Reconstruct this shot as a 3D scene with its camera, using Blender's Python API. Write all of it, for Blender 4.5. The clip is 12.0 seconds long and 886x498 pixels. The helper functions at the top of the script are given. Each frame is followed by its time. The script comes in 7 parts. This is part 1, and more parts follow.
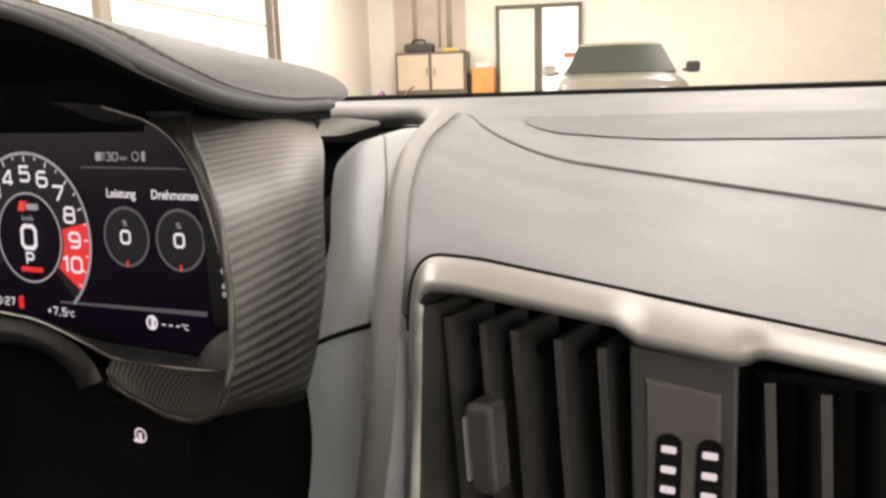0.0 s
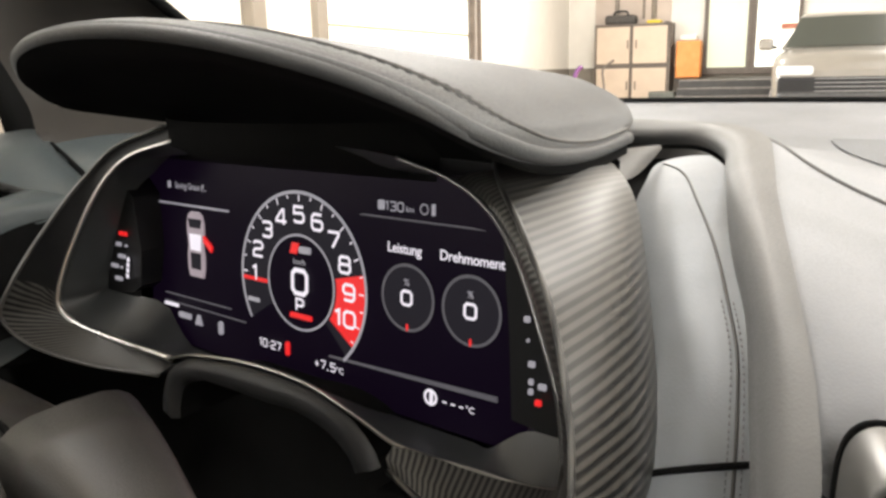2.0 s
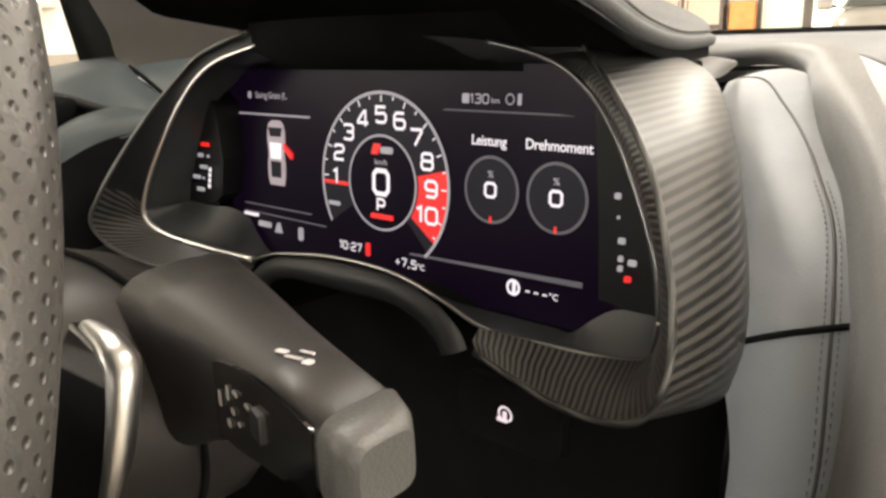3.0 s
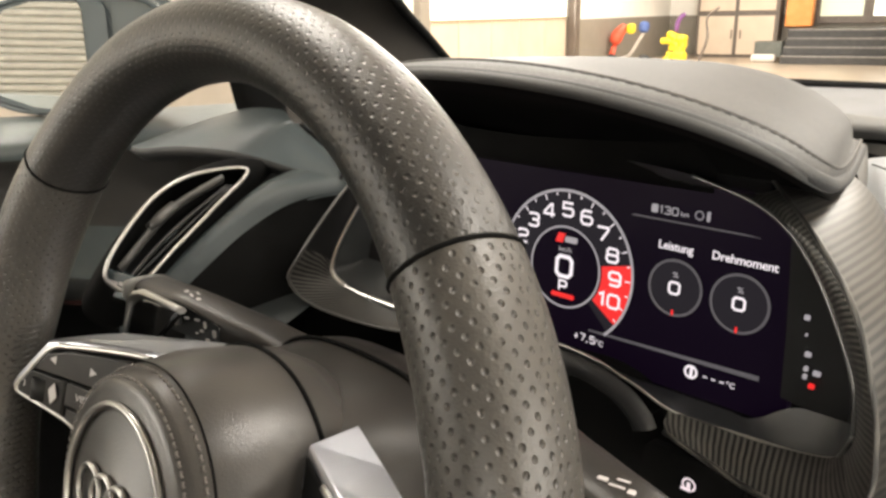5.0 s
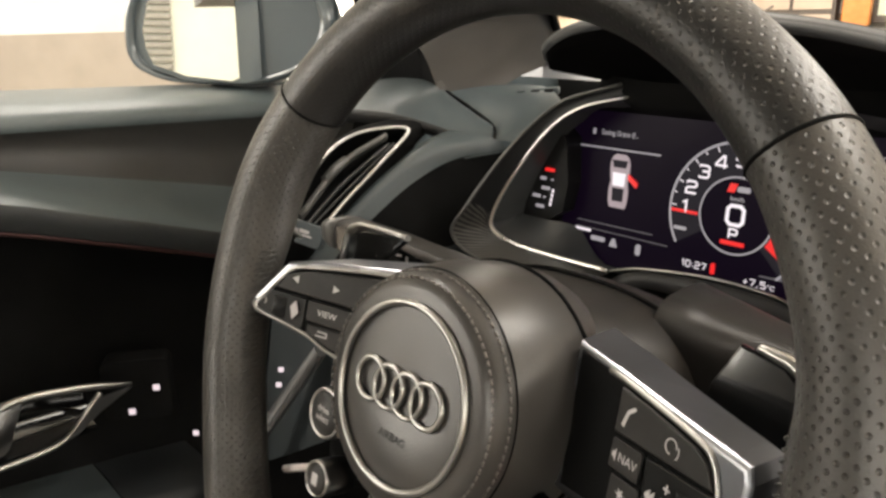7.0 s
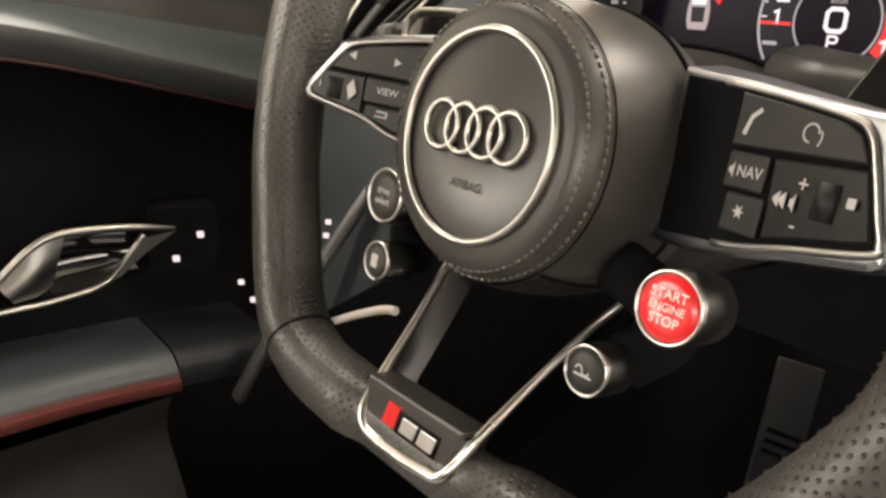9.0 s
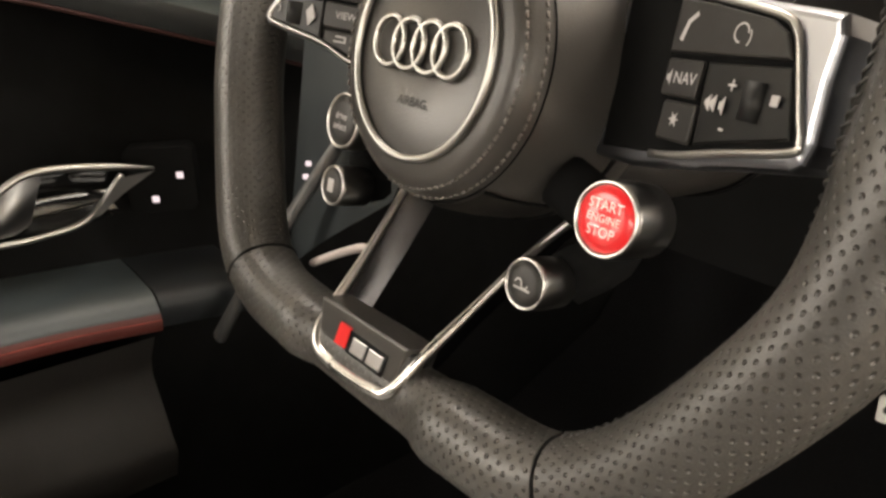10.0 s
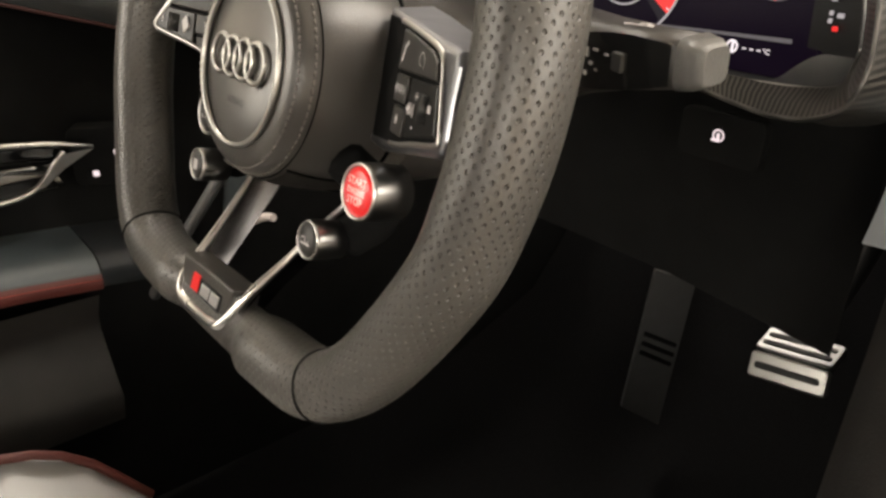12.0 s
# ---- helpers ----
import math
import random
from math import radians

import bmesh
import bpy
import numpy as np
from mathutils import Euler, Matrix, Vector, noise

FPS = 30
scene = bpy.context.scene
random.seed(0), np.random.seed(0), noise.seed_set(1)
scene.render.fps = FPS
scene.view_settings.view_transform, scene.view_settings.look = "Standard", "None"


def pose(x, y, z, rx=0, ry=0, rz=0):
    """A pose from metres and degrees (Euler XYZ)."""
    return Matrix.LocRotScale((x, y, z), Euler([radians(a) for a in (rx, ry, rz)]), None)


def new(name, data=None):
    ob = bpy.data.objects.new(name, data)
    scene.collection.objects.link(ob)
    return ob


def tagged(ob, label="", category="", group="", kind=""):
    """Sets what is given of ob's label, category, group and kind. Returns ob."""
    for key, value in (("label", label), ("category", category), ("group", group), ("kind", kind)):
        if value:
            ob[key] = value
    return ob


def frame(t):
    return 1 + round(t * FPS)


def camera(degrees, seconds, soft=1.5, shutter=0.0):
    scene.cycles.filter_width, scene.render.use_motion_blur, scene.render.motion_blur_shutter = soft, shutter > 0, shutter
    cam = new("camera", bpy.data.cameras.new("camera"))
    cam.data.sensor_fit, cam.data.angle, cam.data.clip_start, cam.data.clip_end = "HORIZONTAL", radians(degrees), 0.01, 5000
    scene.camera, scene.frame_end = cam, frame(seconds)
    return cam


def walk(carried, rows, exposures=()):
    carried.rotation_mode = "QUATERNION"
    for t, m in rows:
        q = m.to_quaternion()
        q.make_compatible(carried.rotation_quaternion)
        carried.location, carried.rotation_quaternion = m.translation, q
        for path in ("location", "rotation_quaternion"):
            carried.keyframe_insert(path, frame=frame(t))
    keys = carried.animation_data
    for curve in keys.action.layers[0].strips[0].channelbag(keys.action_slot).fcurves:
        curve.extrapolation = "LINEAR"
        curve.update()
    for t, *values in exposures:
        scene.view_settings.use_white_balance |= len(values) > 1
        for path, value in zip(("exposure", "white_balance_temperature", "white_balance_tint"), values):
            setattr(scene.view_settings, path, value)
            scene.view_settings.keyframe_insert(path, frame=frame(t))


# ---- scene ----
cam = camera(59.63, 12.0, soft=2.8)
# seconds, eye x y z in metres, yaw, pitch, roll in degrees
PATH = [
    (0.0, 0.4166, -0.3156, 0.8747, 24.16, -11.52, 1.70),
    (0.5, 0.3720, -0.2882, 0.8917, 26.06, -11.52, 1.27),
    (1.0, 0.3396, -0.2771, 0.9076, 30.67, -11.72, 1.33),
    (1.5, 0.3242, -0.2708, 0.9097, 35.10, -12.34, 1.35),
    (2.0, 0.3203, -0.2761, 0.9097, 38.13, -13.12, 1.39),
    (2.5, 0.3211, -0.2846, 0.8888, 39.91, -13.84, 1.41),
    (3.0, 0.3138, -0.3014, 0.8754, 41.32, -15.44, 1.80),
    (3.2, 0.3099, -0.3110, 0.8811, 41.75, -16.22, 1.83),
    (4.8, 0.2925, -0.3790, 0.9505, 44.62, -16.78, 0.80),
    (5.0, 0.2824, -0.3973, 0.9553, 44.58, -16.90, 0.88),
    (5.5, 0.2619, -0.4390, 0.9671, 45.15, -16.89, 0.89),
    (6.0, 0.2533, -0.4713, 0.9661, 46.04, -16.91, 0.83),
    (6.5, 0.2499, -0.4852, 0.9566, 46.75, -16.93, 0.79),
    (7.0, 0.2465, -0.4964, 0.9318, 47.64, -16.96, 0.64),
    (7.2, 0.2435, -0.4978, 0.9205, 48.12, -17.10, 0.72),
    (8.8, 0.2261, -0.5073, 0.8474, 49.98, -20.42, 0.63),
    (9.0, 0.2275, -0.5044, 0.8384, 50.35, -21.00, 0.68),
    (9.5, 0.2328, -0.5006, 0.8265, 50.57, -22.44, 0.68),
    (10.0, 0.2470, -0.4898, 0.8220, 50.89, -23.87, 0.70),
    (10.5, 0.2709, -0.4799, 0.8351, 50.94, -24.81, 0.72),
    (11.0, 0.3041, -0.4827, 0.8719, 51.08, -25.35, 0.64),
    (11.5, 0.3323, -0.4919, 0.8816, 51.23, -25.41, 0.62),
    (12.0, 0.3737, -0.4710, 0.8549, 51.04, -25.84, 0.55),
]
walk(cam, [(t, pose(x, y, z, 90 + pitch, roll, yaw)) for t, x, y, z, yaw, pitch, roll in PATH], [(0.0, -0.2, 6500, 12), (0.5, -0.1, 6350, 11), (1.0, 0.0, 6000, 10), (1.5, 0.0, 5950, 10), (2.0, 0.0, 6150, 10), (2.5, 0.12, 6500, 10), (3.0, 0.22, 6500, 10), (5.0, 0.15, 6480, 10), (7.0, 0.1, 6450, 10), (9.0, 0.3, 6750, 12), (12.0, 0.3, 6650, 11)])
LAMP_W, SHUTTER_W, REAR_W, SIDE_W, EAST_W = 270.0, 700.0, 800.0, 300.0, 550.0

# ---------------------------------------------------------------- world, lights
world = bpy.data.worlds.new("world")
scene.world = world
world.use_nodes = True
wn = world.node_tree.nodes
sky = wn.new("ShaderNodeTexSky")
sky.sky_type = "NISHITA"
sky.sun_disc = False
sky.sun_elevation, sky.sun_rotation = radians(30), radians(200)
wn["Background"].inputs["Strength"].default_value = 0.06
world.node_tree.links.new(sky.outputs[0], wn["Background"].inputs["Color"])


def area_lamp(name, m, sx, sy, watts, colour=(1, 1, 1)):
    d = bpy.data.lights.new(name, "AREA")
    d.shape, d.size, d.size_y, d.energy, d.color = "RECTANGLE", sx, sy, watts, colour
    ob = new(name, d)
    ob.matrix_world = m
    return ob


# ---------------------------------------------------------------- materials
def mat(name, base=(0.5, 0.5, 0.5), rough=0.5, metal=0.0, coat=0.0, emit=None, power=1.0, spec=0.5):
    m = bpy.data.materials.new(name)
    m.use_nodes = True
    b = m.node_tree.nodes["Principled BSDF"]
    b.inputs["Base Color"].default_value = (*base, 1)
    b.inputs["Roughness"].default_value = rough
    b.inputs["Metallic"].default_value = metal
    b.inputs["Coat Weight"].default_value = coat
    b.inputs["Specular IOR Level"].default_value = spec
    if emit:
        b.inputs["Emission Color"].default_value = (*emit, 1)
        b.inputs["Emission Strength"].default_value = power
    return m


def tex(m, kind, coord="Object", **sockets):
    """A texture node fed by object or UV coordinates."""
    t = m.node_tree
    c = t.nodes.new("ShaderNodeTexCoord")
    n = t.nodes.new(kind)
    for key, value in sockets.items():
        n.inputs[key].default_value = value
    t.links.new(c.outputs[coord], n.inputs["Vector"])
    return n


def ramp(m, source, stops):
    r = m.node_tree.nodes.new("ShaderNodeValToRGB")
    e = r.color_ramp.elements
    while len(e) < len(stops):
        e.new(0.5)
    for el, (p, c) in zip(e, stops):
        el.position, el.color = p, (*c, 1)
    m.node_tree.links.new(source, r.inputs[0])
    return r


def bump(m, source, strength, distance, chain=None):
    t = m.node_tree
    n = t.nodes.new("ShaderNodeBump")
    n.inputs["Strength"].default_value, n.inputs["Distance"].default_value = strength, distance
    t.links.new(source, n.inputs["Height"])
    if chain:
        t.links.new(chain.outputs[0], n.inputs["Normal"])
    t.links.new(n.outputs[0], t.nodes["Principled BSDF"].inputs["Normal"])
    return n


def shade(a, k):
    return tuple(v * k for v in a)


def leather(name, base, rough=0.5, grain=900.0, depth=0.0006):
    """Grained leather: fine pebble relief, mottled colour, uneven gloss."""
    m = mat(name, base, rough, spec=0.3 if base[0] < 0.03 else 0.45)
    t = m.node_tree
    b = t.nodes["Principled BSDF"]
    big = tex(m, "ShaderNodeTexNoise", Scale=14.0, Detail=4.0)
    col = ramp(m, big.outputs["Fac"], [(0.3, shade(base, 0.86)), (0.7, shade(base, 1.12))])
    t.links.new(col.outputs[0], b.inputs["Base Color"])
    v = tex(m, "ShaderNodeTexVoronoi", Scale=grain)
    r = ramp(m, v.outputs["Distance"], [(0.0, (rough * 0.9,) * 3), (0.8, (min(1, rough * 1.2),) * 3)])
    t.links.new(r.outputs[0], b.inputs["Roughness"])
    bump(m, v.outputs["Distance"], 0.12 if base[0] > 0.1 else 0.22, depth)
    return m


def perforated(name, base, rough=0.42, dark=0.45, relief=0.6, pitch=290.0):
    """Leather with punched holes on a diamond lattice laid out by UV in metres."""
    m = mat(name, base, rough)
    t = m.node_tree
    b = t.nodes["Principled BSDF"]
    c = t.nodes.new("ShaderNodeTexCoord")
    mp = t.nodes.new("ShaderNodeMapping")
    mp.inputs["Rotation"].default_value = (0, 0, radians(45))
    t.links.new(c.outputs["UV"], mp.inputs[0])
    v = t.nodes.new("ShaderNodeTexVoronoi")
    v.inputs["Scale"].default_value, v.inputs["Randomness"].default_value = pitch, 0.0
    t.links.new(mp.outputs[0], v.inputs["Vector"])
    hole = ramp(m, v.outputs["Distance"], [(0.06, (0, 0, 0)), (0.25, (1, 1, 1))])
    big = tex(m, "ShaderNodeTexNoise", Scale=22.0, Detail=3.0)
    col = ramp(m, big.outputs["Fac"], [(0.3, shade(base, 0.8)), (0.7, shade(base, 1.2))])
    mix = t.nodes.new("ShaderNodeMix")
    mix.data_type = "RGBA"
    mix.inputs["A"].default_value = (*shade(base, dark), 1)
    t.links.new(hole.outputs[0], mix.inputs["Factor"])
    t.links.new(col.outputs[0], mix.inputs["B"])
    t.links.new(mix.outputs["Result"], b.inputs["Base Color"])
    g = tex(m, "ShaderNodeTexVoronoi", Scale=1100.0)
    first = bump(m, g.outputs["Distance"], 0.2, 0.0004)
    bump(m, hole.outputs[0], relief, 0.0013, first)
    return m


def carbon(name, pitch=50.0, low=0.018, high=0.055, coat=0.7, spec=0.5, relief=0.12, rough=0.38, slant=-10.0):
    """Clear-coated carbon twill: slanting dark and light tows by UV in metres."""
    m = mat(name, (0.05, 0.05, 0.05), rough, 0.0, coat, spec=spec)
    t = m.node_tree
    b = t.nodes["Principled BSDF"]
    b.inputs["Coat Roughness"].default_value = 0.40
    c = t.nodes.new("ShaderNodeTexCoord")
    mp = t.nodes.new("ShaderNodeMapping")
    mp.inputs["Rotation"].default_value = (0, 0, radians(slant))
    t.links.new(c.outputs["UV"], mp.inputs[0])
    w = t.nodes.new("ShaderNodeTexWave")
    w.wave_type, w.bands_direction = "BANDS", "X"
    w.inputs["Scale"].default_value, w.inputs["Distortion"].default_value = pitch, 0.5
    w.inputs["Detail"].default_value = 1.0
    t.links.new(mp.outputs[0], w.inputs["Vector"])
    col = ramp(m, w.outputs["Fac"], [(0.25, (low, low, low * 0.96)), (0.75, (high, high * 0.96, high * 0.88))])
    t.links.new(col.outputs[0], b.inputs["Base Color"])
    bump(m, w.outputs["Fac"], relief, 0.0006)
    return m


def metal(name, base, rough):
    m = mat(name, base, rough, 1.0)
    n = tex(m, "ShaderNodeTexNoise", Scale=18.0, Detail=1.0)
    r = ramp(m, n.outputs["Fac"], [(0.3, (rough * 0.95,) * 3), (0.7, (rough * 1.06,) * 3)])
    m.node_tree.links.new(r.outputs[0], m.node_tree.nodes["Principled BSDF"].inputs["Roughness"])
    return m


def mottled(name, a, b_, scale, rough, depth=0.0, coat=0.0):
    """Paint, plaster, concrete or plastic: two tones of noise, light relief."""
    m = mat(name, a, rough, 0.0, coat, spec=(0.06 if rough > 0.8 else 0.25) if b_[0] < 0.03 else 0.5)
    n = tex(m, "ShaderNodeTexNoise", Scale=scale, Detail=6.0)
    col = ramp(m, n.outputs["Fac"], [(0.32, a), (0.68, b_)])
    m.node_tree.links.new(col.outputs[0], m.node_tree.nodes["Principled BSDF"].inputs["Base Color"])
    if depth:
        f = tex(m, "ShaderNodeTexNoise", Scale=scale * 12, Detail=3.0)
        bump(m, f.outputs["Fac"], 0.3, depth)
    return m


LEATHER_HOOD = leather("charcoal-grey leather", (0.036, 0.038, 0.040), 0.52)
LEATHER_GREY = leather("grey leather", (0.132, 0.137, 0.147), 0.5)
LEATHER_BLUE = leather("blue-grey leather", (0.185, 0.198, 0.215), 0.5)
LEATHER_RING_SHADED = leather("ring leather with painted shade", (0.112, 0.112, 0.111), 0.5)
LEATHER_DARK = leather("dark leather", (0.05, 0.049, 0.047), 0.5)
LEATHER_BLACK = leather("black leather", (0.012, 0.012, 0.012), 0.5)
LEATHER_HUB = leather("airbag leather", (0.044, 0.041, 0.038), 0.30, 1400.0, 0.0003)
LEATHER_RED = leather("red leather edging", (0.07, 0.014, 0.011), 0.55)
PERFORATED = perforated("perforated leather", (0.048, 0.045, 0.041), 0.38, 0.58, 0.62, 280.0)
PERFORATED_TOP = perforated("fine perforated leather", (0.014, 0.0134, 0.0126), 0.40, 0.7, 0.26, 280.0)
CARBON = carbon("carbon weave", 60.0, 0.006, 0.050, 0.6, 0.3, 0.05, 0.5)
CARBON_EDGE = carbon("gloss carbon edge", 110.0, 0.003, 0.06, 0.3, 0.4, 0.3, 0.3)
CARBON_FINE = carbon("fine carbon weave", 90.0, 0.005, 0.07, 0.06, 0.22, 0.04, 0.45)
SPOKE_METAL = metal("satin aluminium spoke", (0.34, 0.35, 0.38), 0.31)
LEATHER_DOOR = leather("slate-grey leather", (0.062, 0.077, 0.080), 0.42)
CHROME = metal("bright chrome", (0.58, 0.57, 0.555), 0.28)
SATIN = metal("satin aluminium", (0.56, 0.56, 0.56), 0.42)
DULL = metal("dull nickel", (0.33, 0.325, 0.31), 0.34)
PEWTER = metal("pewter-grey metal", (0.42, 0.415, 0.40), 0.36)
VENT_BLACK = mottled("vent black", (0.024, 0.024, 0.024), (0.032, 0.032, 0.032), 60.0, 0.42, 0.0003)
WELL = mottled("well black", (0.006, 0.006, 0.006), (0.009, 0.009, 0.009), 60.0, 0.35)
DARK_METAL = metal("dark anodised metal", (0.16, 0.16, 0.16), 0.35)
PLASTIC = mottled("black plastic", (0.009, 0.009, 0.009), (0.013, 0.013, 0.013), 60.0, 0.5, 0.0003)
SLAT_GREY = mottled("slat grey", (0.055, 0.054, 0.052), (0.064, 0.063, 0.060), 60.0, 0.42, 0.0003)
PLASTIC_GREY = mottled("grey plastic", (0.030, 0.030, 0.030), (0.037, 0.037, 0.037), 60.0, 0.5, 0.0003)
GLOSS = mat("gloss black", (0.006, 0.006, 0.006), 0.12, 0.0, 0.5)
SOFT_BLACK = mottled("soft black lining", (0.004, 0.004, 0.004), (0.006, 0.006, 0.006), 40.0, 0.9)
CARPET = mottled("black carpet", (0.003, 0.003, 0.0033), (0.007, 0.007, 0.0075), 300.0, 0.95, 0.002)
THREAD = mat("grey thread", (0.13, 0.13, 0.135), 0.8)
HUB_THREAD = mat("brown thread", (0.115, 0.105, 0.095), 0.6)
RED_THREAD = mat("red thread", (0.22, 0.03, 0.02), 0.8)
SCREEN = mat("dark display", (0.002, 0.0015, 0.003), 0.3, spec=0.08, emit=(0.008, 0.003, 0.012), power=0.4)
SCREEN_PANEL = mat("display panel", (0.003, 0.003, 0.003), 0.3, spec=0.08, emit=(0.035, 0.03, 0.038), power=0.5)
GLOW_WHITE = mat("lit white", (0.1, 0.1, 0.1), 0.5, emit=(1.0, 0.9, 0.95), power=0.85)
GLOW_GREY = mat("lit grey", (0.1, 0.1, 0.1), 0.5, emit=(0.5, 0.46, 0.5), power=0.55)
GLOW_DIM = mat("lit dim grey", (0.02, 0.02, 0.02), 0.5, emit=(0.16, 0.145, 0.16), power=0.5)
GLOW_RED = mat("lit red", (0.1, 0.0, 0.0), 0.5, emit=(1.0, 0.02, 0.02), power=0.8)
GLOW_ICON = mat("lit symbol", (0.1, 0.1, 0.1), 0.5, emit=(1.0, 0.82, 0.86), power=0.8)
PRINT = mat("white print", (0.42, 0.40, 0.40), 0.6)
RED_BUTTON = mat("red button", (0.55, 0.012, 0.015), 0.35, 0.0, 0.3, emit=(0.8, 0.02, 0.02), power=0.25)
MIRROR = metal("mirror glass", (0.86, 0.88, 0.86), 0.02)
BODY_GREY = mottled("grey car paint", (0.055, 0.068, 0.073), (0.063, 0.077, 0.083), 8.0, 0.25, 0.0, 0.8)


# ---------------------------------------------------------------- mesh helpers
def spline(pts, n, closed=False):
    """Catmull-Rom curve of n points (per whole) through pts."""
    p = [Vector(q) for q in pts]
    k = len(p)
    out = []
    spans = k if closed else k - 1
    for i in range(n if closed else n):
        u = i / (n if closed else n - 1) * spans
        j = min(int(u), spans - 1)
        f = u - j
        if closed:
            a, b, c, d = p[(j - 1) % k], p[j], p[(j + 1) % k], p[(j + 2) % k]
        else:
            b, c = p[j], p[j + 1]
            a = p[j - 1] if j else b * 2 - c
            d = p[j + 2] if j + 2 < k else c * 2 - b
        out.append(0.5 * (2 * b + (c - a) * f + (2 * a - 5 * b + 4 * c - d) * f * f + (3 * b - a - 3 * c + d) * f ** 3))
    return out


def lattice(bm, rows, loop_u=False, loop_v=False, caps=False):
    """Skin a grid of points (rows of equal length), with UV in metres."""
    uv = bm.loops.layers.uv.verify()
    vs = [[bm.verts.new(p) for p in row] for row in rows]
    nr, nc = len(rows), len(rows[0])
    mid = nr // 2
    us = [0.0]
    for j in range(1, nc + 1):
        us.append(us[-1] + (Vector(rows[mid][j % nc]) - Vector(rows[mid][j - 1])).length)
    ws = [0.0]
    for i in range(1, nr + 1):
        ws.append(ws[-1] + (Vector(rows[i % nr][nc // 2]) - Vector(rows[i - 1][nc // 2])).length)
    for i in range(nr if loop_v else nr - 1):
        for j in range(nc if loop_u else nc - 1):
            q = (vs[i][j], vs[i][(j + 1) % nc], vs[(i + 1) % nr][(j + 1) % nc], vs[(i + 1) % nr][j])
            if len(set(q)) < 4:
                continue
            f = bm.faces.new(q)
            f.smooth = True
            for l, (a, b) in zip(f.loops, ((j, i), (j + 1, i), (j + 1, i + 1), (j, i + 1))):
                l[uv].uv = (us[a], ws[b])
    if caps:
        bm.faces.new(list(reversed(vs[0])))
        bm.faces.new(vs[-1])
    return bm


def skin(rows, **kw):
    return lattice(bmesh.new(), rows, **kw)


def slab(rows, thick, down=(0, 0, -1)):
    """A sheet with thickness: the grid, and the same grid set off along down, joined round the rim."""
    d = Vector(down) * thick
    bm = skin(rows)
    lattice(bm, [[Vector(p) + d for p in reversed(r)] for r in rows])
    rim = [*rows[0], *[r[-1] for r in rows[1:]], *reversed(rows[-1][:-1]), *reversed([r[0] for r in rows[1:-1]])]
    lattice(bm, [[Vector(p) + d for p in rim], rim], loop_u=True)
    return bm


def sweep(path, radius, segs=12, closed=False, flat=1.0, up=(0, 0, 1)):
    """A tube along path; radius a number or one per point; flat squeezes it along its own normal."""
    p = [Vector(q) for q in path]
    n = len(p)
    rows = []
    u = Vector(up)
    for i in range(n):
        t = (p[(i + 1) % n] - p[i - 1]) if closed else (p[min(i + 1, n - 1)] - p[max(i - 1, 0)])
        t.normalize()
        side = t.cross(u)
        if side.length < 1e-5:
            side = t.cross(Vector((1, 0.01, 0)))
        side.normalize()
        nrm = side.cross(t)
        r = radius[i] if isinstance(radius, (list, tuple)) else radius
        rows.append([p[i] + side * (r * math.cos(a)) + nrm * (r * flat * math.sin(a)) for a in (2 * math.pi * k / segs for k in range(segs))])
    bm = bmesh.new()
    lattice(bm, rows, loop_u=True, loop_v=closed, caps=not closed)
    bmesh.ops.recalc_face_normals(bm, faces=bm.faces)
    return bm


def prism(outline, depth, bevel=0.0, back=0.0, segs=2):
    """A plate from a 2D outline in x, z: front at y = -depth, back at y = back, with rounded front edges."""
    bm = bmesh.new()
    a = [bm.verts.new((x, back, z)) for x, z in outline]
    b = [bm.verts.new((x, -depth, z)) for x, z in outline]
    n = len(outline)
    front = bm.faces.new(b)
    bm.faces.new(list(reversed(a)))
    for i in range(n):
        bm.faces.new((a[i], a[(i + 1) % n], b[(i + 1) % n], b[i]))
    bmesh.ops.recalc_face_normals(bm, faces=bm.faces)
    if bevel:
        bmesh.ops.bevel(bm, geom=list(front.edges), offset=bevel, segments=segs, profile=0.5, affect="EDGES", clamp_overlap=True)
    return bm


def block(x0, x1, y0, y1, z0, z1, bevel=0.0, segs=2):
    bm = bmesh.new()
    bmesh.ops.create_cube(bm, size=1)
    for v in bm.verts:
        v.co = ((x0 + x1) / 2 + v.co.x * (x1 - x0), (y0 + y1) / 2 + v.co.y * (y1 - y0), (z0 + z1) / 2 + v.co.z * (z1 - z0))
    if bevel:
        bmesh.ops.bevel(bm, geom=list(bm.edges), offset=bevel, segments=segs, profile=0.5, affect="EDGES", clamp_overlap=True)
    return bm


def lathe(profile, segs=48, centre=(0, 0)):
    """A turned body about the y axis: profile of (radius, y)."""
    rows = [[(centre[0] + r * math.cos(a), y, centre[1] + r * math.sin(a)) for a in (2 * math.pi * k / segs for k in range(segs))] for r, y in profile]
    bm = skin(rows, loop_u=True, caps=True)
    bmesh.ops.recalc_face_normals(bm, faces=bm.faces)
    return bm


def rounded(x0, x1, z0, z1, r, n=5):
    """A rectangle's outline with round corners."""
    out = []
    for cx, cz, a0 in ((x1 - r, z1 - r, 0), (x0 + r, z1 - r, 90), (x0 + r, z0 + r, 180), (x1 - r, z0 + r, 270)):
        for k in range(n + 1):
            a = radians(a0 + 90 * k / n)
            out.append((cx + r * math.cos(a), cz + r * math.sin(a)))
    return out


def disc(r, cx=0.0, cz=0.0, n=32):
    return [(cx + r * math.cos(2 * math.pi * k / n), cz + r * math.sin(2 * math.pi * k / n)) for k in range(n)]


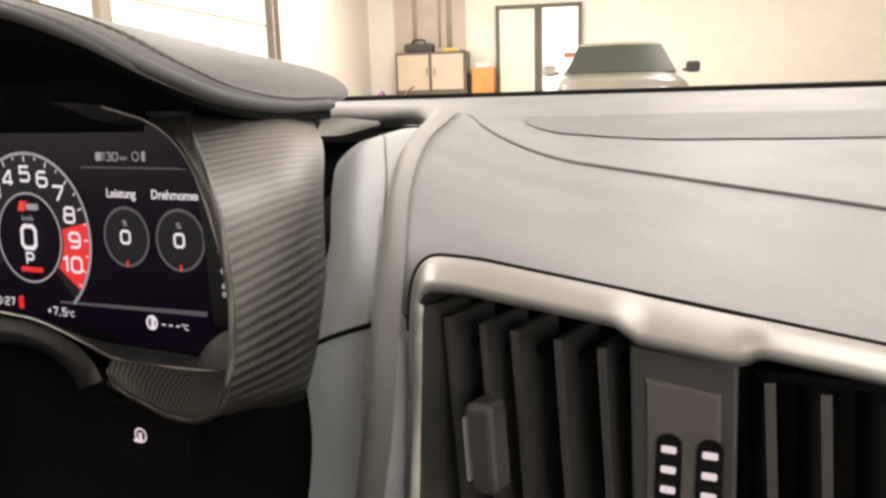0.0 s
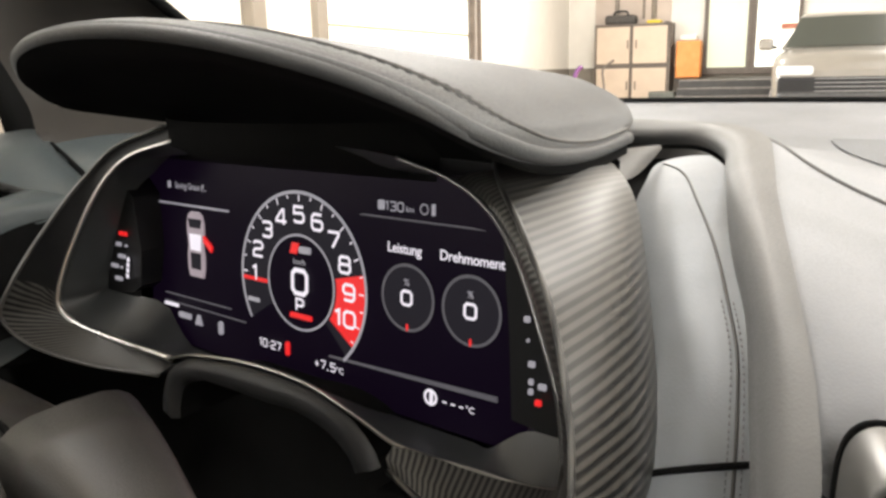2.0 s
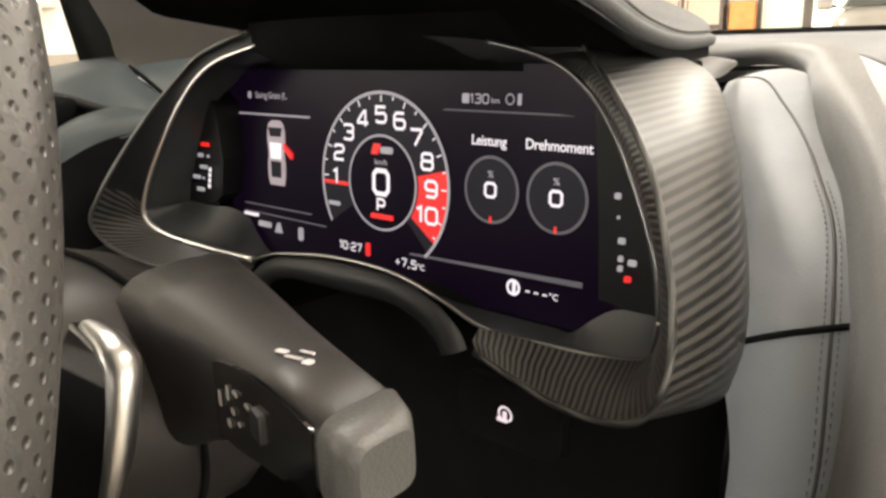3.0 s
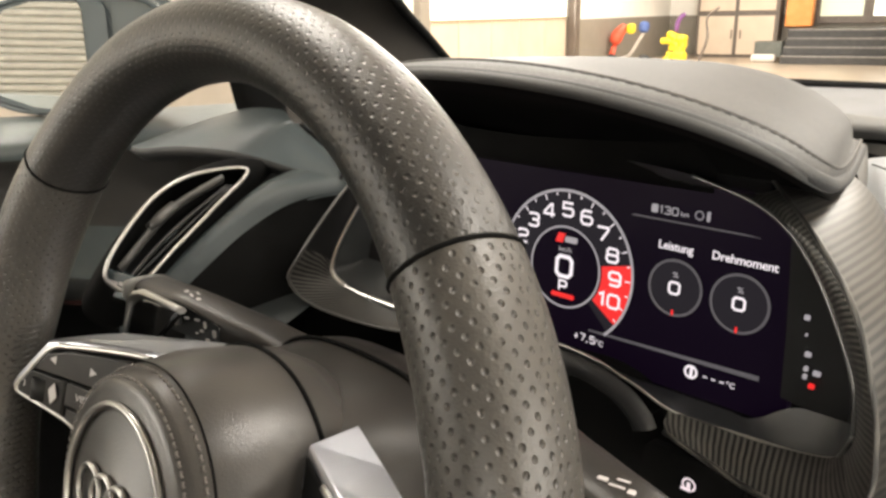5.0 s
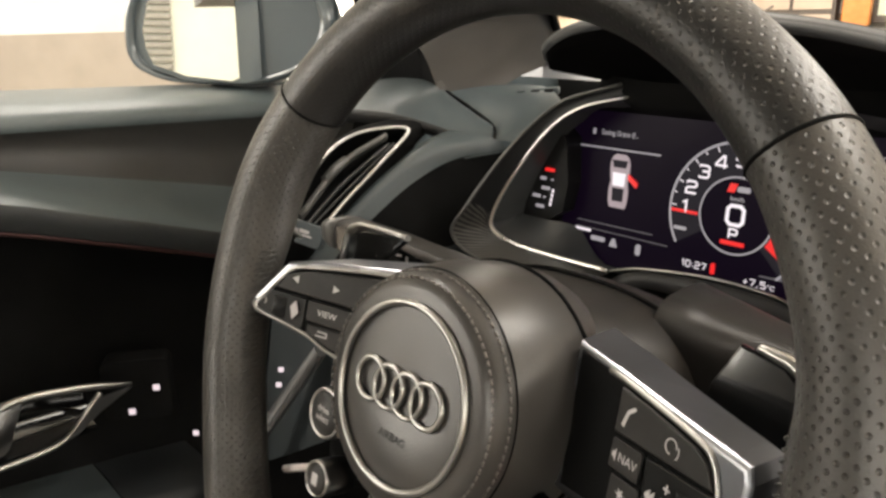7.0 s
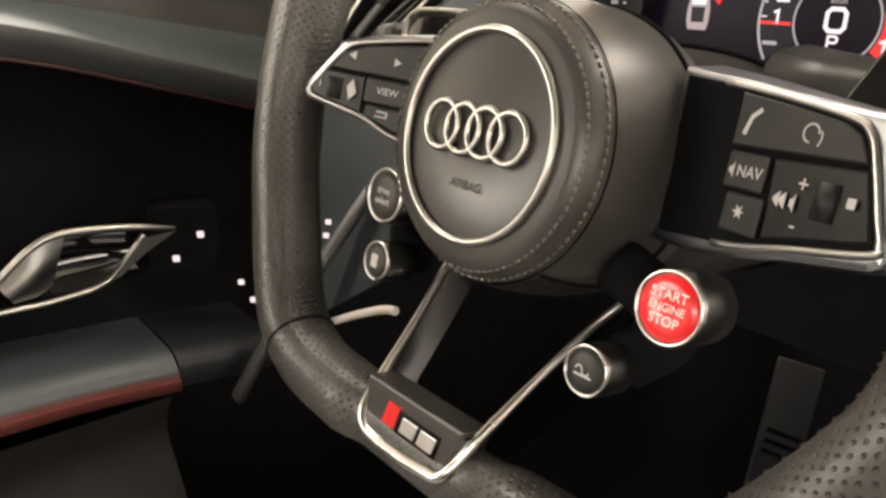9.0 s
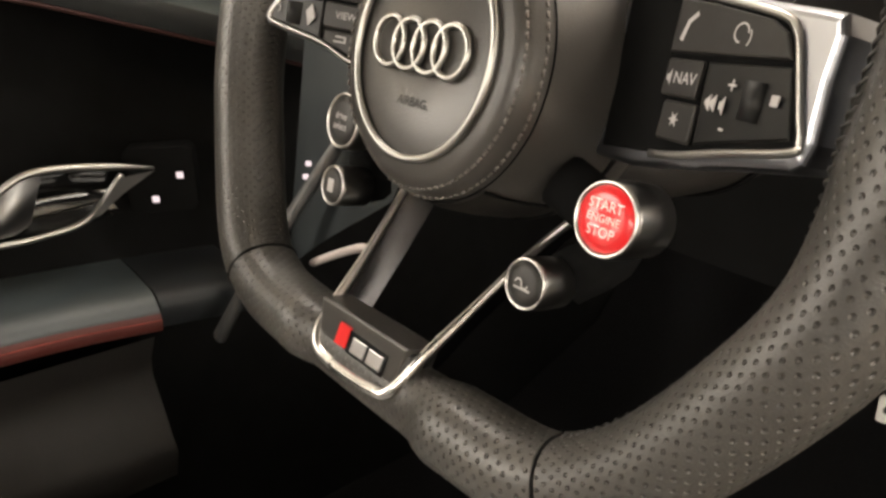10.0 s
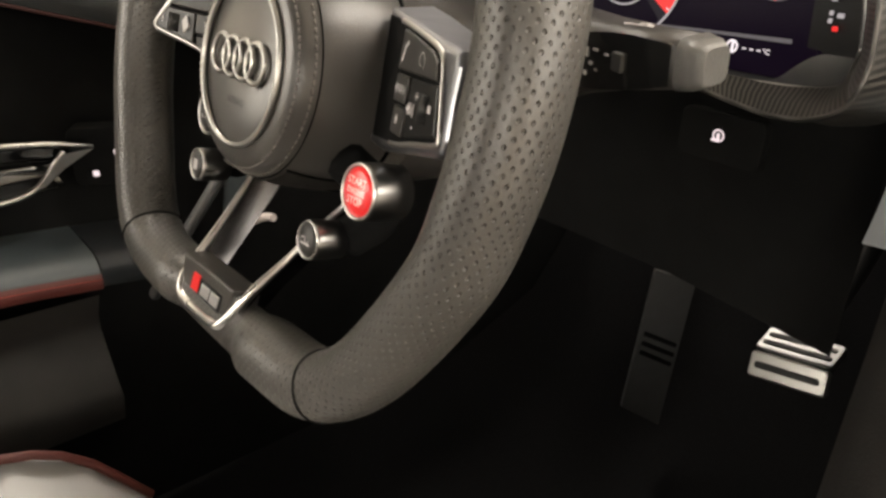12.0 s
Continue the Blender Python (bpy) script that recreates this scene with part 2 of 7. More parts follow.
def arc_band(r0, r1, a0, a1, y, n=48, cx=0.0, cz=0.0):
    """A flat ring sector facing -y; angles in degrees from the top, clockwise."""
    rows = []
    for k in range(n + 1):
        a = radians(a0 + (a1 - a0) * k / n)
        rows.append([(cx + r * math.sin(a), y, cz + r * math.cos(a)) for r in (r0, r1)])
    return skin(rows)


def moved(bm, m):
    bm.transform(m)
    return bm


def joined(*bms):
    """Several bmeshes poured into one."""
    out = bmesh.new()
    for b in bms:
        me = bpy.data.meshes.new("tmp")
        b.to_mesh(me)
        b.free()
        out.from_mesh(me)
        bpy.data.meshes.remove(me)
    return out


def place(name, x=0, y=0, z=0, m=None):
    ob = new(name)
    ob.empty_display_size = 0.02
    ob.matrix_world = m if m else pose(x, y, z)
    return ob


ROOT = {}


def part(name, bm, material, parent=None, label="", local=False, smooth=None):
    """One mesh object from a bmesh, under a thing or a part. Points are in the world, or with local in the thing's own space."""
    me = bpy.data.meshes.new(name)
    bm.to_mesh(me)
    bm.free()
    me.materials.append(material)
    if smooth is not None:
        me.polygons.foreach_set("use_smooth", [smooth] * len(me.polygons))
    ob = new(name, me)
    if parent:
        ob.parent = parent
        base = ROOT.get(parent, parent.matrix_basis)
        ROOT[ob] = base
        if not local:
            ob.matrix_parent_inverse = base.inverted() if parent.type == "EMPTY" else Matrix()
    if label:
        tagged(ob, label)
    return ob


def lettering(text, size, m, spacing=1.0, bold=0.008, wide=1.0):
    """A bmesh of flat letters in the built-in font, centred, standing in the plane of m (x right, z up, front -y)."""
    cu = bpy.data.curves.new("letters", "FONT")
    cu.body, cu.size, cu.align_x, cu.align_y, cu.space_character = text, size, "CENTER", "CENTER", spacing
    cu.resolution_u = 3
    cu.offset = size * bold
    ob = bpy.data.objects.new("letters", cu)
    scene.collection.objects.link(ob)
    me = bpy.data.meshes.new_from_object(ob.evaluated_get(bpy.context.evaluated_depsgraph_get()))
    bm = bmesh.new()
    bm.from_mesh(me)
    bpy.data.objects.remove(ob)
    bpy.data.curves.remove(cu)
    bpy.data.meshes.remove(me)
    bm.transform(m @ Matrix.Diagonal((wide, 1, 1, 1)) @ pose(0, 0, 0, 90, 0, 0))
    return bm

# ================================================================ the workshop hall
GM = Matrix.Rotation(radians(14.7), 4, "Z")
FLOOR = -0.12
WALL_WHITE = mottled("white plaster", (0.78, 0.75, 0.69), (0.82, 0.79, 0.73), 3.0, 0.8, 0.002)
WALL_WHITE_DIM = mottled("white plaster dimmed in colour", (0.46, 0.45, 0.41), (0.50, 0.49, 0.45), 3.0, 0.8, 0.002)
WALL_TAUPE = mottled("taupe painted dado", (0.22, 0.195, 0.162), (0.25, 0.222, 0.185), 4.0, 0.6, 0.001)
FLOOR_MAT = mottled("sealed beige floor", (0.36, 0.29, 0.215), (0.42, 0.34, 0.26), 1.6, 0.28, 0.0, 0.2)
CEIL = mottled("white ceiling", (0.7, 0.7, 0.68), (0.74, 0.74, 0.72), 2.0, 0.9)
FRAME_DARK = mottled("dark brown frame", (0.10, 0.08, 0.065), (0.13, 0.105, 0.085), 8.0, 0.5)
CAB_BEIGE = mottled("beige cabinet front", (0.55, 0.44, 0.34), (0.60, 0.49, 0.38), 3.0, 0.5)
BLACK_STEP = mottled("black stair", (0.022, 0.021, 0.02), (0.04, 0.037, 0.034), 10.0, 0.5)
ORANGE = mottled("orange plastic", (0.72, 0.25, 0.05), (0.80, 0.31, 0.08), 5.0, 0.5)
YELLOW = mottled("yellow plastic", (0.85, 0.62, 0.02), (0.92, 0.70, 0.05), 9.0, 0.4)
RED_TOY = mottled("red plastic", (0.75, 0.09, 0.04), (0.80, 0.13, 0.07), 9.0, 0.4)
BLUE_TOY = mottled("blue plastic", (0.06, 0.10, 0.26), (0.08, 0.13, 0.32), 9.0, 0.5)
PURPLE = mottled("purple cloth", (0.14, 0.05, 0.16), (0.18, 0.07, 0.2), 9.0, 0.7)
CARD = mottled("grey cardboard", (0.42, 0.38, 0.33), (0.48, 0.44, 0.38), 6.0, 0.8)
DAYLIGHT = mat("daylit panel", (0.9, 0.9, 0.85), 0.6, emit=(1.0, 0.93, 0.78), power=0.9)
GREEN_GLASS = mat("frosted green-tinted glass", (0.62, 0.66, 0.5), 0.25, emit=(0.75, 0.76, 0.52), power=0.35)
SUV_PAINT = mottled("champagne car paint", (0.155, 0.143, 0.124), (0.18, 0.166, 0.143), 3.0, 0.3, 0.0, 0.5)
CAR_GLASS = mat("dark car glass", (0.045, 0.048, 0.040), 0.3, 0.0, 0.0, spec=0.15)
RUBBER = mottled("black rubber", (0.02, 0.02, 0.02), (0.03, 0.03, 0.03), 30.0, 0.8)


def hall(name, bm, material, label, category, kind="structure"):
    ob = part(name, moved(bm, GM), material)
    return tagged(ob, label, category, "", kind)


hall("floor", block(-5.2, 9.0, -8.0, 20.2, FLOOR - 0.2, FLOOR), FLOOR_MAT, "glossy sealed beige workshop floor", "floor")
hall("ceiling", block(-5.2, 9.0, -8.0, 20.2, 4.6, 4.8), CEIL, "plain white hall ceiling", "ceiling")
DADO = 0.83
hall("wall_north", block(-5.2, 9.0, 20.0, 20.2, DADO, 4.6), WALL_WHITE, "white plaster end wall, brightly lit", "wall")
hall("wall_north_dado", block(-5.2, 9.0, 19.99, 20.2, FLOOR, DADO), WALL_TAUPE, "taupe painted lower end wall", "wall")
hall("wall_east", block(9.0, 9.2, -8.0, 20.2, FLOOR, 4.6), WALL_WHITE, "white plaster side wall", "wall")
hall("wall_south", block(-5.2, 9.0, -8.2, -8.0, FLOOR, 4.6), mottled("pale green-grey plaster", (0.40, 0.41, 0.36), (0.44, 0.45, 0.40), 3.0, 0.8, 0.002), "pale green-grey plaster rear wall", "wall")
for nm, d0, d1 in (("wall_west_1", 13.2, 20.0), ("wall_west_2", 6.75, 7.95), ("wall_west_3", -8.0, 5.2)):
    # near stretch gets less light; that is put into a greyer plaster colour
    plaster = WALL_WHITE_DIM if d0 < 0 else WALL_WHITE
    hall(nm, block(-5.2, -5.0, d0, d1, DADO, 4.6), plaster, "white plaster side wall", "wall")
    hall(nm + "_dado", block(-5.2, -4.99, d0, d1, FLOOR, DADO), WALL_TAUPE, "taupe painted lower side wall", "wall")
hall("wall_west_top", block(-5.2, -5.0, 5.2, 13.2, 3.4, 4.6), WALL_WHITE, "white plaster above the shutters", "wall")
for d in (13.2, 7.95, 6.7):
    hall("door_post", block(-5.05, -4.9, d - 0.12, d + 0.12, FLOOR, 3.4, 0.01), WALL_TAUPE if d < 13 else FRAME_DARK, "brown shutter guide post", "post")

# sectional shutter: beige lower section, translucent sections above
shutter = tagged(place("sectional_shutter", m=GM @ pose(-5.1, 10.5, FLOOR)), "white sectional shutter with daylit panels and a beige lower section", "shutter", "", "structure")
for k in range(5):
    d0 = 8.08 + k * 1.0
    part("lower_panel", moved(block(-5.12, -5.06, d0, d0 + 0.98, FLOOR, DADO + 0.02, 0.01), GM), CAB_BEIGE, shutter)
    for j in range(4):
        part("daylit_panel", moved(block(-5.12, -5.07, d0, d0 + 0.99, DADO + 0.05 + j * 0.62, DADO + 0.65 + j * 0.62, 0.008), GM), DAYLIGHT, shutter)
for j in range(5):
    part("rail", moved(block(-5.13, -5.04, 8.07, 13.08, DADO + 0.02 + j * 0.62, DADO + 0.05 + j * 0.62), GM), mottled("pale rail", (0.36, 0.29, 0.19), (0.40, 0.33, 0.22), 5.0, 0.5), shutter)
side_door = tagged(place("side_door", m=GM @ pose(-5.1, 6.0, FLOOR)), "white side door with a round dark knob", "door", "", "structure")
part("leaf", moved(block(-5.12, -5.05, 5.3, 6.58, FLOOR, 3.38, 0.01), GM), WALL_WHITE, side_door)
part("knob", moved(lathe([(0, 0), (0.05, 0), (0.06, -0.03), (0.04, -0.06), (0, -0.06)], 16), GM @ pose(-5.05, 6.35, 1.25, 0, 0, 90)), FRAME_DARK, side_door, "dark round knob")
for d0, w in ((1.6, 0.9), (3.5, 0.35)):
    hall("wall_box", block(-5.0, -4.9, d0, d0 + w * 0.4, 1.15, 1.15 + 0.18, 0.02), CARD, "grey wall box on the white wall", "wall box", "")

# storage cabinet, two by two doors
cab = tagged(place("storage_cabinet", m=GM @ pose(-3.2, 19.5, FLOOR)), "tall cabinet with four beige doors in dark frames", "cabinet")
part("carcass", moved(block(-4.16, -2.34, 19.25, 19.95, FLOOR, 1.86, 0.01), GM), FRAME_DARK, cab, "dark brown carcass")
for i in range(2):
    for j in range(2):
        d = part("door", moved(block(-4.10 + i * 0.88, -3.30 + i * 0.88, 19.215, 19.25, FLOOR + 0.06 + j * 0.98, FLOOR + 0.93 + j * 0.98, 0.012), GM), CAB_BEIGE, cab)
        part("handle", moved(block(-3.36 + i * 0.88 - (0.68 if i else 0), -3.33 + i * 0.88 - (0.68 if i else 0), 19.19, 19.215, 0.3 + j * 0.98, 0.5 + j * 0.98, 0.005), GM), FRAME_DARK, d)
bag = tagged(place("tool_bag", m=GM @ pose(-3.6, 19.5, 1.86)), "dark tool bag lying on the cabinet", "bag")
part("body", moved(block(-3.95, -3.2, 19.35, 19.75, 1.86, 2.08, 0.07, 3), GM), mottled("dark canvas", (0.06, 0.055, 0.05), (0.09, 0.085, 0.08), 15.0, 0.8), bag)
part("grip", moved(sweep(spline([(-3.75, 19.5, 2.07), (-3.7, 19.5, 2.16), (-3.45, 19.5, 2.16), (-3.4, 19.5, 2.07)], 12), 0.025, 8), GM), RUBBER, bag)
tagged(part("yellow_tool", moved(block(-2.95, -2.6, 19.4, 19.7, 1.86, 1.93, 0.03), GM), YELLOW), "small yellow power tool on the cabinet", "tool")
hose = tagged(part("hanging_hose", moved(sweep(spline([(-2.5, 19.3, 1.86), (-2.33, 19.25, 1.8), (-2.3, 19.2, 1.5), (-2.33, 19.25, 1.3)], 16), 0.035, 8), GM), FRAME_DARK), "dark hose hanging from the cabinet", "hose")
for s_, w in ((-3.75, 0.05), (-3.1, 0.03), (-2.85, 0.06)):
    tagged(part("wall_pipe", moved(sweep([(s_, 19.9, 2.0), (s_, 19.9, 4.6)], w, 10), GM), mottled("grey pipe", (0.35, 0.31, 0.27), (0.4, 0.36, 0.31), 6.0, 0.5)), "grey service pipe on the end wall", "pipe")
hall("wall_recess", block(-4.3, -2.45, 19.93, 20.0, 1.0, 4.6), mottled("pinkish grey wall panel", (0.52, 0.44, 0.38), (0.56, 0.48, 0.42), 3.0, 0.7), "pinkish grey panel behind the cabinet", "wall panel")
box = tagged(part("orange_bin", moved(block(-2.22, -1.66, 19.3, 19.8, 0.56, 1.42, 0.03), GM), ORANGE), "orange plastic bin beside the glass door", "bin")
tagged(part("white_sack", moved(block(-2.15, -1.75, 19.35, 19.75, 1.42, 1.56, 0.06, 3), GM), mat("white sack", (0.8, 0.78, 0.72), 0.8)), "white sack on the orange bin", "sack")

# steps and landing before the glass door
steps = tagged(place("steps", m=GM @ pose(-0.4, 17.5, FLOOR)), "black steps leading up to a landing", "steps", "", "structure")
for k in range(4):
    part("tread", moved(block(-1.95, 1.8, 16.9 + k * 0.3, 19.99, FLOOR + k * 0.165, FLOOR + (k + 1) * 0.165, 0.012), GM), BLACK_STEP, steps)
    part("nosing", moved(block(-1.93, 1.78, 16.88 + k * 0.3, 16.93 + k * 0.3, FLOOR + (k + 1) * 0.165 - 0.03, FLOOR + (k + 1) * 0.165 + 0.006, 0.006), GM), mottled("worn nosing", (0.12, 0.11, 0.1), (0.2, 0.185, 0.17), 14.0, 0.45), steps)
gdoor = tagged(place("glass_door", m=GM @ pose(-0.6, 19.95, 0.56)), "double glass door with dark frame", "door", "", "structure")
for i, (x0, x1) in enumerate(((-1.66, -0.58), (-0.58, 0.5))):
    for a, b_, c, d in ((x0, x0 + 0.10, 0.62, 2.95), (x1 - 0.10, x1, 0.62, 2.95), (x0 + 0.10, x1 - 0.10, 2.85, 2.95), (x0 + 0.10, x1 - 0.10, 0.62, 0.78)):
        part("frame", moved(block(a, b_, 19.86, 19.95, c, d, 0.01), GM), FRAME_DARK, gdoor)
    part("pane", moved(block(x0 + 0.10, x1 - 0.10, 19.9, 19.92, 0.78, 2.85), GM), GREEN_GLASS if i == 0 else DAYLIGHT, gdoor, "frosted glass pane")
tagged(part("red_sign", moved(block(0.05, 0.48, 19.78, 19.85, 1.62, 1.74, 0.01), GM), mottled("brown-red board", (0.4, 0.13, 0.07), (0.46, 0.17, 0.1), 8.0, 0.6)), "small brown-red board by the glass door", "board")

# clutter along the side wall
cart = tagged(place("toy_cart", m=GM @ pose(-4.5, 15.2, FLOOR)), "red and grey ride-on cart with yellow and blue parts", "cart")
part("red_leg", moved(sweep([(-4.92, 15.15, FLOOR + 0.02), (-4.88, 15.15, 0.15), (-4.84, 15.2, 0.36)], [0.05, 0.06, 0.05], 10), GM), RED_TOY, cart)
part("red_body", moved(sweep(spline([(-4.86, 15.2, 0.34), (-4.80, 15.2, 0.50), (-4.72, 15.2, 0.60), (-4.66, 15.22, 0.70)], 8), [0.10, 0.13, 0.13, 0.12, 0.11, 0.10, 0.08, 0.05], 12), GM), RED_TOY, cart)
part("grey_frame", moved(sweep(spline([(-4.80, 15.2, FLOOR + 0.15), (-4.55, 15.2, FLOOR + 0.22), (-4.40, 15.25, 0.35), (-4.30, 15.3, 0.55)], 10), 0.035, 8), GM), CARD, cart)
part("yellow_cap", moved(block(-4.62, -4.46, 15.15, 15.35, 0.52, 0.72, 0.06, 3), GM), YELLOW, cart)
part("blue_cloth", moved(block(-4.40, -4.20, 15.2, 15.4, 0.54, 0.76, 0.08, 3), GM), BLUE_TOY, cart)
for dx in (-4.85, -4.2):
    part("wheel", moved(lathe([(0, 0.05), (0.11, 0.05), (0.13, 0.0), (0.11, -0.05), (0, -0.05)], 20), GM @ pose(dx, 15.05, FLOOR + 0.13)), RUBBER, cart)
jack = tagged(place("floor_machine", m=GM @ pose(-3.8, 15.6, FLOOR)), "yellow floor machine with a bent handle", "machine")
rng = random.Random(4)
for k in range(11):
    x, z, w = -3.92 + 0.30 * rng.random(), FLOOR + 0.08 + 0.045 * k, rng.uniform(0.16, 0.28)
    part("yellow_cover", moved(block(-w / 2, w / 2, -0.1, 0.1, 0.0, rng.uniform(0.10, 0.18), 0.045, 3), GM @ pose(x, 15.6 + rng.uniform(-0.05, 0.05), z, 0, rng.uniform(-35, 35), rng.uniform(-30, 30))), YELLOW, jack)
part("base", moved(block(-3.95, -3.3, 15.45, 15.85, FLOOR + 0.002, FLOOR + 0.12, 0.04), GM), mottled("pale orange base", (0.7, 0.45, 0.25), (0.78, 0.52, 0.3), 8.0, 0.5), jack)
part("handle", moved(sweep(spline([(-3.74, 15.6, 0.55), (-3.72, 15.6, 0.72), (-3.66, 15.62, 0.84), (-3.60, 15.65, 0.88)], 12), 0.045, 8), GM), PURPLE, jack)
tagged(part("vacuum_tube", moved(sweep(spline([(-3.35, 15.8, FLOOR + 0.02), (-3.2, 15.9, 0.4), (-3.25, 16.0, 0.8), (-3.05, 16.1, 1.0)], 16), 0.025, 8), GM), FRAME_DARK), "dark suction tube leaning on the machine", "tube")
crate = tagged(place("tool_crate", m=GM @ pose(-2.25, 17.6, FLOOR)), "dark crate with pale rags beside the steps", "crate")
part("body", moved(block(-2.55, -2.0, 17.5, 17.9, FLOOR + 0.1, FLOOR + 0.42, 0.02), GM), mottled("dark green crate", (0.07, 0.075, 0.065), (0.1, 0.105, 0.09), 12.0, 0.6), crate)
part("rags", moved(block(-2.6, -2.1, 17.4, 17.7, FLOOR + 0.002, FLOOR + 0.16, 0.06, 3), GM), mat("pale rag", (0.62, 0.56, 0.5), 0.9), crate)

# parked off-roader facing the windscreen
suv = tagged(place("parked_suv", m=GM @ pose(0.98, 13.5, FLOOR)), "parked champagne-coloured off-road car seen from the front", "car")
SX, SD = 1.04, 11.4


def suv_part(name, bm, material, label="", parent=None):
    return part(name, moved(bm, GM @ Matrix.Translation((SX, SD, FLOOR)) @ Matrix.Diagonal((1.06, 1.0, 1.09, 1.0))), material, parent or suv, label)


sec = []
for y, w, z0, z1 in ((0.0, 0.80, 0.42, 0.82), (0.08, 0.88, 0.32, 0.98), (0.35, 0.93, 0.28, 1.05), (1.2, 0.95, 0.28, 1.13), (2.6, 0.95, 0.28, 1.14), (4.2, 0.94, 0.30, 1.12), (4.5, 0.86, 0.42, 1.05)):
    sec.append([(w * math.copysign(abs(math.cos(a)) ** 0.45, math.cos(a)), y, (z0 + z1) / 2 + (z1 - z0) / 2 * math.copysign(abs(math.sin(a)) ** 0.45, math.sin(a))) for a in [2 * math.pi * k / 36 for k in range(36)]])
bm = skin(sec, loop_u=True, caps=True)
bmesh.ops.recalc_face_normals(bm, faces=bm.faces)
suv_part("body", bm, SUV_PAINT, "champagne painted body")
sec = []
for y, w, z in ((1.0, 0.80, 1.10), (1.55, 0.70, 1.50), (2.0, 0.66, 1.58), (3.4, 0.66, 1.58), (4.1, 0.70, 1.45), (4.3, 0.78, 1.1)):
    sec.append([(-w - 0.06, y, 1.08), (-w, y, (z + 1.08) / 2 + 0.1 * (z - 1.08)), (-w * 0.93, y, z - 0.03), (-w * 0.8, y, z), (w * 0.8, y, z), (w * 0.93, y, z - 0.03), (w, y, (z + 1.08) / 2 + 0.1 * (z - 1.08)), (w + 0.06, y, 1.08)])
suv_part("cabin", skin(sec, caps=True), SUV_PAINT, "champagne painted cabin")
suv_part("windscreen", skin([[(-0.80, 0.98, 1.11), (0.0, 0.95, 1.12), (0.80, 0.98, 1.11)], [(-0.62, 1.46, 1.51), (0.0, 1.43, 1.52), (0.62, 1.46, 1.51)]]), CAR_GLASS, "dark windscreen")
suv_part("grille", block(-0.86, 0.86, -0.03, 0.10, 0.42, 0.74, 0.04), mottled("dark grille", (0.008, 0.008, 0.009), (0.014, 0.014, 0.015), 40.0, 0.5), "dark grille")
for k in range(4):
    suv_part("grille_bar", block(-0.42, 0.42, -0.045, -0.028, 0.56 + k * 0.05, 0.572 + k * 0.05), DARK_METAL)
for s_ in (-1, 1):
    suv_part("headlight", block(s_ * 0.66 - 0.22, s_ * 0.66 + 0.22, -0.03, 0.14, 0.75, 0.87, 0.04), mat("headlamp glass", (0.55, 0.57, 0.6), 0.1, 0.0, 0.5), "clear headlight")
    suv_part("door_mirror", block(s_ * 1.05 - 0.10, s_ * 1.05 + 0.10, 1.05, 1.17, 1.08, 1.24, 0.04), SUV_PAINT if s_ < 0 else RUBBER)
    suv_part("mirror_arm", block(s_ * 0.94 - 0.04, s_ * 0.94 + 0.04, 1.08, 1.13, 1.10, 1.14, 0.01), RUBBER)
    for y in (0.85, 3.6):
        wh = suv_part("wheel", moved(lathe([(0, 0.12), (0.30, 0.12), (0.35, 0.08), (0.36, 0.0), (0.35, -0.08), (0.30, -0.12), (0, -0.12)], 28), Matrix.Translation((s_ * 0.82, y, 0.36)) @ Matrix.Rotation(radians(90), 4, "Z")), RUBBER, "black tyre")
        suv_part("rim", moved(lathe([(0, 0.14), (0.2, 0.13), (0.22, 0.11), (0.22, -0.11), (0.2, -0.13), (0, -0.14)], 20), Matrix.Translation((s_ * 0.82, y, 0.36)) @ Matrix.Rotation(radians(90), 4, "Z")), SATIN, "", wh)
suv_part("bumper", block(-0.86, 0.86, -0.08, 0.12, 0.30, 0.56, 0.06, 3), mottled("black bumper", (0.025, 0.025, 0.025), (0.04, 0.04, 0.04), 20.0, 0.5), "black front bumper")
suv_part("skid_plate", block(-0.5, 0.5, -0.09, 0.0, 0.24, 0.36, 0.03), SATIN, "metal skid plate")

# ceiling lights
for k, (x, d) in enumerate(((-2.5, 2.0), (2.5, 2.0), (-2.5, 8.0), (2.5, 8.0), (-2.5, 14.5), (2.5, 14.5), (-2.5, -4.0), (2.5, -4.0))):
    lamp = tagged(place("ceiling_light", m=GM @ pose(x, d, 4.5)), "long white ceiling light fitting", "ceiling light", "hall ceiling lights")
    part("housing", moved(block(x - 0.35, x + 0.35, d - 1.6, d + 1.6, 4.52, 4.6, 0.01), GM), CEIL, lamp)
    area_lamp("hall_lamp", GM @ pose(x, d, 4.5), 0.6, 3.0, LAMP_W, (1.0, 0.93, 0.83))
area_lamp("shutter_daylight", GM @ pose(-4.95, 10.5, 2.0, 0, -90, 0), 2.4, 5.0, SHUTTER_W, (1.0, 0.95, 0.86))

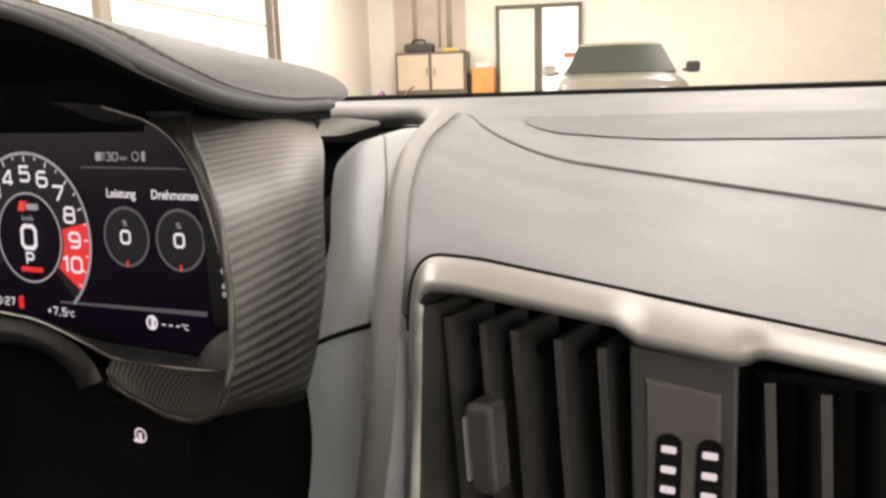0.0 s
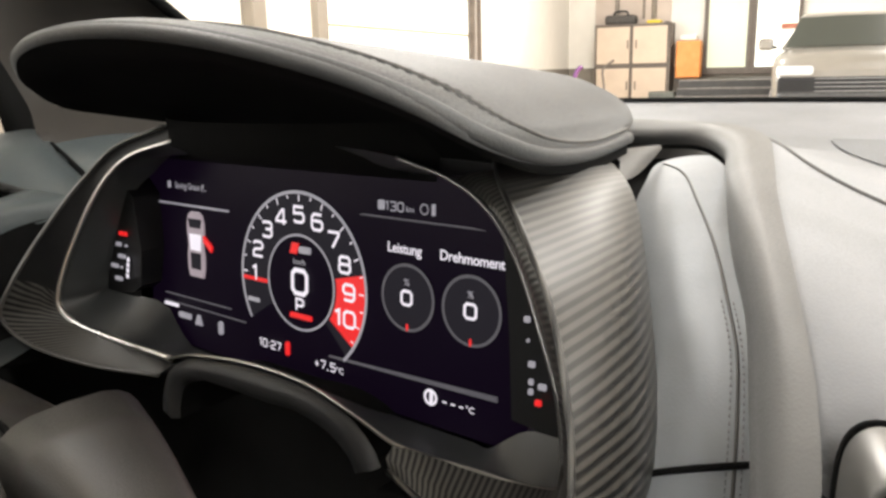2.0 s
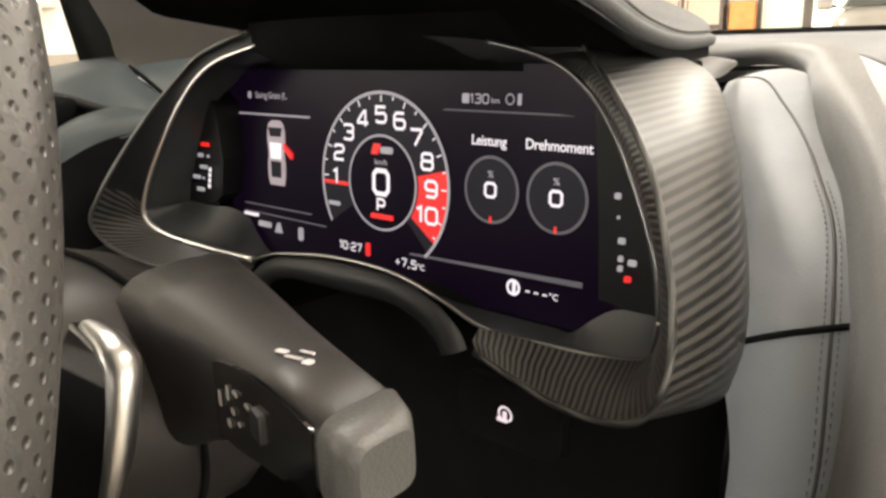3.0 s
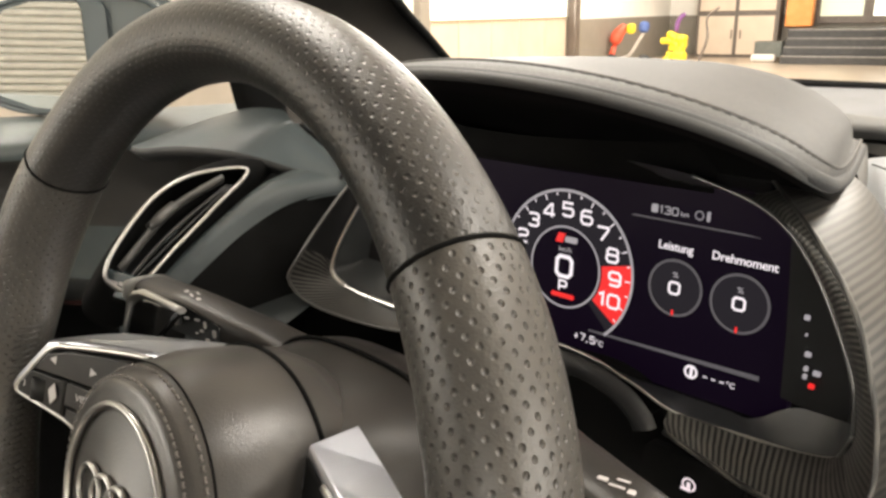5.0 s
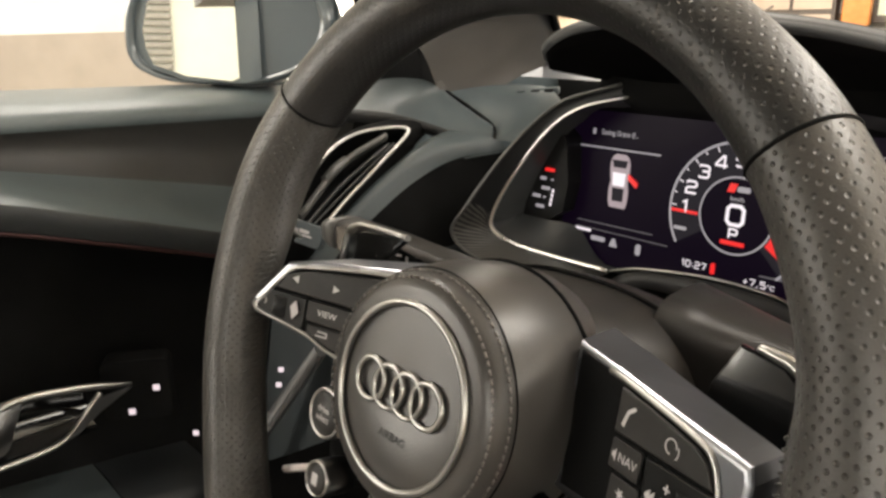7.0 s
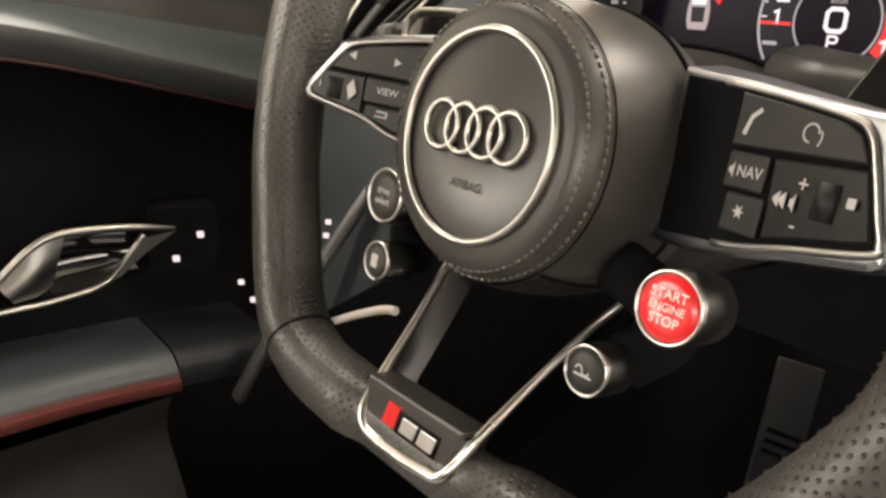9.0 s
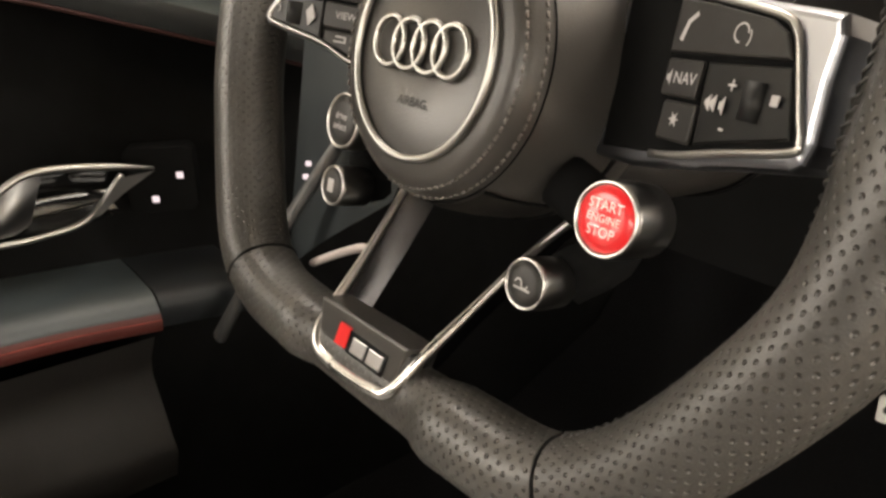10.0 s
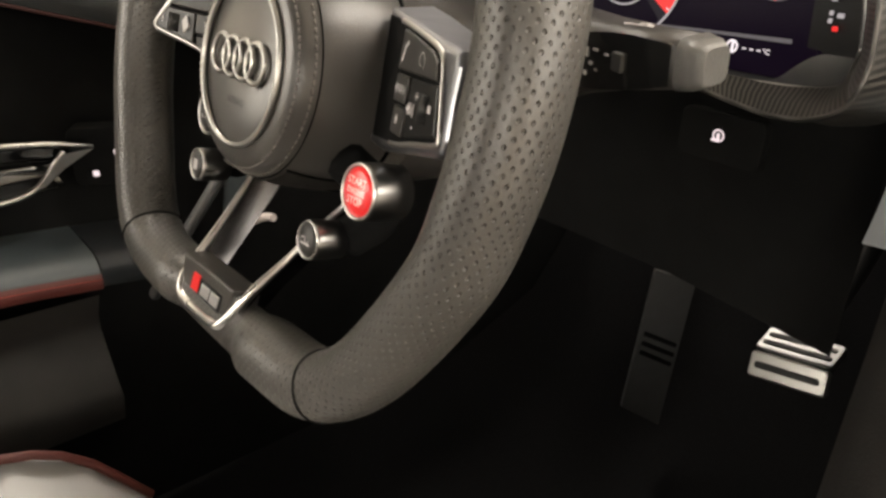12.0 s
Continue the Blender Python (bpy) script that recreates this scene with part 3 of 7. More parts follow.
# rear wall: slatted grey roller door, and an unseen window band added as fill
rear = tagged(place("roller_door", m=GM @ pose(-3.4, -7.95, FLOOR)), "grey slatted roller door in the rear wall", "roller door", "", "structure")
SLAT = mottled("grey enamelled slat", (0.16, 0.15, 0.13), (0.19, 0.18, 0.155), 6.0, 0.5)
for k in range(44):
    part("slat", moved(block(-4.7, -1.66, -8.0, -7.95, FLOOR + 0.002 + 0.075 * k, FLOOR + 0.06 + 0.075 * k, 0.012), GM), SLAT, rear)
rwin = tagged(place("fill_window_1", m=GM @ pose(2.5, -7.95, 1.6)), "long unseen window band added in the rear wall as fill light", "window", "", "structure")
for k in range(4):
    x0 = -0.4 + 1.5 * k
    part("pane", moved(block(x0 + 0.05, x0 + 1.45, -7.99, -7.97, 1.55, 3.95), GM), DAYLIGHT, rwin)
    part("mullion", moved(block(x0 - 0.05, x0 + 0.05, -8.0, -7.93, 1.5, 4.0, 0.01), GM), FRAME_DARK, rwin)
area_lamp("rear_fill", GM @ pose(2.6, -7.9, 2.75, 90, 0, 0), 5.8, 2.3, REAR_W, (1.0, 0.94, 0.84))
# unseen window band with a lamp, added for light from the driver's side
wwin = tagged(place("fill_window_2", m=GM @ pose(-4.95, -4.9, 1.6)), "unseen window band added in the side wall as fill light", "window", "", "structure")
for k in range(3):
    d0 = -7.4 + 1.7 * k
    part("pane", moved(block(-4.99, -4.97, d0 + 0.05, d0 + 1.65, 1.4, 3.6), GM), DAYLIGHT, wwin)
    part("mullion", moved(block(-5.0, -4.93, d0 - 0.05, d0 + 0.05, 1.35, 3.65, 0.01), GM), FRAME_DARK, wwin)
area_lamp("side_fill", GM @ pose(-4.9, -4.85, 2.5, 0, -90, 0), 2.1, 5.0, SIDE_W, (1.0, 0.94, 0.85))

# unseen window band and lamp, added to brighten surfaces that face right
ewin = tagged(place("fill_window_3", m=GM @ pose(8.95, 0.0, 1.6)), "long unseen window band added in the far side wall as fill light", "window", "", "structure")
for k in range(5):
    d0 = -4.2 + 1.7 * k
    part("pane", moved(block(8.97, 8.99, d0 + 0.05, d0 + 1.65, 1.0, 3.6), GM), DAYLIGHT, ewin)
    part("mullion", moved(block(8.93, 9.0, d0 - 0.05, d0 + 0.05, 0.95, 3.65, 0.01), GM), FRAME_DARK, ewin)
area_lamp("far_side_fill", GM @ pose(8.9, 0.05, 2.3, 0, 90, 0), 2.5, 8.0, EAST_W, (1.0, 0.95, 0.87))

# ================================================================ instrument cluster
cluster = tagged(place("instrument_cluster", 0, 0.02, 0.74), "black instrument binnacle with a lit digital display and carbon sides", "instrument cluster")
TILT_S = 0.07
SCR = Matrix.Translation((0, 0, 0.7957)) @ Matrix.Rotation(-math.atan(TILT_S), 4, "X")


def on_screen(name, bm, material, label="", parent=None):
    return part(name, moved(bm, SCR), material, parent or cluster, label)


def flat(outline, y=0.0, thick=0.0006):
    return moved(prism(outline, thick), Matrix.Translation((0, y, 0)))


display = on_screen("display_panel", prism([(-0.15, -0.046), (-0.146, -0.058), (0.146, -0.058), (0.15, -0.046), (0.15, 0.040), (0.135, 0.056), (0.115, 0.066), (-0.138, 0.066), (-0.15, 0.054)], 0.0, 0.0, 0.006), SCREEN, "dark purple glowing display panel")


def glyphs(name, text, size, x, z, material=GLOW_WHITE, spacing=1.0, bold=0.012, wide=1.12):
    return on_screen(name, lettering(text, size, pose(x, -0.0016, z), spacing, bold, wide), material, "", display)


BOWL = [(0.92, 0.95), (0.80, 1), (0.20, 1), (0, 0.80), (0, 0.20), (0.20, 0), (0.80, 0), (1, 0.16), (1, 0.44), (0.82, 0.58), (0.06, 0.58)]
NUMERALS = {
    "0": [[(0.5, 0), (0.2, 0), (0, 0.18), (0, 0.82), (0.2, 1), (0.8, 1), (1, 0.82), (1, 0.18), (0.8, 0), (0.5, 0)]],
    "1": [[(0.22, 0.84), (0.58, 1), (0.58, 0)]],
    "2": [[(0, 0.84), (0.18, 1), (0.82, 1), (1, 0.84), (1, 0.66), (0.84, 0.53), (0.18, 0.47), (0, 0.32), (0, 0), (1, 0)]],
    "3": [[(0, 0.92), (0.18, 1), (0.82, 1), (1, 0.86), (1, 0.64), (0.82, 0.52), (0.34, 0.52)], [(0.82, 0.52), (1, 0.40), (1, 0.16), (0.82, 0), (0.18, 0), (0, 0.08)]],
    "4": [[(0.76, 0), (0.76, 1), (0.60, 1), (0, 0.36), (0, 0.23), (1.05, 0.23)]],
    "5": [[(0.96, 1), (0.05, 1), (0.03, 0.56), (0.82, 0.60), (1, 0.45), (1, 0.16), (0.82, 0), (0.18, 0), (0, 0.10)]],
    "6": [BOWL],
    "7": [[(0, 1), (1, 1), (1, 0.84), (0.42, 0)]],
    "8": [[(0.5, 0.53), (0.14, 0.53), (0, 0.42), (0, 0.16), (0.18, 0), (0.82, 0), (1, 0.16), (1, 0.42), (0.86, 0.53), (0.5, 0.53)], [(0.14, 0.53), (0.04, 0.64), (0.04, 0.86), (0.2, 1), (0.8, 1), (0.96, 0.86), (0.96, 0.64), (0.86, 0.53)]],
    "9": [[(1 - x, 1 - z) for x, z in BOWL]],
    ":": [[(0.4, 0.70), (0.62, 0.70)], [(0.4, 0.22), (0.62, 0.22)]],
    "+": [[(0.1, 0.45), (0.9, 0.45)], [(0.5, 0.08), (0.5, 0.82)]],
    "-": [[(0.1, 0.45), (0.8, 0.45)]],
    ",": [[(0.55, 0.12), (0.40, -0.16)]],
    "P": [[(0, 0), (0, 1), (0.8, 1), (1, 0.84), (1, 0.56), (0.8, 0.42), (0.05, 0.42)]],
}


def numerals(name, text, height, x, z, material, wide=0.92, weight=0.17):
    """Squared display numerals as flat mitred strokes, centred at x, z of the display."""
    w, gap = height * wide, height * 0.30
    widths = [w * (0.45 if c in ":,1" else 1.0) for c in text]
    x0 = x - (sum(widths) + gap * (len(text) - 1)) / 2
    bm = bmesh.new()
    half = height * weight / 2
    for c, cw in zip(text, widths):
        shift = -0.28 * w if c in ":,1" else 0.0
        for stroke in NUMERALS[c]:
            p = [Vector((x0 + shift + a * w, 0, z - height / 2 + b_ * height)) for a, b_ in stroke]
            n = len(p)
            closed = (p[0] - p[-1]).length < 1e-6
            left, right = [], []
            for k in range(n):
                a = p[k] - (p[k - 1] if k else (p[n - 2] if closed else p[0] * 2 - p[1]))
                d = (p[k + 1] if k < n - 1 else (p[1] if closed else p[-1] * 2 - p[-2])) - p[k]
                t = a.normalized() + d.normalized()
                side = Vector((-t.z, 0, t.x)).normalized()
                m = half / max(0.5, side.dot(Vector((-a.z, 0, a.x)).normalized()))
                left.append(p[k] + side * m + Vector((0, -0.0016, 0)))
                right.append(p[k] - side * m + Vector((0, -0.0016, 0)))
            lattice(bm, [left, right])
        x0 += cw + gap
    return on_screen(name, bm, material, "", display)


# rev counter
on_screen("dial_face", arc_band(0.0275, 0.0505, -122, 135, -0.0006), SCREEN_PANEL, "dark grey dial face", display)
on_screen("dial_rim", arc_band(0.0497, 0.0515, -122, 138, -0.0012), GLOW_GREY, "", display)
on_screen("dial_inner_rim", arc_band(0.0262, 0.0275, -180, 180, -0.0012), GLOW_GREY, "", display)
on_screen("red_zone", arc_band(0.0285, 0.0497, 77, 126, -0.0010, 20), GLOW_RED, "red zone of the rev counter", display)
for k in range(1, 11):
    a = radians((k - 5) * 22.3)
    numerals("dial_number", str(k), 0.0084, 0.0384 * math.sin(a), 0.0384 * math.cos(a), GLOW_WHITE, 0.95, 0.2)
for k in range(2, 41):
    a0 = (k / 2 - 5) * 22.3
    if a0 > 130 or a0 < -100:
        continue
    r0 = 0.0455 if k % 2 == 0 else 0.0472
    on_screen("dial_tick", arc_band(r0, 0.0492, a0 - 0.5, a0 + 0.5, -0.0014, 1), GLOW_WHITE, "", display)
on_screen("needle", prism([(-0.0495, -0.0042), (-0.0285, -0.0042), (-0.0285, -0.0022), (-0.0495, -0.0022)], 0.0016), GLOW_RED, "red needle", display)
on_screen("range_mark", prism(rounded(-0.046, -0.036, -0.0172, -0.0148, 0.0006), 0.0012), GLOW_GREY, "", display)
numerals("speed_digit", "0", 0.0132, 0.0, 0.0005, GLOW_WHITE, 0.88, 0.2)
glyphs("speed_unit", "km/h", 0.0045, 0.0, 0.0118, GLOW_GREY)
numerals("gear_letter", "P", 0.0066, 0.0, -0.0125, GLOW_WHITE, 0.85, 0.22)
on_screen("gear_bar", prism(rounded(-0.009, 0.0085, -0.0208, -0.018, 0.0006), 0.0012), GLOW_RED, "", display)
on_screen("emblem_red", prism([(-0.0085, 0.016), (-0.0035, 0.016), (-0.0015, 0.022), (-0.0065, 0.022)], 0.0012), GLOW_RED, "", display)
on_screen("emblem_bars", prism(rounded(-0.001, 0.008, 0.0168, 0.0205, 0.001), 0.0012), GLOW_GREY, "", display)
# two small dials
for cx, word, wx in ((0.0783, "Leistung", 0.0765), (0.1172, "Drehmoment", 0.1172)):
    cz = 0.0043
    on_screen("small_dial_face", flat(disc(0.0155, cx, cz, 40), -0.0002), SCREEN_PANEL, "", display)
    on_screen("small_dial_rim", arc_band(0.0157, 0.0172, -180, 180, -0.001, 48, cx, cz), GLOW_DIM, "", display)
    numerals("small_dial_digit", "0", 0.0068, cx, cz, GLOW_WHITE, 0.95, 0.22)
    glyphs("small_dial_unit", "%", 0.0048, cx, cz + 0.0078, GLOW_GREY)
    on_screen("small_dial_mark", prism([(cx - 0.0006, cz - 0.0168), (cx + 0.0006, cz - 0.0168), (cx + 0.0006, cz - 0.0135), (cx - 0.0006, cz - 0.0135)], 0.0012), GLOW_RED, "", display)
    glyphs("dial_caption", word, 0.0070, wx, 0.0285, GLOW_WHITE, 0.95, 0.015, 1.0)
# car plan on the left
on_screen("plan_line", prism(rounded(-0.137, -0.0635, 0.0335, 0.0346, 0.0004), 0.001), GLOW_GREY, "", display)
on_screen("plan_line", prism(rounded(-0.134, -0.0635, -0.0265, -0.0258, 0.0003), 0.001), GLOW_DIM, "", display)
PLAN = [(-0.0070, -0.0205), (-0.0086, -0.0150), (-0.0088, -0.0070), (-0.0076, 0.0000), (-0.0088, 0.0080), (-0.0088, 0.0140), (-0.0072, 0.0190), (-0.0040, 0.0212)]
plan = [(x - 0.0975, z + 0.0095) for x, z in PLAN + [(-x, z) for x, z in reversed(PLAN)]]
on_screen("car_plan", prism(plan[::-1], 0.001), mat("lit rose grey", (0.05, 0.05, 0.05), 0.5, emit=(0.52, 0.40, 0.43), power=0.6), "small lit picture of a car from above", display)
for outline, glow in (([(-0.1030, 0.0205), (-0.0920, 0.0205), (-0.0905, 0.0262), (-0.1045, 0.0262)], SCREEN_PANEL), ([(-0.1028, 0.0062), (-0.0922, 0.0062), (-0.0915, 0.0165), (-0.1035, 0.0165)], GLOW_WHITE), ([(-0.1024, -0.0058), (-0.0926, -0.0058), (-0.0922, 0.0045), (-0.1028, 0.0045)], SCREEN_PANEL)):
    on_screen("car_plan_glass", prism(outline, 0.0014), glow, "", display)
on_screen("car_plan_door", prism([(-0.0892, 0.0165), (-0.0805, 0.0105), (-0.0815, 0.0068), (-0.0892, 0.0125)], 0.0014), GLOW_RED, "lit red open door mark", display)
glyphs("title_words", "Saving Grace (f...", 0.0056, -0.1000, 0.0462, GLOW_GREY, 0.95, 0.012, 0.95)
on_screen("title_mark", prism(rounded(-0.1255, -0.1235, 0.0440, 0.0484, 0.0006), 0.0012), GLOW_GREY, "", display)
# readings along the top and the foot
numerals("range_reading", "130", 0.0042, 0.0700, 0.0490, GLOW_GREY, 0.85, 0.18)
glyphs("range_unit", "km", 0.0038, 0.0800, 0.0483, GLOW_GREY)
on_screen("pump_symbol", prism(rounded(0.0585, 0.0622, 0.0466, 0.0514, 0.0008), 0.0012), GLOW_GREY, "", display)
on_screen("door_symbol", joined(arc_band(0.0021, 0.0027, -180, 180, -0.0012, 16, 0.0885, 0.0492), prism(rounded(0.093, 0.0945, 0.0465, 0.052, 0.0004), 0.0012)), GLOW_GREY, "", display)
on_screen("upper_band", prism([(0.045, 0.0425), (0.124, 0.0425), (0.116, 0.0432), (0.047, 0.0432)], 0.0008), GLOW_DIM, "", display)
numerals("clock_reading", "10:27", 0.0045, -0.0262, -0.0405, GLOW_WHITE, 0.75, 0.18)
on_screen("clock_mark", prism(rounded(-0.0135, -0.0105, -0.0445, -0.0365, 0.0012), 0.0012), GLOW_RED, "", display)
numerals("outside_temperature", "+7,5", 0.0044, 0.0198, -0.0432, GLOW_WHITE, 0.8, 0.18)
glyphs("temperature_unit", "\u00b0C", 0.0046, 0.0315, -0.0440)
on_screen("foot_line", prism([(-0.135, -0.0312), (-0.05, -0.0318), (-0.05, -0.0325), (-0.135, -0.0318)], 0.0008), GLOW_DIM, "", display)
on_screen("foot_line", prism([(0.022, -0.0372), (0.133, -0.0338), (0.133, -0.0364), (0.022, -0.0382)], 0.0008), GLOW_DIM, "", display)
on_screen("foot_bar", prism(rounded(-0.135, -0.12, -0.0345, -0.0325, 0.0005), 0.0012), GLOW_WHITE, "", display)
on_screen("foot_symbol", prism(rounded(-0.119, -0.106, -0.0405, -0.037, 0.0008), 0.0012), GLOW_GREY, "", display)
on_screen("foot_symbol", prism([(-0.101, -0.0425), (-0.094, -0.0425), (-0.0965, -0.036), (-0.0985, -0.036)], 0.0012), GLOW_GREY, "", display)
on_screen("foot_symbol", prism(rounded(-0.0765, -0.0725, -0.0445, -0.036, 0.0018), 0.0012), GLOW_GREY, "", display)
on_screen("pressure_symbol", joined(arc_band(0.0028, 0.0043, -180, 180, -0.0012, 20, 0.0942, -0.0432), prism(rounded(0.0935, 0.0949, -0.046, -0.0404, 0.0004), 0.0012)), GLOW_WHITE, "", display)
numerals("tyre_reading", "---", 0.0042, 0.1085, -0.0432, GLOW_WHITE, 0.9, 0.2)
glyphs("tyre_unit", "\u00b0C", 0.0044, 0.1185, -0.0436)

# side gauges beside the display
LEFT_MARKS = [(-0.1520, 0.0128, 0.0068), (-0.1582, 0.0052, 0.0042), (-0.1490, 0.0050, 0.0018), (-0.1550, -0.0026, 0.0060), (-0.1642, -0.0100, 0.0060), (-0.1560, -0.0102, 0.0016), (-0.1600, -0.0182, 0.0062)]
RIGHT_MARKS = [(0.1596, 0.0121, 0.0034), (0.1604, 0.0033, 0.0014), (0.1626, -0.0064, 0.0038), (0.1626, -0.0140, 0.0026), (0.1626, -0.0182, 0.0026), (0.1680, -0.0150, 0.0046), (0.1664, -0.0222, 0.0036)]
for marks, red, deep in ((LEFT_MARKS, 0, -0.0180), (RIGHT_MARKS, 6, -0.0200)):
    for k, (x0, z, w) in enumerate(marks):
        w, h = w * (0.8 if red else 1.35), 0.0013 if w > 0.002 else 0.0008
        on_screen("gauge_mark", moved(prism(rounded(x0 - w / 2, x0 + w / 2, z - h, z + h, 0.0006), 0.001), Matrix.Translation((0, deep, 0))), GLOW_RED if k == red else GLOW_GREY, "", cluster)
for k in range(4):
    on_screen("gauge_tick", moved(prism(rounded(-0.1500 + 0.0006 * k, -0.1484 + 0.0006 * k, -0.0165 + k * 0.0037, -0.0136 + k * 0.0037, 0.0003), 0.001), Matrix.Translation((0, -0.0180, 0))), GLOW_WHITE, "", cluster)

GAUGE = mottled("gauge field black", (0.006, 0.006, 0.0065), (0.008, 0.008, 0.0085), 40.0, 0.4)
part("gauge_field", moved(prism([(x * 0.97, 0.81 + (z - 0.81) * 0.97) for x, z in ((-0.19, 0.745), (0.19, 0.745), (0.185, 0.81), (0.13, 0.87), (-0.13, 0.875), (-0.18, 0.82))], 0.0, 0.0, 0.004), Matrix.Translation((0, 0.0075, 0))), GAUGE, cluster, "black field beside the display")
for deep, pts in ((-0.0165, [(-0.186, 0.764), (-0.150, 0.770), (-0.139, 0.776), (-0.134, 0.80), (-0.137, 0.835), (-0.150, 0.846), (-0.167, 0.824), (-0.180, 0.79)]), (-0.0185, [(0.151, 0.762), (0.184, 0.758), (0.188, 0.79), (0.175, 0.82), (0.158, 0.842), (0.147, 0.850), (0.150, 0.80)])):
    part("side_gauge", moved(prism(pts, 0.0, 0.0, 0.02), Matrix.Translation((0, deep, 0))), GAUGE, cluster, "black side gauge")

# bezel: from the display edge forward to the bright line, then out to the carbon wings
def bez(x, z, fwd=0.0):
    return Vector((x, -0.042 + 0.08 * (z - 0.748) - fwd, z))


LEFT_LINE = [(-0.077, -0.0215, 0.8735), (-0.1165, -0.028, 0.8625), (-0.144, -0.034, 0.8415), (-0.170, -0.042, 0.805), (-0.186, -0.047, 0.774), (-0.186, -0.047, 0.7585), (-0.165, -0.043, 0.750), (-0.125, -0.039, 0.7465), (-0.076, -0.038, 0.7465)]
FOOT_LINE = [(-0.058, -0.040, 0.753), (-0.040, -0.041, 0.757), (0.002, -0.041, 0.762), (0.046, -0.041, 0.7615), (0.078, -0.041, 0.754), (0.098, -0.038, 0.745)]
RIGHT_LINE = [(0.115, -0.034, 0.7415), (0.140, -0.032, 0.7415), (0.1686, -0.033, 0.7435), (0.1845, -0.037, 0.749), (0.191, -0.046, 0.7585), (0.1965, -0.053, 0.773), (0.1925, -0.052, 0.798), (0.179, -0.0445, 0.823), (0.164, -0.035, 0.841), (0.1495, -0.030, 0.8545), (0.130, -0.0275, 0.865), (0.095, -0.0225, 0.8725)]
line = spline(LEFT_LINE + FOOT_LINE + RIGHT_LINE + [(0.04, -0.02, 0.876), (-0.03, -0.02, 0.877)], 160, True)
inner = []
for p in line:
    z = 0.738 if p.z < 0.775 else min(0.862, p.z)
    if p.z < 0.78 and p.x < -0.10:
        u = min(1.0, (-0.10 - p.x) / 0.045)
        z = max(z, 0.738 + 0.030 * u * u * (3 - 2 * u))
    if p.z < 0.78 and p.x > 0.13:
        u = min(1.0, (p.x - 0.13) / 0.04)
        z = max(z, 0.738 + 0.022 * u * u * (3 - 2 * u))
    x = p.x * (0.965 if abs(p.x) > 0.13 else 0.98)
    side_u = min(1.0, max(0.0, (abs(x) - 0.125) / 0.02))
    inner.append(Vector((x, TILT_S * (z - 0.7957) - 0.003 - 0.013 * side_u, z)))
rows = [inner, [a.lerp(b, 0.5) + Vector((0, 0.001, -0.0015)) for a, b in zip(inner, line)], line]
part("inner_bezel", skin(rows, loop_u=True), mottled("bezel black", (0.026, 0.028, 0.029), (0.032, 0.034, 0.035), 50.0, 0.4), cluster, "dark satin inner bezel")
near_by = Vector((0, -0.001, 0))
part("bright_line", sweep([p + near_by for p in spline(LEFT_LINE, 70)], [0.0009 + 0.0013 * min(1, k / 45) for k in range(70)], 8, flat=0.8, up=(0, 1, 0)), CHROME, cluster, "bright chrome edge line")
part("lower_line", sweep([p + near_by for p in spline(LEFT_LINE[-1:] + FOOT_LINE + RIGHT_LINE[:6], 80)], 0.0010, 8, up=(0, 1, 0)), DULL, cluster, "dark chrome lower edge line")
part("right_line", sweep([p + near_by for p in spline(RIGHT_LINE[5:], 60)], 0.0012, 8, up=(0, 1, 0)), DARK_METAL, cluster, "dark chrome side edge line")

# carbon wings
WING_R_FRONT = [(0.124, 0.010, 0.869), (0.146, -0.018, 0.863), (0.1664, -0.036, 0.852), (0.1904, -0.054, 0.829), (0.206, -0.0685, 0.798), (0.2125, -0.078, 0.774), (0.2115, -0.083, 0.758), (0.203, -0.080, 0.746), (0.186, -0.073, 0.737), (0.163, -0.065, 0.732), (0.138, -0.056, 0.731), (0.100, -0.043, 0.732)]
WING_R_IN = [(0.118, -0.025, 0.8685), (0.142, -0.029, 0.859), (0.158, -0.033, 0.847), (0.178, -0.044, 0.824), (0.1925, -0.0525, 0.798), (0.1965, -0.0535, 0.775), (0.1945, -0.051, 0.764), (0.1885, -0.044, 0.755), (0.180, -0.037, 0.7475), (0.160, -0.034, 0.743), (0.135, -0.0335, 0.7415), (0.100, -0.0385, 0.744)]
WING_R_BACK = [(0.112, 0.140, 0.858), (0.144, 0.098, 0.854), (0.163, 0.075, 0.843), (0.187, 0.035, 0.822), (0.203, 0.009, 0.793), (0.2115, -0.004, 0.765), (0.212, -0.012, 0.746), (0.206, -0.017, 0.730), (0.180, -0.022, 0.722), (0.152, -0.017, 0.720), (0.128, -0.01, 0.720), (0.100, 0.0, 0.722)]
f, b, lip_in = spline(WING_R_FRONT, 60), spline(WING_R_BACK, 60), spline(WING_R_IN, 60)
turn_k = next(k for k, p in enumerate(f) if p.z < 0.752)
rows = [lip_in, [p.lerp(q, 0.5) + Vector((0, -0.003, 0.001)) for p, q in zip(f, lip_in)], f]
part("wing_lip", skin([r_[2:turn_k + 1] for r_ in rows]), CARBON_EDGE, cluster, "gloss carbon inner lip")
part("lower_lip", skin([r_[turn_k:] for r_ in rows]), CARBON_FINE, cluster, "carbon fibre lower lip")
part("carbon_wing", skin([f, *[[p.lerp(q, k / 8) + Vector((0.007, 0, 0.003)) * math.sin(math.pi * k / 8) for p, q in zip(f, b)] for k in range(1, 8)], b]), CARBON, cluster, "carbon fibre side of the binnacle")
part("wing_edge", sweep(f, 0.0014, 8), CARBON, cluster)
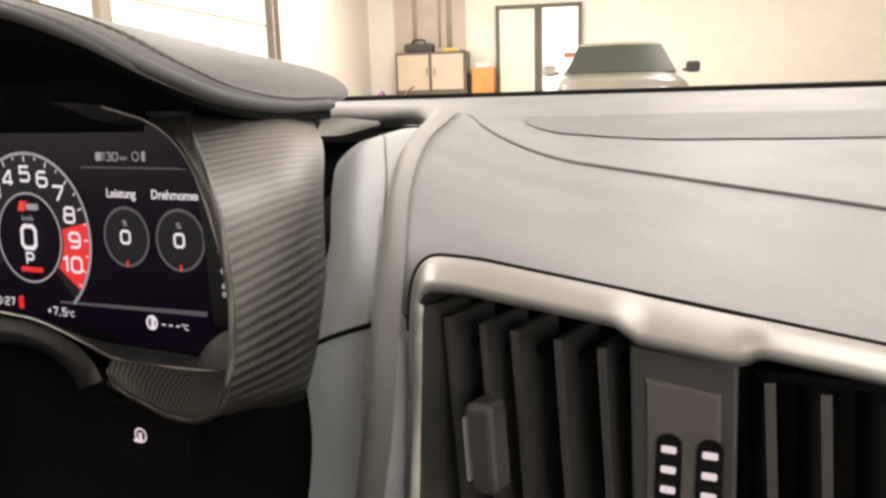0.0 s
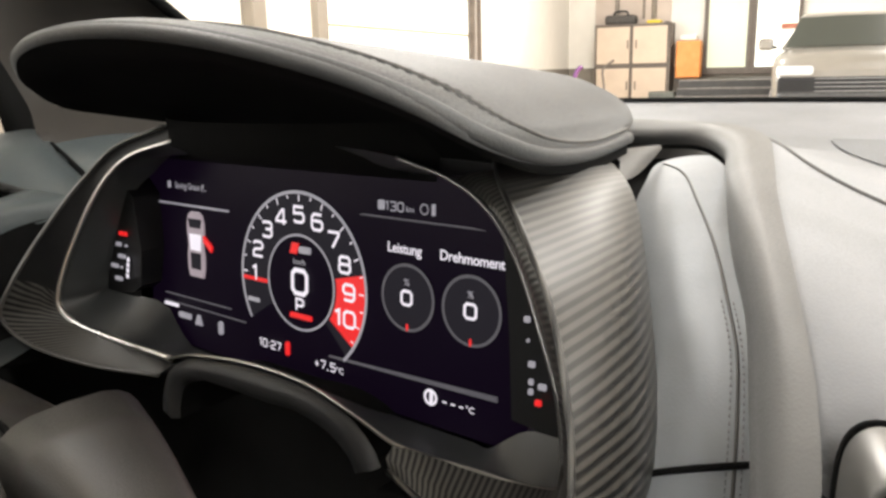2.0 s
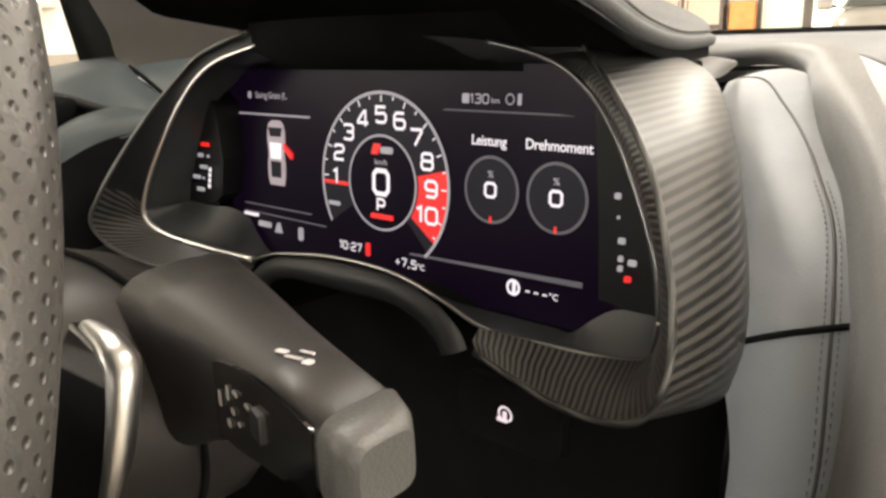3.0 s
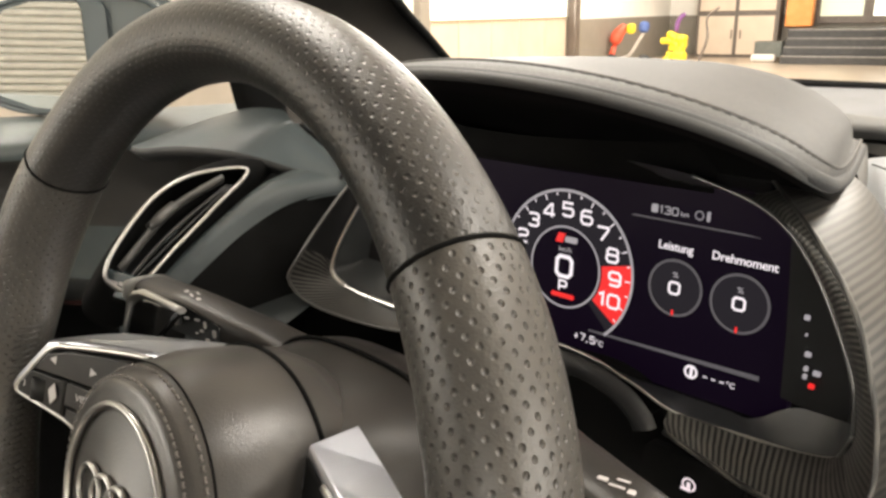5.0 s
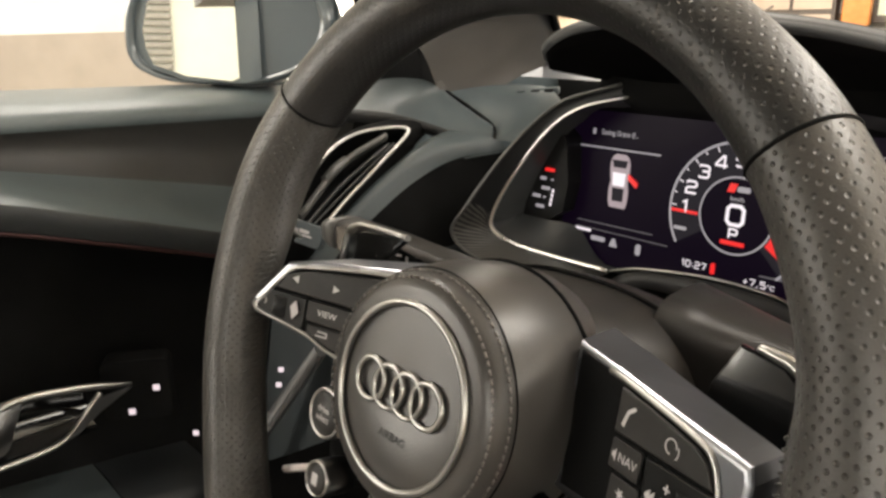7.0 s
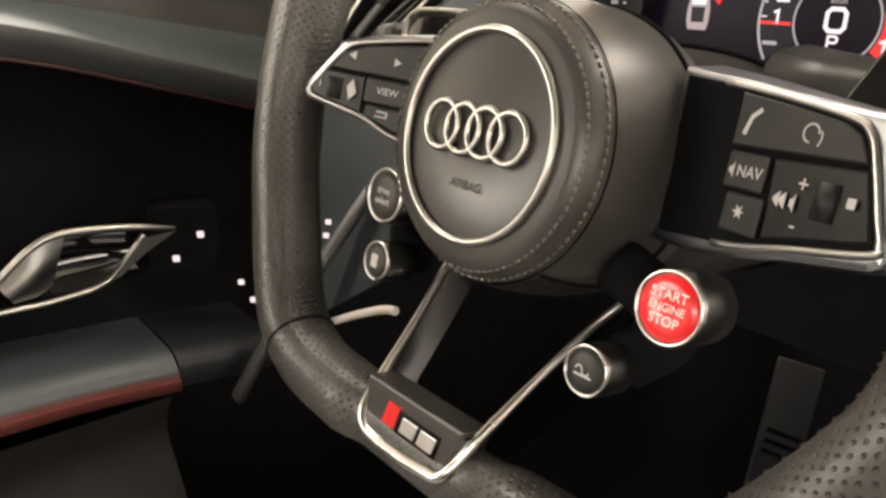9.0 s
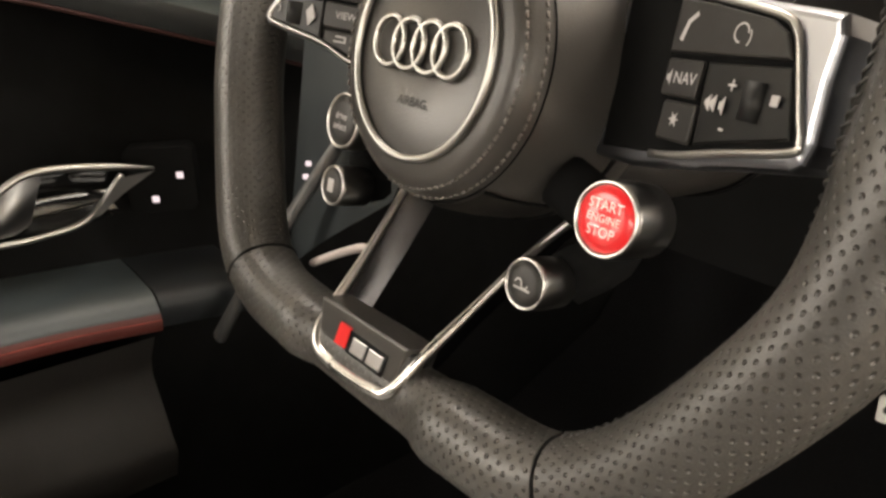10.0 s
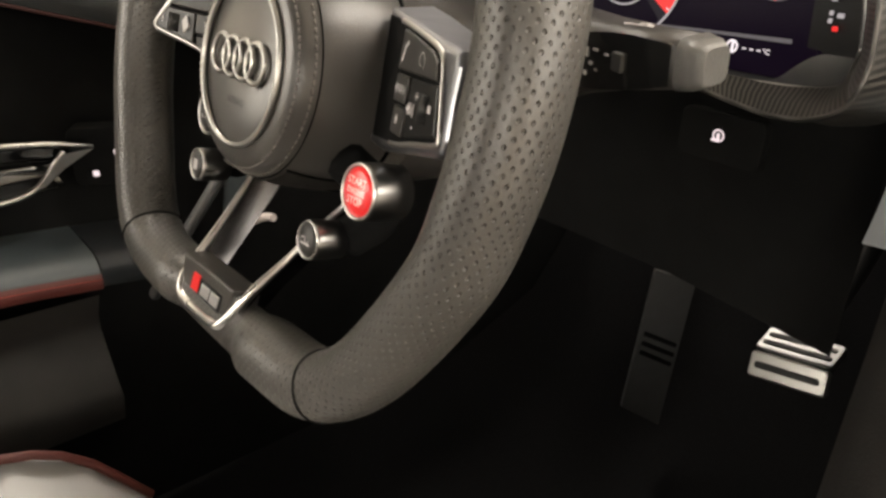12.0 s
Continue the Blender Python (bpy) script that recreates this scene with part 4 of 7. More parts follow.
part("wing_tail", skin([spline([(0.110, 0.145, 0.859), (0.108, 0.19, 0.8575), (0.092, 0.271, 0.8515)], 14), spline([(0.130, 0.125, 0.857), (0.120, 0.18, 0.855), (0.0925, 0.272, 0.8505)], 14), spline([(0.146, 0.090, 0.850), (0.129, 0.155, 0.847), (0.093, 0.273, 0.8485)], 14)]), LEATHER_DARK, cluster, "dark grey tail of the binnacle side")
WING_L_FRONT = [(-0.085, -0.0215, 0.8815), (-0.126, -0.0285, 0.8695), (-0.149, -0.034, 0.8545), (-0.165, -0.046, 0.8345), (-0.178, -0.062, 0.809), (-0.1905, -0.076, 0.782), (-0.203, -0.0795, 0.760), (-0.191, -0.069, 0.7405), (-0.150, -0.053, 0.731), (-0.090, -0.040, 0.733)]
WING_L_BACK = [(-0.110, 0.06, 0.874), (-0.155, 0.05, 0.860), (-0.190, 0.04, 0.840), (-0.212, 0.02, 0.812), (-0.225, 0.0, 0.785), (-0.230, -0.015, 0.758), (-0.228, -0.02, 0.736), (-0.200, -0.02, 0.722), (-0.150, -0.01, 0.720), (-0.085, 0.0, 0.724)]
f = spline(WING_L_FRONT, 48)
b = spline(WING_L_BACK, 48)
near = spline(LEFT_LINE, 48)
rows = [near, [p.lerp(q, 0.5) + Vector((0, 0.004, 0)) for p, q in zip(near, f)], f]
part("carbon_wing", skin([r_[25:] for r_ in rows]), CARBON_FINE, cluster, "carbon fibre lower lip of the binnacle")
part("upper_lip", skin([r_[:26] for r_ in rows]), mottled("satin black", (0.004, 0.004, 0.0045), (0.006, 0.006, 0.0065), 40.0, 0.55), cluster, "satin black upper lip")
part("wing_side", skin([f, [p.lerp(q, 0.5) + Vector((-0.006, 0, 0)) for p, q in zip(f, b)], b]), SOFT_BLACK, cluster, "black side of the binnacle")
part("wing_edge", sweep(f, 0.0013, 8), SLAT_GREY, cluster, "grey edge line")
# arched recess under the display
ARCH = spline([(x, 0, z) for x, z in ((-0.0765, 0.718), (-0.0755, 0.728), (-0.069, 0.743), (-0.052, 0.7525), (-0.03, 0.7565), (0.002, 0.7595), (0.046, 0.759), (0.074, 0.752), (0.090, 0.7415), (0.096, 0.733))], 70)
rows, deep = [], []
for p in ARCH:
    d = (Vector((0.012, 0, min(0.700, p.z))) - p).normalized()
    q = p + d * 0.0125
    rows.append([bez(p.x, p.z), bez(p.x, p.z, 0.004) + d * 0.002, bez(q.x, q.z, 0.005), bez(q.x, q.z, 0.001) + d * 0.003])
    deep.append([rows[-1][-1], Vector((q.x, 0.012, q.z)) + d * 0.004, Vector((q.x, 0.06, q.z)) + d * 0.004])
part("column_arch", skin(rows), mottled("charcoal plastic", (0.014, 0.014, 0.015), (0.018, 0.018, 0.019), 60.0, 0.45, 0.0003), cluster, "charcoal arch round the column recess")
part("column_recess", skin(deep), SOFT_BLACK, cluster, "black recess round the column")
part("sight_hood", skin([[(x, 0.012 - 0.05 * (1 - ((x + 0.015) / 0.115) ** 2), z) for z in (0.886, 0.870)] + [(x, 0.004, 0.858)] for x in [-0.125 + 0.22 * k / 20 for k in range(21)]]), SOFT_BLACK, cluster, "black shade above the display")

# ================================================================ binnacle hood
hood = tagged(place("binnacle_hood", 0, 0.1, 0.87), "grey leather hood over the instruments with a stitched seam", "dashboard hood")
# front lip, from the left end to the right corner
LIP = [(-0.1155, -0.0675, 0.8975), (-0.0965, -0.091, 0.906), (-0.064, -0.1075, 0.917), (-0.018, -0.1172, 0.9225), (0.035, -0.1218, 0.923), (0.085, -0.118, 0.9187), (0.127, -0.1045, 0.909), (0.157, -0.090, 0.897), (0.170, -0.062, 0.882), (0.162, -0.010, 0.8705), (0.146, 0.060, 0.8645), (0.125, 0.145, 0.864)]
BACK = [(-0.200, 0.10, 0.892), (-0.21, 0.16, 0.900), (-0.19, 0.22, 0.906), (-0.13, 0.27, 0.910), (-0.06, 0.295, 0.910), (0.0, 0.295, 0.902), (0.04, 0.280, 0.892), (0.068, 0.258, 0.883), (0.086, 0.232, 0.878), (0.098, 0.208, 0.875), (0.107, 0.184, 0.873), (0.114, 0.160, 0.872)]
lip = spline(LIP, 72)
bk = spline(BACK, 72)
rows = []
TH = 0.0072


def fade(x):
    u = min(1, max(0, (0.13 - x) / 0.16))
    return u * u * (3 - 2 * u)


for p, q in zip(lip, bk):
    d = (q - p)
    up = Vector((0, 0, 1))
    row = [p + d * 0.10 + up * -0.006, p + d * 0.03 + up * -0.004, p + up * 0.0008, p + d * -0.008 + up * 0.004, p + d * 0.0 + up * (TH - 0.001), p + d * 0.03 + up * (TH + 0.002)]
    for k in range(1, 9):
        u = 0.03 + 0.97 * k / 8
        row.append(p + d * u + up * ((TH + 0.002) * (1 - u) + 0.0035 * fade(p.x) * math.sin(math.pi * u) ** 0.8))
    row.append(q + Vector((0, 0.02, -0.03)) * (1 - 0.9 * min(1, max(0, q.x / 0.08))))
    rows.append(row)
part("cover", skin([r[2:] for r in rows]), LEATHER_HOOD, hood, "charcoal-grey leather cover")
seam = [p + (q - p) * 0.085 + Vector((0, 0, TH + 0.0020 + 0.0035 * fade(p.x) * math.sin(math.pi * 0.085) ** 0.8 - TH * 0.085)) for p, q in zip(lip, bk)]
part("seam", sweep(seam, 0.0011, 6), LEATHER_DARK, hood)
under = [[r[2], r[1], r[0], r[0].lerp(Vector((r[0].x * 0.85, 0.012, 0.866)), 0.6) + Vector((0, 0.02, 0.004)), Vector((max(-0.2, min(0.135, r[0].x * 0.86)), 0.012, 0.862 - 0.02 * (abs(r[0].x) > 0.14)))] for r in rows]
part("underside", skin(under), SOFT_BLACK, hood, "matt black underside")
part("front_lip", sweep([p + Vector((0, 0.0, 0.0042)) + (q - p) * 0.009 for p, q in zip(lip, bk)], 0.0036, 12), LEATHER_HOOD, hood, "rolled leather edge")
for off in (0.070, 0.100):
    pts = [p + (q - p) * off + Vector((0, 0, TH + 0.0022 + 0.0035 * fade(p.x) * math.sin(math.pi * off) ** 0.8 - TH * off)) for p, q in zip(lip, bk)]
    bms = []
    for k in range(3, 68):
        a, c = pts[k], pts[k].lerp(pts[k + 1], 0.55)
        bms.append(sweep([a, a.lerp(c, 0.5) + Vector((0, 0, 0.0002)), c], 0.00022, 5))
    part("stitching", joined(*bms), LEATHER_HOOD, hood)

# ================================================================ dashboard
dash = tagged(place("dashboard", 0.35, 0.25, 0.75), "grey leather dashboard with stitched seams and a speaker field painted in shade", "dashboard")


def vent_line(x):
    return 0.8125 - 0.14 * (x - 0.297)


def dash_z(x, y):
    """Height of the dashboard's upper skin."""
    if y >= 0.30:
        return 0.838 + 0.030 * (y - 0.30) / 0.34
    front = vent_line(min(x, 0.6))
    return front + (0.838 - front) * max(0.0, (y + 0.052) / 0.352)


RING_IN = [(-0.10, 0.36, 0.848), (-0.02, 0.352, 0.850), (0.05, 0.347, 0.852), (0.10, 0.325, 0.855), (0.142, 0.264, 0.852), (0.168, 0.19, 0.845), (0.193, 0.122, 0.836), (0.215, 0.067, 0.826), (0.235, 0.023, 0.814), (0.250, -0.018, 0.796), (0.259, -0.042, 0.772), (0.260, -0.054, 0.732), (0.254, -0.064, 0.68), (0.24, -0.085, 0.60), (0.225, -0.12, 0.48)]
RING_OUT = [(-0.10, 0.375, 0.8625), (-0.01, 0.37, 0.8625), (0.065, 0.365, 0.8625), (0.117, 0.338, 0.8625), (0.160, 0.270, 0.8605), (0.187, 0.19, 0.8555), (0.211, 0.11, 0.850), (0.233, 0.045, 0.842), (0.252, -0.005, 0.829), (0.266, -0.038, 0.811), (0.274, -0.061, 0.785), (0.2755, -0.075, 0.742), (0.270, -0.087, 0.69), (0.258, -0.108, 0.60), (0.243, -0.143, 0.48)]
ri, ro = spline(RING_IN, 110), spline(RING_OUT, 110)
rows = []
for p, q in [(p, q) for p, q in zip(ri, ro) if q.z > 0.655]:
    d = q - p
    n_ = Vector((-0.35, -0.6, 0.7)).normalized()
    rows.append([p + Vector((-0.004, 0.012, -0.010)), p + Vector((-0.003, 0.004, -0.004)), p, p + d * 0.2 + n_ * 0.0035, p + d * 0.5 + n_ * 0.005, p + d * 0.8 + n_ * 0.003, q, q + Vector((0.008, -0.002, 0.0))])
# ring face turns to the driver; its shade is in the darker leather colour
part("driver_ring", skin(rows), LEATHER_RING_SHADED, dash, "leather ring round the driver's side, shade in its colour")


def ring_edge(y):
    """Where the upper skin meets the ring: x and height."""
    for a_, b_ in zip(ro, ro[1:]):
        if b_.y <= y <= a_.y:
            u = (y - a_.y) / (b_.y - a_.y)
            return a_.x + (b_.x - a_.x) * u, a_.z + (b_.z - a_.z) * u
    return (ro[0].x, ro[0].z) if y > ro[0].y else (0.284, 0.79)


def skin_z(x, y):
    """Upper skin with its roll up to the ring."""
    x0, z0 = ring_edge(y)
    u = min(1.0, max(0.0, (x - x0) / 0.10))
    u = 1 - (1 - u) ** 2
    d = max(0.0, -0.034 - y)
    w = min(1.0, max(0.0, (0.302 - x) / 0.02)) * min(1.0, max(0.0, (x - x0) / 0.010))
    roll = (0.018 - math.sqrt(max(0.0, 0.018 ** 2 - d * d))) * w
    return z0 + (dash_z(x, y) - z0) * u - roll


rows = []
for k in range(61):
    y = -0.052 + 0.412 * k / 60
    x0, z0 = ring_edge(y)
    row = []
    for j in range(41):
        x = x0 + (1.05 - x0) * (j / 40) ** 1.6
        row.append((x, y, skin_z(x, y)))
    rows.append(row)
part("upper_skin", skin(rows), LEATHER_GREY, dash, "pale grey leather upper skin")
rows = []
for k in range(16):
    y = 0.36 + 0.262 * k / 15
    rows.append([(-0.62 + 1.67 * j / 30, y - 0.16 * ((-0.62 + 1.67 * j / 30 - 0.36) / 0.75) ** 2 * (k / 15), dash_z(0.5, y)) for j in range(31)])
part("screen_shelf", skin(rows), LEATHER_GREY, dash, "grey shelf below the windscreen")
part("screen_seal", sweep([Vector(p) + Vector((0, 0.006, 0.001)) for p in rows[-1]], 0.0045, 8), SOFT_BLACK, dash, "black rubber screen seal")
PAD_IN = [(0.085, 0.285, 0.836), (0.10, 0.24, 0.838), (0.118, 0.19, 0.838), (0.135, 0.135, 0.83), (0.155, 0.095, 0.82), (0.175, 0.06, 0.808), (0.195, 0.025, 0.795), (0.203, -0.006, 0.775), (0.207, -0.022, 0.755), (0.219, -0.036, 0.715), (0.216, -0.048, 0.66), (0.205, -0.062, 0.58)]
PAD_OUT = [(0.125, 0.262, 0.846), (0.150, 0.215, 0.846), (0.168, 0.175, 0.843), (0.187, 0.13, 0.834), (0.207, 0.082, 0.824), (0.223, 0.045, 0.814), (0.239, 0.010, 0.800), (0.249, -0.014, 0.780), (0.254, -0.030, 0.755), (0.254, -0.044, 0.715), (0.247, -0.056, 0.66), (0.235, -0.07, 0.58)]
o, i_ = [p + Vector((0.007, 0.003, 0)) for p in spline(PAD_OUT, 60)], spline(PAD_IN, 60)
rows = [[p.lerp(q, k / 10) + (Vector((0.25, -0.65, 0.7)) * 0.0035 * math.sin(math.pi * k / 10) ** 0.8) for k in range(11)] for p, q in zip(o, i_)]
top_roll = [[p + Vector((-0.002, 0.014, -0.012 + 0.004 * math.sin(math.pi * k / 10))) for k, p in enumerate(rows[0])]]
part("side_pad", skin(top_roll + rows[:54]), LEATHER_BLUE, dash, "blue-grey leather pad with twin stitching")
def along(r, c):
    return r[int(c)].lerp(r[int(c) + 1], c % 1)


part("pad_seam", sweep([along(r, 2.6 + 5.8 * max(0, 1 - k / 22) ** 2.2) + Vector((0.0, -0.0002, 0.0003)) for k, r in enumerate(rows[4:50])], 0.0007, 6), LEATHER_DARK, dash)
JOINT = 39
part("pad_joint", sweep([rows[JOINT + int(0.4 * k)][k].lerp(rows[JOINT + 1 + int(0.4 * k)][k], (0.4 * k) % 1) + Vector((0.0003, -0.0006, 0.0006)) for k in range(11)], 0.0013, 6), SOFT_BLACK, dash, "dark joint across the pad")
for c in (2.1, 3.1):
    bms = []
    line_p = [r[int(c)].lerp(r[int(c) + 1], c % 1) for r in rows]
    dense = spline(line_p[28:50], 84)
    for a, b2 in zip(dense[::2], dense[1::2]):
        d = (b2 - a)
        bms.append(sweep([a + Vector((0, -0.0004, 0.0003)), a + d * 0.5 + Vector((0, -0.001, 0.0005)), b2 + Vector((0, -0.0004, 0.0003))], 0.00026, 5))
    part("stitching", joined(*bms), THREAD, dash, "dark thread")
# dark gap between pad, binnacle and ring: dark sheets stand in for its shade
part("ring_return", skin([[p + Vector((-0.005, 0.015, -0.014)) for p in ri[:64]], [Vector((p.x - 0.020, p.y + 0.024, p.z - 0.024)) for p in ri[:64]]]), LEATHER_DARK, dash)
part("ring_gap_shade", skin([[Vector((p.x - 0.0195, p.y + 0.0244, p.z - 0.0244)) for p in ri[:64]], [Vector((p.x - 0.05, p.y + 0.04, p.z - 0.035)) for p in ri[:64]], [Vector((p.x - 0.10, p.y + 0.04, p.z - 0.05)) for p in ri[:64]]]), SOFT_BLACK, dash)
# seam across the upper skin
SEAM = [(0.135, 0.355), (0.168, 0.295), (0.208, 0.228), (0.273, 0.170), (0.359, 0.136), (0.458, 0.110), (0.563, 0.085), (0.70, 0.06), (0.85, 0.04)]
part("upper_seam", sweep([Vector((p.x, p.y, (skin_z(p.x, p.y) if p.y < 0.36 else dash_z(p.x, p.y)) + 0.0003)) for p in spline([(x, y, 0) for x, y in SEAM], 90)], 0.0012, 8, flat=1.3, up=(0, 0, 1)), LEATHER_DARK, dash)
# speaker field; the shade of its hollow is painted as darker leather
spk = spline([(0.180, 0.398, 0), (0.205, 0.345, 0), (0.248, 0.297, 0), (0.32, 0.268, 0), (0.378, 0.272, 0), (0.47, 0.281, 0), (0.60, 0.30, 0), (0.75, 0.33, 0)], 50)
spk_far = spline([(0.182, 0.402, 0), (0.225, 0.405, 0), (0.30, 0.412, 0), (0.40, 0.418, 0), (0.50, 0.42, 0), (0.58, 0.42, 0), (0.68, 0.415, 0), (0.76, 0.40, 0)], 50)


def top_z(x, y):
    return skin_z(x, y) if y < 0.36 else dash_z(x, y)


rows = []
for p, q in zip(spk, spk_far):
    pts = [p.lerp(q, k / 16) for k in range(17)]
    rows.append([(v.x, v.y, top_z(v.x, v.y) + 0.0012 - 0.0004 * math.sin(math.pi * k / 16)) for k, v in enumerate(pts)])
part("speaker_field", skin(rows), leather("grey leather with painted shade", (0.105, 0.11, 0.118), 0.6), dash, "grey speaker field, shade of its hollow in the colour")
# front face below the upper skin on the passenger side
part("firewall", block(-0.62, 1.05, 0.66, 0.68, 0.2, 0.866), SOFT_BLACK, dash)
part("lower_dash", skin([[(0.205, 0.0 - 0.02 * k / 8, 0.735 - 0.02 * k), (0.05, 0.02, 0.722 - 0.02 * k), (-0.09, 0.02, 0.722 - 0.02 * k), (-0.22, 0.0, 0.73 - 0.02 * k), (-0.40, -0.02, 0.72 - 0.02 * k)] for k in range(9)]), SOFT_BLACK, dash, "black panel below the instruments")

# lit button on the black panel
part("lit_symbol", moved(joined(arc_band(0.0030, 0.0042, -140, 150, 0, 20), prism(rounded(-0.0045, 0.0015, -0.004, -0.0022, 0.0006), 0.0006), prism(rounded(-0.001, 0.001, -0.003, 0.0015, 0.0004), 0.0006)), Matrix.Translation((0.1165, -0.0415, 0.705))), GLOW_ICON, dash, "lit pink-white symbol")
part("symbol_panel", moved(prism(rounded(-0.03, 0.03, -0.02, 0.012, 0.006), 0.002, 0.001, 0.006), pose(0.115, -0.036, 0.706, -6, 0, 0)), SOFT_BLACK, dash, "black switch panel")

# ================================================================ centre vents
vent = tagged(place("centre_vent", 0.37, -0.05, 0.7), "centre air vents with vertical black slats and a satin metal brow", "air vent")
VZ = lambda x: 0.8074 - 0.10 * (x - 0.297)


def brow_pair(x):
    drop = 0.0045 * max(0.0, min(1.0, (x - 0.367) / 0.006, (0.411 - x) / 0.006))
    return Vector((x, -0.0515, 0.8085 - 0.140 * (x - 0.332))), Vector((x, -0.072, 0.8040 - 0.125 * (x - 0.332) - drop))


OUTER = [(0.290, -0.090, 0.66), (0.289, -0.080, 0.71), (0.2876, -0.0698, 0.7511), (0.2858, -0.0630, 0.7769), (0.2842, -0.0575, 0.794), (0.2852, -0.0530, 0.8055), (0.2915, -0.0515, 0.8115), (0.3050, -0.0515, 0.8118)]
INNER = [(0.2965, -0.096, 0.66), (0.295, -0.086, 0.71), (0.2936, -0.0778, 0.7513), (0.2943, -0.0760, 0.7781), (0.2945, -0.0745, 0.7951), (0.2962, -0.0735, 0.8035), (0.3008, -0.0730, 0.8066), (0.3080, -0.0720, 0.8066)]
pairs = list(zip(spline(OUTER, 30), spline(INNER, 30)))
pairs += [brow_pair(0.313 + 0.487 * k / 120) for k in range(121)]
brow = []
for o_, i_ in pairs:
    d = i_ - o_
    inward = Vector((0, 0.5, -1)).normalized() if o_.z > 0.80 or o_.x > 0.29 else Vector((0.9, 0.6, -0.1)).normalized()
    brow.append([o_ + Vector((0, 0.002, -0.004)), o_, o_ + d * 0.06 + Vector((0, 0, 0.0012)), o_ + d * 0.5 + Vector((0, -0.001, 0.0022)), o_ + d * 0.88 + Vector((0, -0.0005, 0.0012)), i_, i_ + inward * 0.003, i_ + inward * 0.008 + Vector((0, 0.010, 0)), i_ + inward * 0.010 + Vector((0, 0.028, 0))])
BROW_METAL = metal("matt satin aluminium", (0.25, 0.248, 0.245), 0.5)
part("side_trim", skin([r[:7] for r in brow[:15]]), BROW_METAL, vent, "satin aluminium side trim")
part("metal_brow", skin([r[:7] for r in brow[14:]]), BROW_METAL, vent, "satin aluminium brow")
part("brow_return", skin([r[6:] for r in brow]), VENT_BLACK, vent, "black inner return of the brow")
part("brow_gap", sweep([r[1] + Vector((-0.0006, 0.0012, 0.0006)) for r in brow[4:]], 0.0011, 6), SOFT_BLACK, vent, "dark joint above the brow")
# dashboard skin that falls between the ring and the vents
xr = ring_edge(-0.052)[0] + 0.004
fall = [[Vector((xr + (0.290 - xr) * k / 3, -0.0520, skin_z(xr + (0.290 - xr) * k / 3, -0.052))) for k in range(4)]]
for a in [p for p in ro if p.y < -0.055 and 0.66 < p.z < 0.785]:
    b = min((r[1] for r in brow[:26]), key=lambda p: abs(p.z - a.z))
    a, b = a + Vector((0.008, -0.002, 0)), Vector((b.x + 0.002, b.y + 0.003, a.z))
    fall.append([a, a.lerp(b, 0.33) + Vector((0, -0.0010, 0)), a.lerp(b, 0.67) + Vector((0, -0.0010, 0)), b])
part("skin_fall", skin(fall), LEATHER_GREY, dash, "grey leather between the ring and the vents")
part("vent_box", joined(block(0.29, 0.80, 0.0, 0.01, 0.62, 0.785), block(0.289, 0.293, -0.055, 0.0, 0.62, 0.78), block(0.29, 0.50, -0.055, 0.0, 0.779, 0.782)), SOFT_BLACK, vent, "black vent duct")
for x, tw in ((0.3095, 12), (0.3235, 12), (0.3355, 12), (0.3515, 12), (0.3667, 10), (0.420, -14), (0.436, -14), (0.454, -14), (0.473, -14)):
    z1 = VZ(x) - 0.013
    bm = prism([(-0.0016, -0.20), (0.0016, -0.20), (0.0016, 0.0), (-0.0016, 0.0)], 0.0, 0.0, 0.03)
    part("slat", moved(bm, Matrix.Translation((x - 0.006, -0.066, z1)) @ Matrix.Rotation(radians(-4), 4, "Y") @ Matrix.Rotation(radians(-tw), 4, "Z")), VENT_BLACK, vent)
tab = part("slat_tab", moved(prism(rounded(-0.006, 0.005, -0.034, 0.0, 0.003), 0.010, 0.002), pose(0.322, -0.069, 0.766, 0, -4, -12)), PLASTIC_GREY, vent, "grey slat tab")
part("tab_stripe", moved(prism(rounded(-0.0062, -0.0048, -0.029, -0.005, 0.0005), 0.0108), pose(0.322, -0.0695, 0.766, 0, -4, -12)), SATIN, tab, "satin metal stripe")
mid = part("middle_panel", moved(prism([(-0.018, 0.0), (0.016, -0.003), (0.020, -0.16), (-0.012, -0.16)], 0.004, 0.001), pose(0.3885, -0.064, 0.790)), PLASTIC_GREY, vent, "grey plastic panel between the vents")
part("panel_inset", moved(prism([(-0.0125, -0.010), (0.0115, -0.013), (0.0145, -0.15), (-0.0075, -0.15)], 0.0052, 0.001), pose(0.3885, -0.064, 0.790)), leather("warm grey plastic", (0.075, 0.07, 0.065), 0.5), mid)
for dx in (-0.0045, 0.0085):
    part("wheel_slot", moved(prism(rounded(dx - 0.0042, dx + 0.0042, -0.09, -0.028, 0.004), 0.0062), pose(0.389, -0.064, 0.790)), GLOSS, mid, "black thumbwheel slot")
    for k in range(5):
        part("lit_tick", moved(prism(rounded(dx - 0.0024, dx + 0.0024, -0.0345 - k * 0.0072, -0.0322 - k * 0.0072, 0.0006), 0.0068), pose(0.389, -0.064, 0.790)), GLOW_ICON, mid)

# ================================================================ steering wheel
WM = Matrix.Translation((0.006, -0.2964, 0.7784)) @ Matrix.Rotation(-radians(15.63), 4, "X")
wheel = tagged(place("steering_wheel", m=WM), "flat-bottomed black leather steering wheel with perforated grips and metal spokes", "steering wheel")


def wp(name, bm, material, label="", parent=None):
    return part(name, bm, material, parent or wheel, label, local=True)


